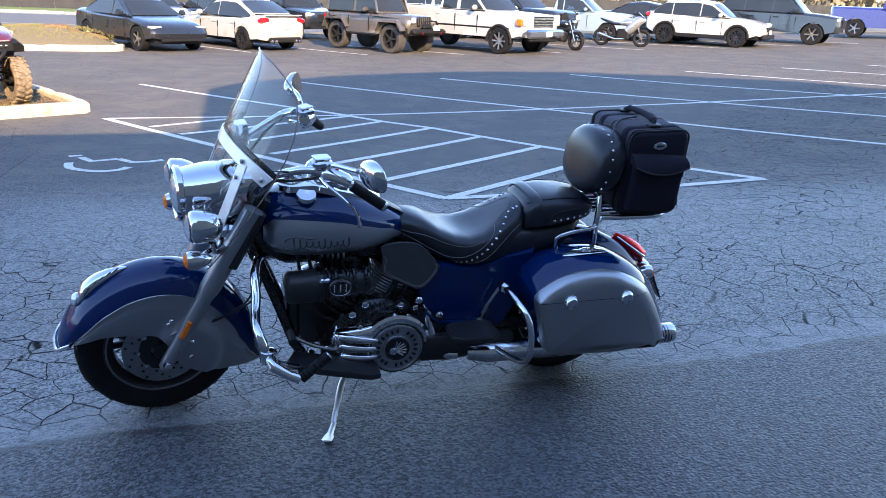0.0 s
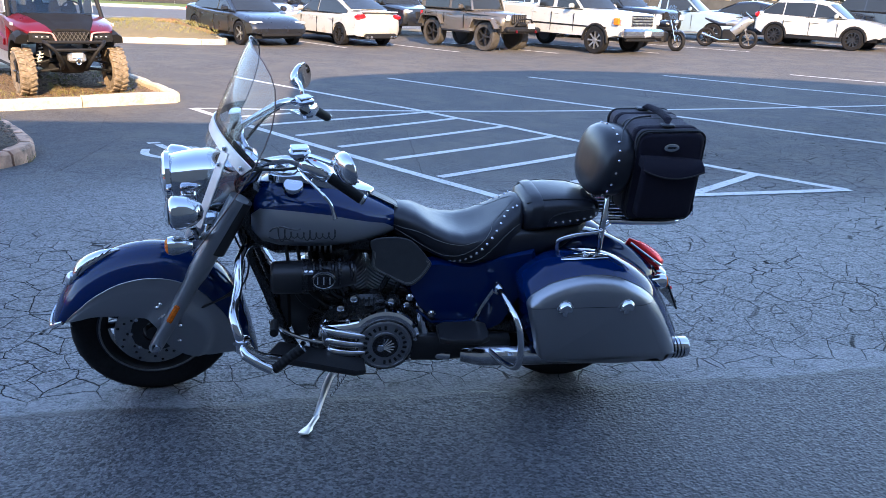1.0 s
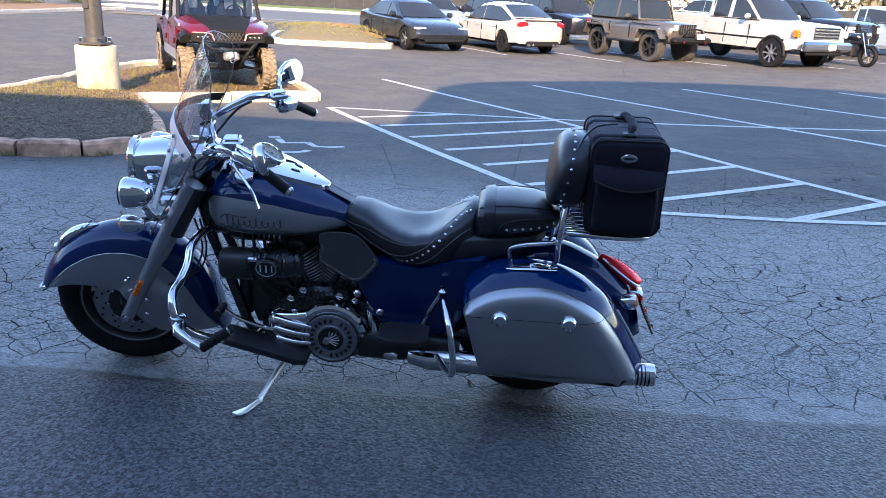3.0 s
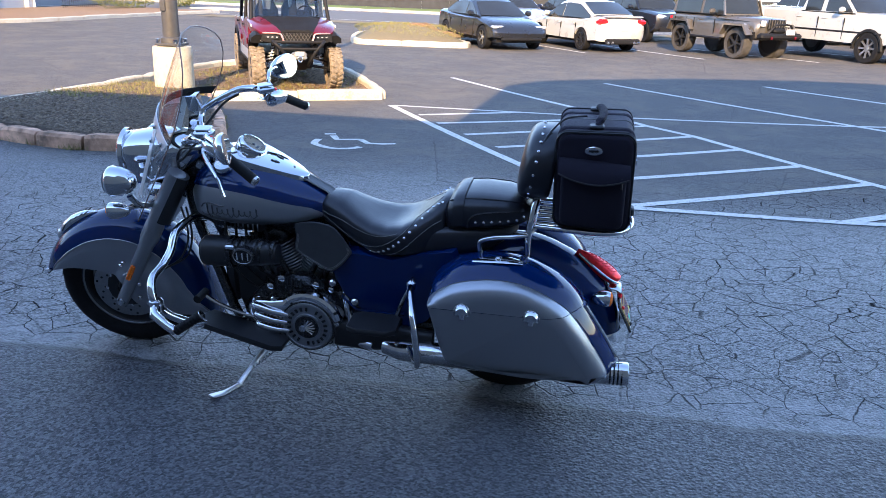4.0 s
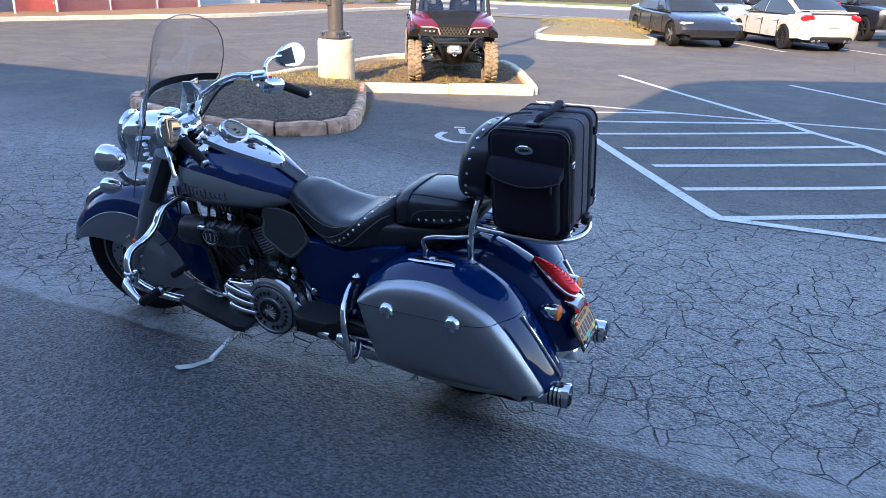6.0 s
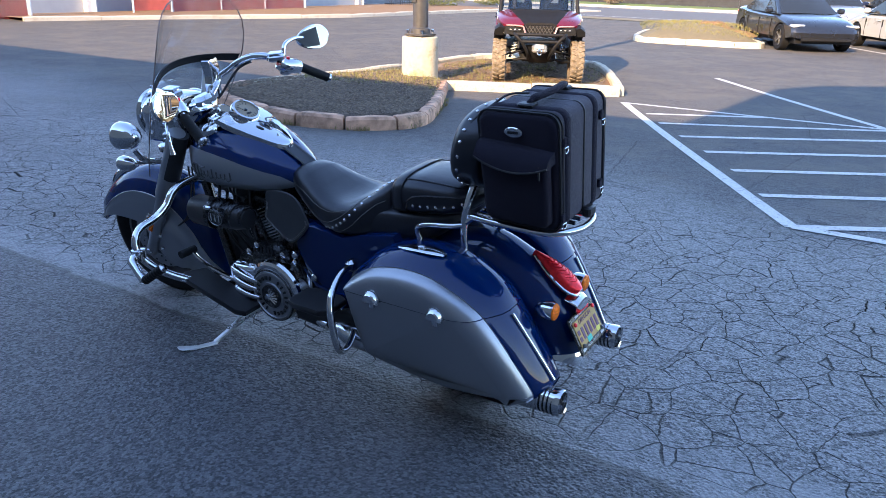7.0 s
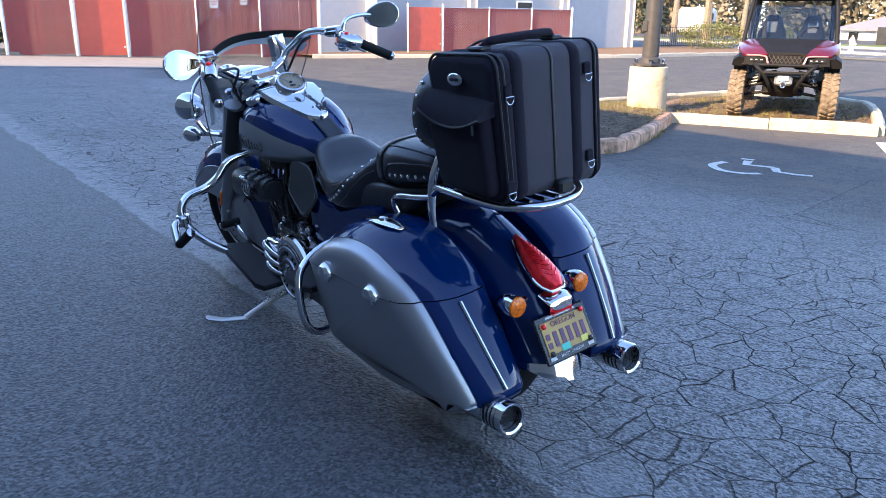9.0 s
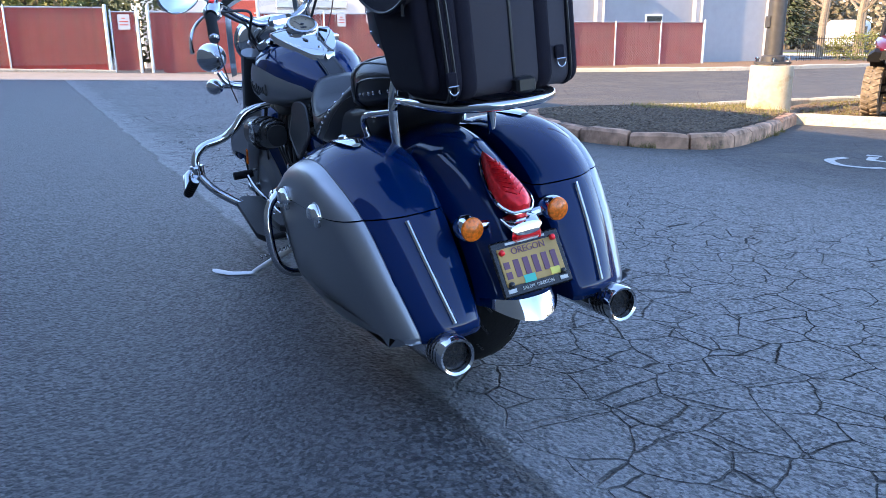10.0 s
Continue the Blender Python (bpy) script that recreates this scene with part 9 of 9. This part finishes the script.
def far_bike(label, m, col, sport):
    t = thing("parked_motorcycle", label, "motorcycle", m)
    for x, nm in ((0.70, "front_wheel"), (-0.70, "rear_wheel")):
        w = part(nm, Mesh().lathe([(0.21, -0.05), (0.27, -0.07), (0.31, -0.03), (0.31, 0.03), (0.27, 0.07), (0.21, 0.05)], Matrix.Translation((x, 0, 0.31)) @ TURNY, 24, closed=True), M["rubber"], t)
        for k in range(5):
            a = 2 * math.pi * k / 5
            part("spoke", Mesh().tube([(x, 0, 0.31), (x + 0.22 * math.cos(a), 0, 0.31 + 0.22 * math.sin(a))], 0.014, 5), M["bronze"] if sport else M["blackalloy"], w)
    for s in (-1, 1):
        part("fork_leg", Mesh().tube([(0.70, s * 0.09, 0.31), (0.44, s * 0.09, 0.95)], 0.022, 6), M["bronze"] if sport else M["dchrome"], t)
        part("handlebar", Mesh().tube([(0.44, 0, 0.98), (0.38, s * 0.22, 1.03), (0.28, s * 0.36, 1.0)], 0.013, 6), M["trimblack"], t)
        part("mirror", Mesh().box((0.42, s * 0.34, 1.16), (0.03, 0.13, 0.08), None, 0.012), M["trimblack"], t)
    part("engine", Mesh().box((0.05, 0, 0.42), (0.46, 0.34, 0.36), None, 0.06), M["trimblack"], t)
    part("fuel_tank", Mesh().loft([oval((x, 0, z), w, h, 14) for x, z, w, h in ((0.40, 0.80, 0.06, 0.05), (0.32, 0.82, 0.14, 0.11), (0.12, 0.82, 0.16, 0.12), (-0.08, 0.78, 0.09, 0.07))]), M[col], t)
    part("seat", Mesh().loft([oval((x, 0, z), w, h, 12) for x, z, w, h in ((-0.05, 0.76, 0.09, 0.05), (-0.28, 0.76, 0.14, 0.06), (-0.55, 0.84, 0.11, 0.05), (-0.80, 0.92 if sport else 0.80, 0.04, 0.03))]), M["leather"], t)
    part("exhaust", Mesh().tube([(0.25, -0.1, 0.28), (-0.2, -0.16, 0.25), (-0.78, -0.18, 0.42 if sport else 0.30)], [0.025, 0.03, 0.055], 10), M["dchrome"], t)
    part("swing_arm", Mesh().tube([(-0.15, -0.1, 0.36), (-0.70, -0.1, 0.31)], 0.03, 6), M["trimblack"], t)
    if sport:
        part("fairing", Mesh().loft([oval((x, 0, z), w, h, 14) for x, z, w, h in ((0.80, 0.92, 0.05, 0.04), (0.66, 0.92, 0.15, 0.14), (0.45, 0.78, 0.19, 0.26), (0.20, 0.56, 0.18, 0.22), (0.0, 0.40, 0.12, 0.10))]), M[col], t)
        part("windscreen", Mesh().loft([oval((x, 0, z), w, 0.02, 10) for x, z, w in ((0.74, 1.0, 0.13), (0.52, 1.16, 0.10))]), M["tint"], t)
    else:
        part("headlight", Mesh().lathe([(0.03, -0.08), (0.09, 0.0), (0.09, 0.04), (0.0, 0.06)], Matrix.Translation((0.58, 0, 0.88)) @ Matrix.Rotation(radians(90), 4, "Y"), 14), M["dchrome"], t)
        part("windscreen", Mesh().sheet([[(0.50 - 0.16 * f, y, 0.98 + 0.42 * f) for y in (-0.22, -0.1, 0, 0.1, 0.22)] for f in (0, 0.5, 1)]), M["shield"], t)
        part("front_fender", Mesh().tube([(0.70 + 0.34 * math.cos(a), 0, 0.31 + 0.34 * math.sin(a)) for a in [radians(30 + 15 * k) for k in range(9)]], 0.05, 6, flat=0.3), M["c_black"], t)
        part("rear_fender", Mesh().tube([(-0.70 + 0.35 * math.cos(a), 0, 0.31 + 0.35 * math.sin(a)) for a in [radians(20 + 15 * k) for k in range(10)]], 0.07, 6, flat=0.3), M["c_black"], t)


far_bike("black cruiser motorcycle with a small windscreen beside a pickup", nose(9.55, 21.5, -58, 0.7), "c_black", False)
far_bike("silver and black sport motorcycle on its stand", on_ground(12.0, 23.1, -38), "c_silver", True)


M["smoked_lamp"] = material("smoked_lamp_glass", (0.03, 0.032, 0.035), 0.1, 0.0, vary=0.2, scale=15)
M["accent"] = material("pale_accent_paint", (0.50, 0.27, 0.25), 0.4, vary=0.15, scale=20)
M["smoked"] = clear_sheet("buggy_windscreen", (0.72, 0.75, 0.77))


# ---------------------------------------------------------------- side-by-side buggy on the island
UA = -58.0
ux, uy = -4.95 - math.cos(radians(UA)) * 0.92, 9.25 - math.sin(radians(UA)) * 0.92
utv = thing("utility_buggy", "red and black four-seat side-by-side buggy with muddy tyres", "buggy", on_ground(ux, uy, UA, 0.10) @ Matrix.Scale(0.92, 4))
UW, UR = 1.60, 0.36
LUG = Mesh().box((0, 0, 0), (0.042, 0.105, 0.036), None, 0.006).data("tread_lug", M["mud"])


def lug_tyre(parent, c, r, w):
    """Knobs round a tyre, each on one shared mesh."""
    for k in range(22):
        a = 2 * math.pi * k / 22
        for s in (-1, 1):
            ob = new("tread_lug", LUG)
            ob.parent = parent
            ob.matrix_local = Matrix.Translation(c) @ Matrix.Rotation(-a + s * 0.06, 4, "Y") @ Matrix.Translation((0, s * w * 0.26, r - 0.012)) @ Matrix.Rotation(s * 0.45, 4, "Z")


for x in (1.0, -2.15):
    for s in (-1, 1):
        c = Vector((x, s * (UW / 2 - 0.12), UR))
        w = part("wheel", Mesh().lathe([(0.05, -0.1), (0.05, 0.1)], Matrix.Translation(c) @ TURNY, 10), M["trimblack"], utv)
        part("tyre", Mesh().lathe([(0.19, -0.10), (0.30, -0.125), (0.345, -0.10), (0.35, 0.0), (0.345, 0.10), (0.30, 0.125), (0.19, 0.10)], Matrix.Translation(c) @ TURNY, 28, closed=True), M["mud"], w, "muddy knobbly tyre")
        lug_tyre(w, c, UR, 0.25)
        part("rim", Mesh().lathe([(0.20, -0.09), (0.20, 0.09), (0.17, 0.10), (0.16, 0.02), (0.0, 0.0)], Matrix.Translation(c) @ Matrix.Rotation(radians(90 * s * -1), 4, "X") @ Matrix.Rotation(math.pi, 4, "X"), 20), M["blackalloy"], w)
        for k in range(6):
            a = 2 * math.pi * k / 6
            part("spoke", Mesh().tube([c + Vector((0.04 * math.cos(a), s * 0.09, 0.04 * math.sin(a))), c + Vector((0.18 * math.cos(a), s * 0.10, 0.18 * math.sin(a)))], 0.018, 6), M["blackalloy"], w)
        # arms and spring
        for dz, dx in ((0.0, 0.10), (0.0, -0.10), (0.16, 0.06)):
            part("suspension_arm", Mesh().tube([(x + dx, s * 0.20, 0.40 + dz), (x, s * 0.58, 0.34 + dz * 0.7)], 0.020, 6), M["trimblack"], utv)
        part("damper", Mesh().tube([(x - 0.02, s * 0.50, 0.40), (x - 0.10, s * 0.30, 0.86)], 0.022, 8), M["dchrome"], utv)
        part("coil_spring", Mesh().tube([Vector((x - 0.03, s * 0.475, 0.46)).lerp(Vector((x - 0.09, s * 0.315, 0.82)), k / 56) + Vector((0.048 * math.cos(k * 0.78), 0.048 * math.sin(k * 0.78), 0)) for k in range(57)], 0.010, 5), M["white"], utv, "pale coil spring")
part("chassis", Mesh().box((-0.6, 0, 0.42), (3.2, 0.62, 0.16), None, 0.03), M["trimblack"], utv)
part("floor_pan", Mesh().box((-0.70, 0, 0.50), (2.3, 1.25, 0.10), None, 0.02), M["trimblack"], utv)
# hood: black centre with red sides
part("hood", Mesh().loft([[Vector((x, y * w, z - 0.04 * abs(y) ** 2 + (0.018 if abs(y) == 0.6 else 0))) for y in (-1, -0.6, -0.45, 0, 0.45, 0.6, 1)] + [Vector((x, y * w, z - 0.10)) for y in (1, 0.2, -0.2, -1)] for x, w, z in ((1.24, 0.30, 1.02), (1.10, 0.38, 1.09), (0.80, 0.47, 1.16), (0.46, 0.56, 1.21))]), M["trimblack"], utv, "black hood panel", 30)
for s in (-1, 1):
    part("fender", Mesh().loft([[Vector((x, s * y, z)) for y, z in ((y0, z0), (y1 - 0.06, z1 + 0.02), (y1, z1 - 0.02), (y1 - 0.01, z1 - 0.14), (y0, z0 - 0.14))] for x, y0, z0, y1, z1 in ((1.27, 0.28, 0.99, 0.50, 0.95), (1.16, 0.34, 1.06, 0.64, 1.01), (0.95, 0.42, 1.12, 0.72, 1.06), (0.70, 0.48, 1.17, 0.755, 1.11), (0.44, 0.55, 1.20, 0.76, 1.15))]), M["c_red"], utv, "glossy dark red front fender", 30)
    part("arch_trim", Mesh().loft([[Vector((1.0 + r * math.cos(a), s * y, 0.38 + r * 1.02 * math.sin(a))) for r, y in ((0.44, 0.62), (0.45, 0.79), (0.54, 0.78), (0.60, 0.70), (0.58, 0.60))] for a in [radians(66 + 10 * k) for k in range(11)]]), M["trimblack"], utv, "broad black wheel arch", 40)
    part("inner_arch", Mesh().plate([(1.40, 0.60), (1.25, 0.92), (0.62, 0.98), (0.46, 0.60)], s * 0.34, s * 0.37, "y", 0.01), M["trimblack"], utv)
    part("headlight_mask", Mesh().loft([[Vector((x + 0.05 * (0.3 - y), s * y, z)) for y, z in ((0.26, 0.955), (0.60, 0.955), (0.62, 0.83), (0.40, 0.80), (0.26, 0.84))] for x in (1.16, 1.28)]), M["trimblack"], utv)
    lamp = part("headlight", Mesh().loft([[Vector((x - 0.10 * (y - 0.3), s * y, z)) for y, z in ((0.30, 0.925), (0.56, 0.935), (0.56, 0.88), (0.34, 0.865))] for x in (1.24, 1.302)]), M["smoked_lamp"], utv, "narrow smoked headlight")
    for k in range(3):
        part("reflector", Mesh().box((1.300 - 0.008 * k, s * (0.355 + 0.075 * k), 0.902), (0.012, 0.035, 0.018), None, 0.006), M["headlamp"], lamp)
    part("nose_accent", Mesh().tube(spline([(1.20, s * 0.585, 0.965), (1.28, s * 0.42, 0.968), (1.325, s * 0.30, 0.955), (1.345, s * 0.27, 0.90), (1.355, s * 0.235, 0.80)], 4), [0.010] + [0.019] * 15 + [0.012], 6, flat=0.7), M["accent"], utv, "pale pinkish nose accent")
    part("fender_strip", Mesh().tube([(1.20, s * 0.60, 0.83), (1.02, s * 0.70, 0.90)], [0.026, 0.018], 6, flat=0.7), M["galv"], utv)
    part("fender_decal", Mesh().box((0.80, s * 0.742, 1.065), (0.24, 0.012, 0.045), None, 0.003), M["white"], utv, "small pale fender decal")
    for pts in ([(0.42, 0.60), (0.44, 1.14), (0.05, 1.17), (-0.62, 1.06), (-0.66, 0.60)], [(-0.70, 0.60), (-0.66, 1.06), (-1.00, 1.13), (-1.62, 1.08), (-1.72, 0.95), (-1.60, 0.66), (-1.50, 0.60)]):
        dr = part("door", Mesh().plate(pts, s * 0.69, s * 0.755, "y", 0.02), M["c_red"], utv, "dark red moulded door")
        xm = sum(p[0] for p in pts) / len(pts)
        part("door_crease", Mesh().plate([(xm + 0.30, 0.70), (xm + 0.34, 0.80), (xm - 0.25, 0.98), (xm - 0.34, 0.90)], s * 0.755, s * 0.778, "y", 0.010), M["c_red"], dr)
        part("door_latch", Mesh().box((xm - 0.32, s * 0.775, 1.02), (0.10, 0.03, 0.04), None, 0.01), M["trimblack"], dr)
    part("side_net", Mesh().plate([(0.10, 1.20), (-0.02, 1.72), (-0.45, 1.30), (-0.42, 1.14)], s * 0.665, s * 0.675, "y", 0.002), M["galv"], utv, "grey side panel in the cage")
    part("sill_panel", Mesh().plate([(0.46, 0.42), (0.44, 0.60), (-1.52, 0.60), (-1.62, 0.46), (-1.55, 0.42)], s * 0.68, s * 0.745, "y", 0.02), M["galv"], utv, "grey lower sill panel")
    part("rear_fender", Mesh().plate([(-1.60, 0.78), (-1.64, 1.08), (-2.70, 1.06), (-2.76, 0.84), (-2.55, 0.80), (-2.15, 0.93), (-1.80, 0.80)], s * 0.60, s * 0.75, "y", 0.02), M["c_red"], utv)
    part("rear_arch_trim", Mesh().loft([[Vector((-2.15 + r * math.cos(a), s * y, 0.38 + r * math.sin(a))) for r, y in ((0.44, 0.62), (0.45, 0.78), (0.52, 0.77), (0.54, 0.62))] for a in [radians(15 + 15 * k) for k in range(11)]]), M["trimblack"], utv, "", 40)
    part("rock_slider", Mesh().tube([(0.50, s * 0.72, 0.40), (-1.6, s * 0.72, 0.40)], 0.035, 8), M["trimblack"], utv)
    part("cage_tube", Mesh().tube(spline([(0.48, s * 0.70, 1.14), (0.26, s * 0.66, 1.57), (0.10, s * 0.62, 1.86), (-0.15, s * 0.60, 1.92), (-1.4, s * 0.60, 1.90), (-1.68, s * 0.62, 1.84), (-1.88, s * 0.68, 1.05)], 5), 0.036, 8), M["trimblack"], utv, "black roll cage tube", 60)
    part("cage_tube", Mesh().tube([(-0.62, s * 0.62, 1.90), (-0.68, s * 0.71, 1.0)], 0.032, 8), M["trimblack"], utv)
    for x in (-0.10, -1.20):
        se = part("seat", Mesh().box((x - 0.05, s * 0.32, 0.78), (0.46, 0.46, 0.16), None, 0.05), M["trimblack"], utv)
        part("seat_back", Mesh().loft([oval((x - 0.28 - 0.10 * f, s * 0.32, 0.86 + 0.72 * f), 0.06, w, 14, 2.6, "xy") for f, w in ((0, 0.20), (0.3, 0.235), (0.6, 0.22), (0.75, 0.16), (0.95, 0.12), (1.0, 0.08))]), M["trimblack"], se)
        part("head_pad", Mesh().box((x - 0.30, s * 0.32, 1.38), (0.05, 0.16, 0.20), None, 0.02), M["galv"], se)
part("windscreen", Mesh().loft([[Vector((x, y * w, z)) for y in (-1, 1)] + [Vector((x - 0.012, y * w, z)) for y in (1, -1)] for x, w, z in ((0.47, 0.66, 1.20), (0.26, 0.62, 1.57), (0.10, 0.58, 1.84))]), M["smoked"], utv, "clear front windscreen")
part("roof", Mesh().loft([[Vector((x, y * w, z - 0.03 * y * y)) for y in (-1, -0.7, 0, 0.7, 1)] + [Vector((x, y * w, z - 0.06)) for y in (1, -1)] for x, w, z in ((0.22, 0.60, 1.90), (0.05, 0.66, 1.96), (-0.8, 0.67, 1.98), (-1.65, 0.64, 1.95), (-1.78, 0.60, 1.90))]), M["trimblack"], utv, "black moulded roof", 40)
part("dash_panel", Mesh().box((0.36, 0, 1.10), (0.30, 1.24, 0.22), None, 0.06), M["trimblack"], utv)
part("steering_wheel", Mesh().tube([Vector((0.10 + 0.06 * math.sin(a), 0.33 + 0.16 * math.cos(a), 1.24 + 0.15 * math.sin(a))) for a in [2 * math.pi * k / 20 for k in range(20)]], 0.014, 6, closed=True), M["trimblack"], utv)
part("inside_mirror", Mesh().box((0.14, 0, 1.74), (0.03, 0.30, 0.08), None, 0.01), M["trimblack"], utv)
part("grille", Mesh().box((1.24, 0, 0.90), (0.05, 0.46, 0.16), None, 0.02), M["trimblack"], utv, "black mesh grille")
for k in range(8):
    for sl in (-1, 1):
        part("grille_rib", Mesh().tube([(1.272, -0.21 + 0.06 * k - sl * 0.045, 0.83), (1.272, -0.21 + 0.06 * k + sl * 0.045, 0.97)], 0.006, 5), M["polegrey"], utv)
part("front_skid", Mesh().loft([[Vector((x, y * w, z)) for y in (-1, -0.5, 0.5, 1)] + [Vector((x - 0.02, y * w, z - 0.05)) for y in (1, -1)] for x, w, z in ((1.12, 0.16, 0.38), (1.30, 0.20, 0.50), (1.38, 0.28, 0.66))]), M["trimblack"], utv)
for s in (-1, 1):
    part("bumper_tube", Mesh().tube(spline([(1.22, s * 0.18, 0.42), (1.40, s * 0.20, 0.52), (1.48, s * 0.30, 0.70), (1.46, s * 0.40, 0.80), (1.38, s * 0.44, 0.84)], 5), 0.030, 8), M["trimblack"], utv, "black tube bumper", 60)
for z, w, x in ((0.83, 0.44, 1.42), (0.72, 0.30, 1.48)):
    part("bumper_bar", Mesh().tube([(x, -w, z), (x + 0.02, 0, z), (x, w, z)], 0.026, 8), M["trimblack"], utv)
part("winch", Mesh().box((1.42, 0, 0.60), (0.14, 0.26, 0.14), None, 0.03), M["galv"], utv)
part("winch_hook", Mesh().tube([Vector((1.52, 0.035 * math.cos(a), 0.55 + 0.045 * math.sin(a))) for a in [2 * math.pi * k / 12 for k in range(12)]], 0.012, 6, closed=True), M["dchrome"], utv)
part("number_bar", Mesh().box((1.50, 0.0, 0.64), (0.02, 0.16, 0.08), None, 0.005), M["headlamp"], utv)
part("cargo_bed", Mesh().box((-2.30, 0, 0.92), (0.62, 1.2, 0.22), None, 0.04), M["trimblack"], utv)
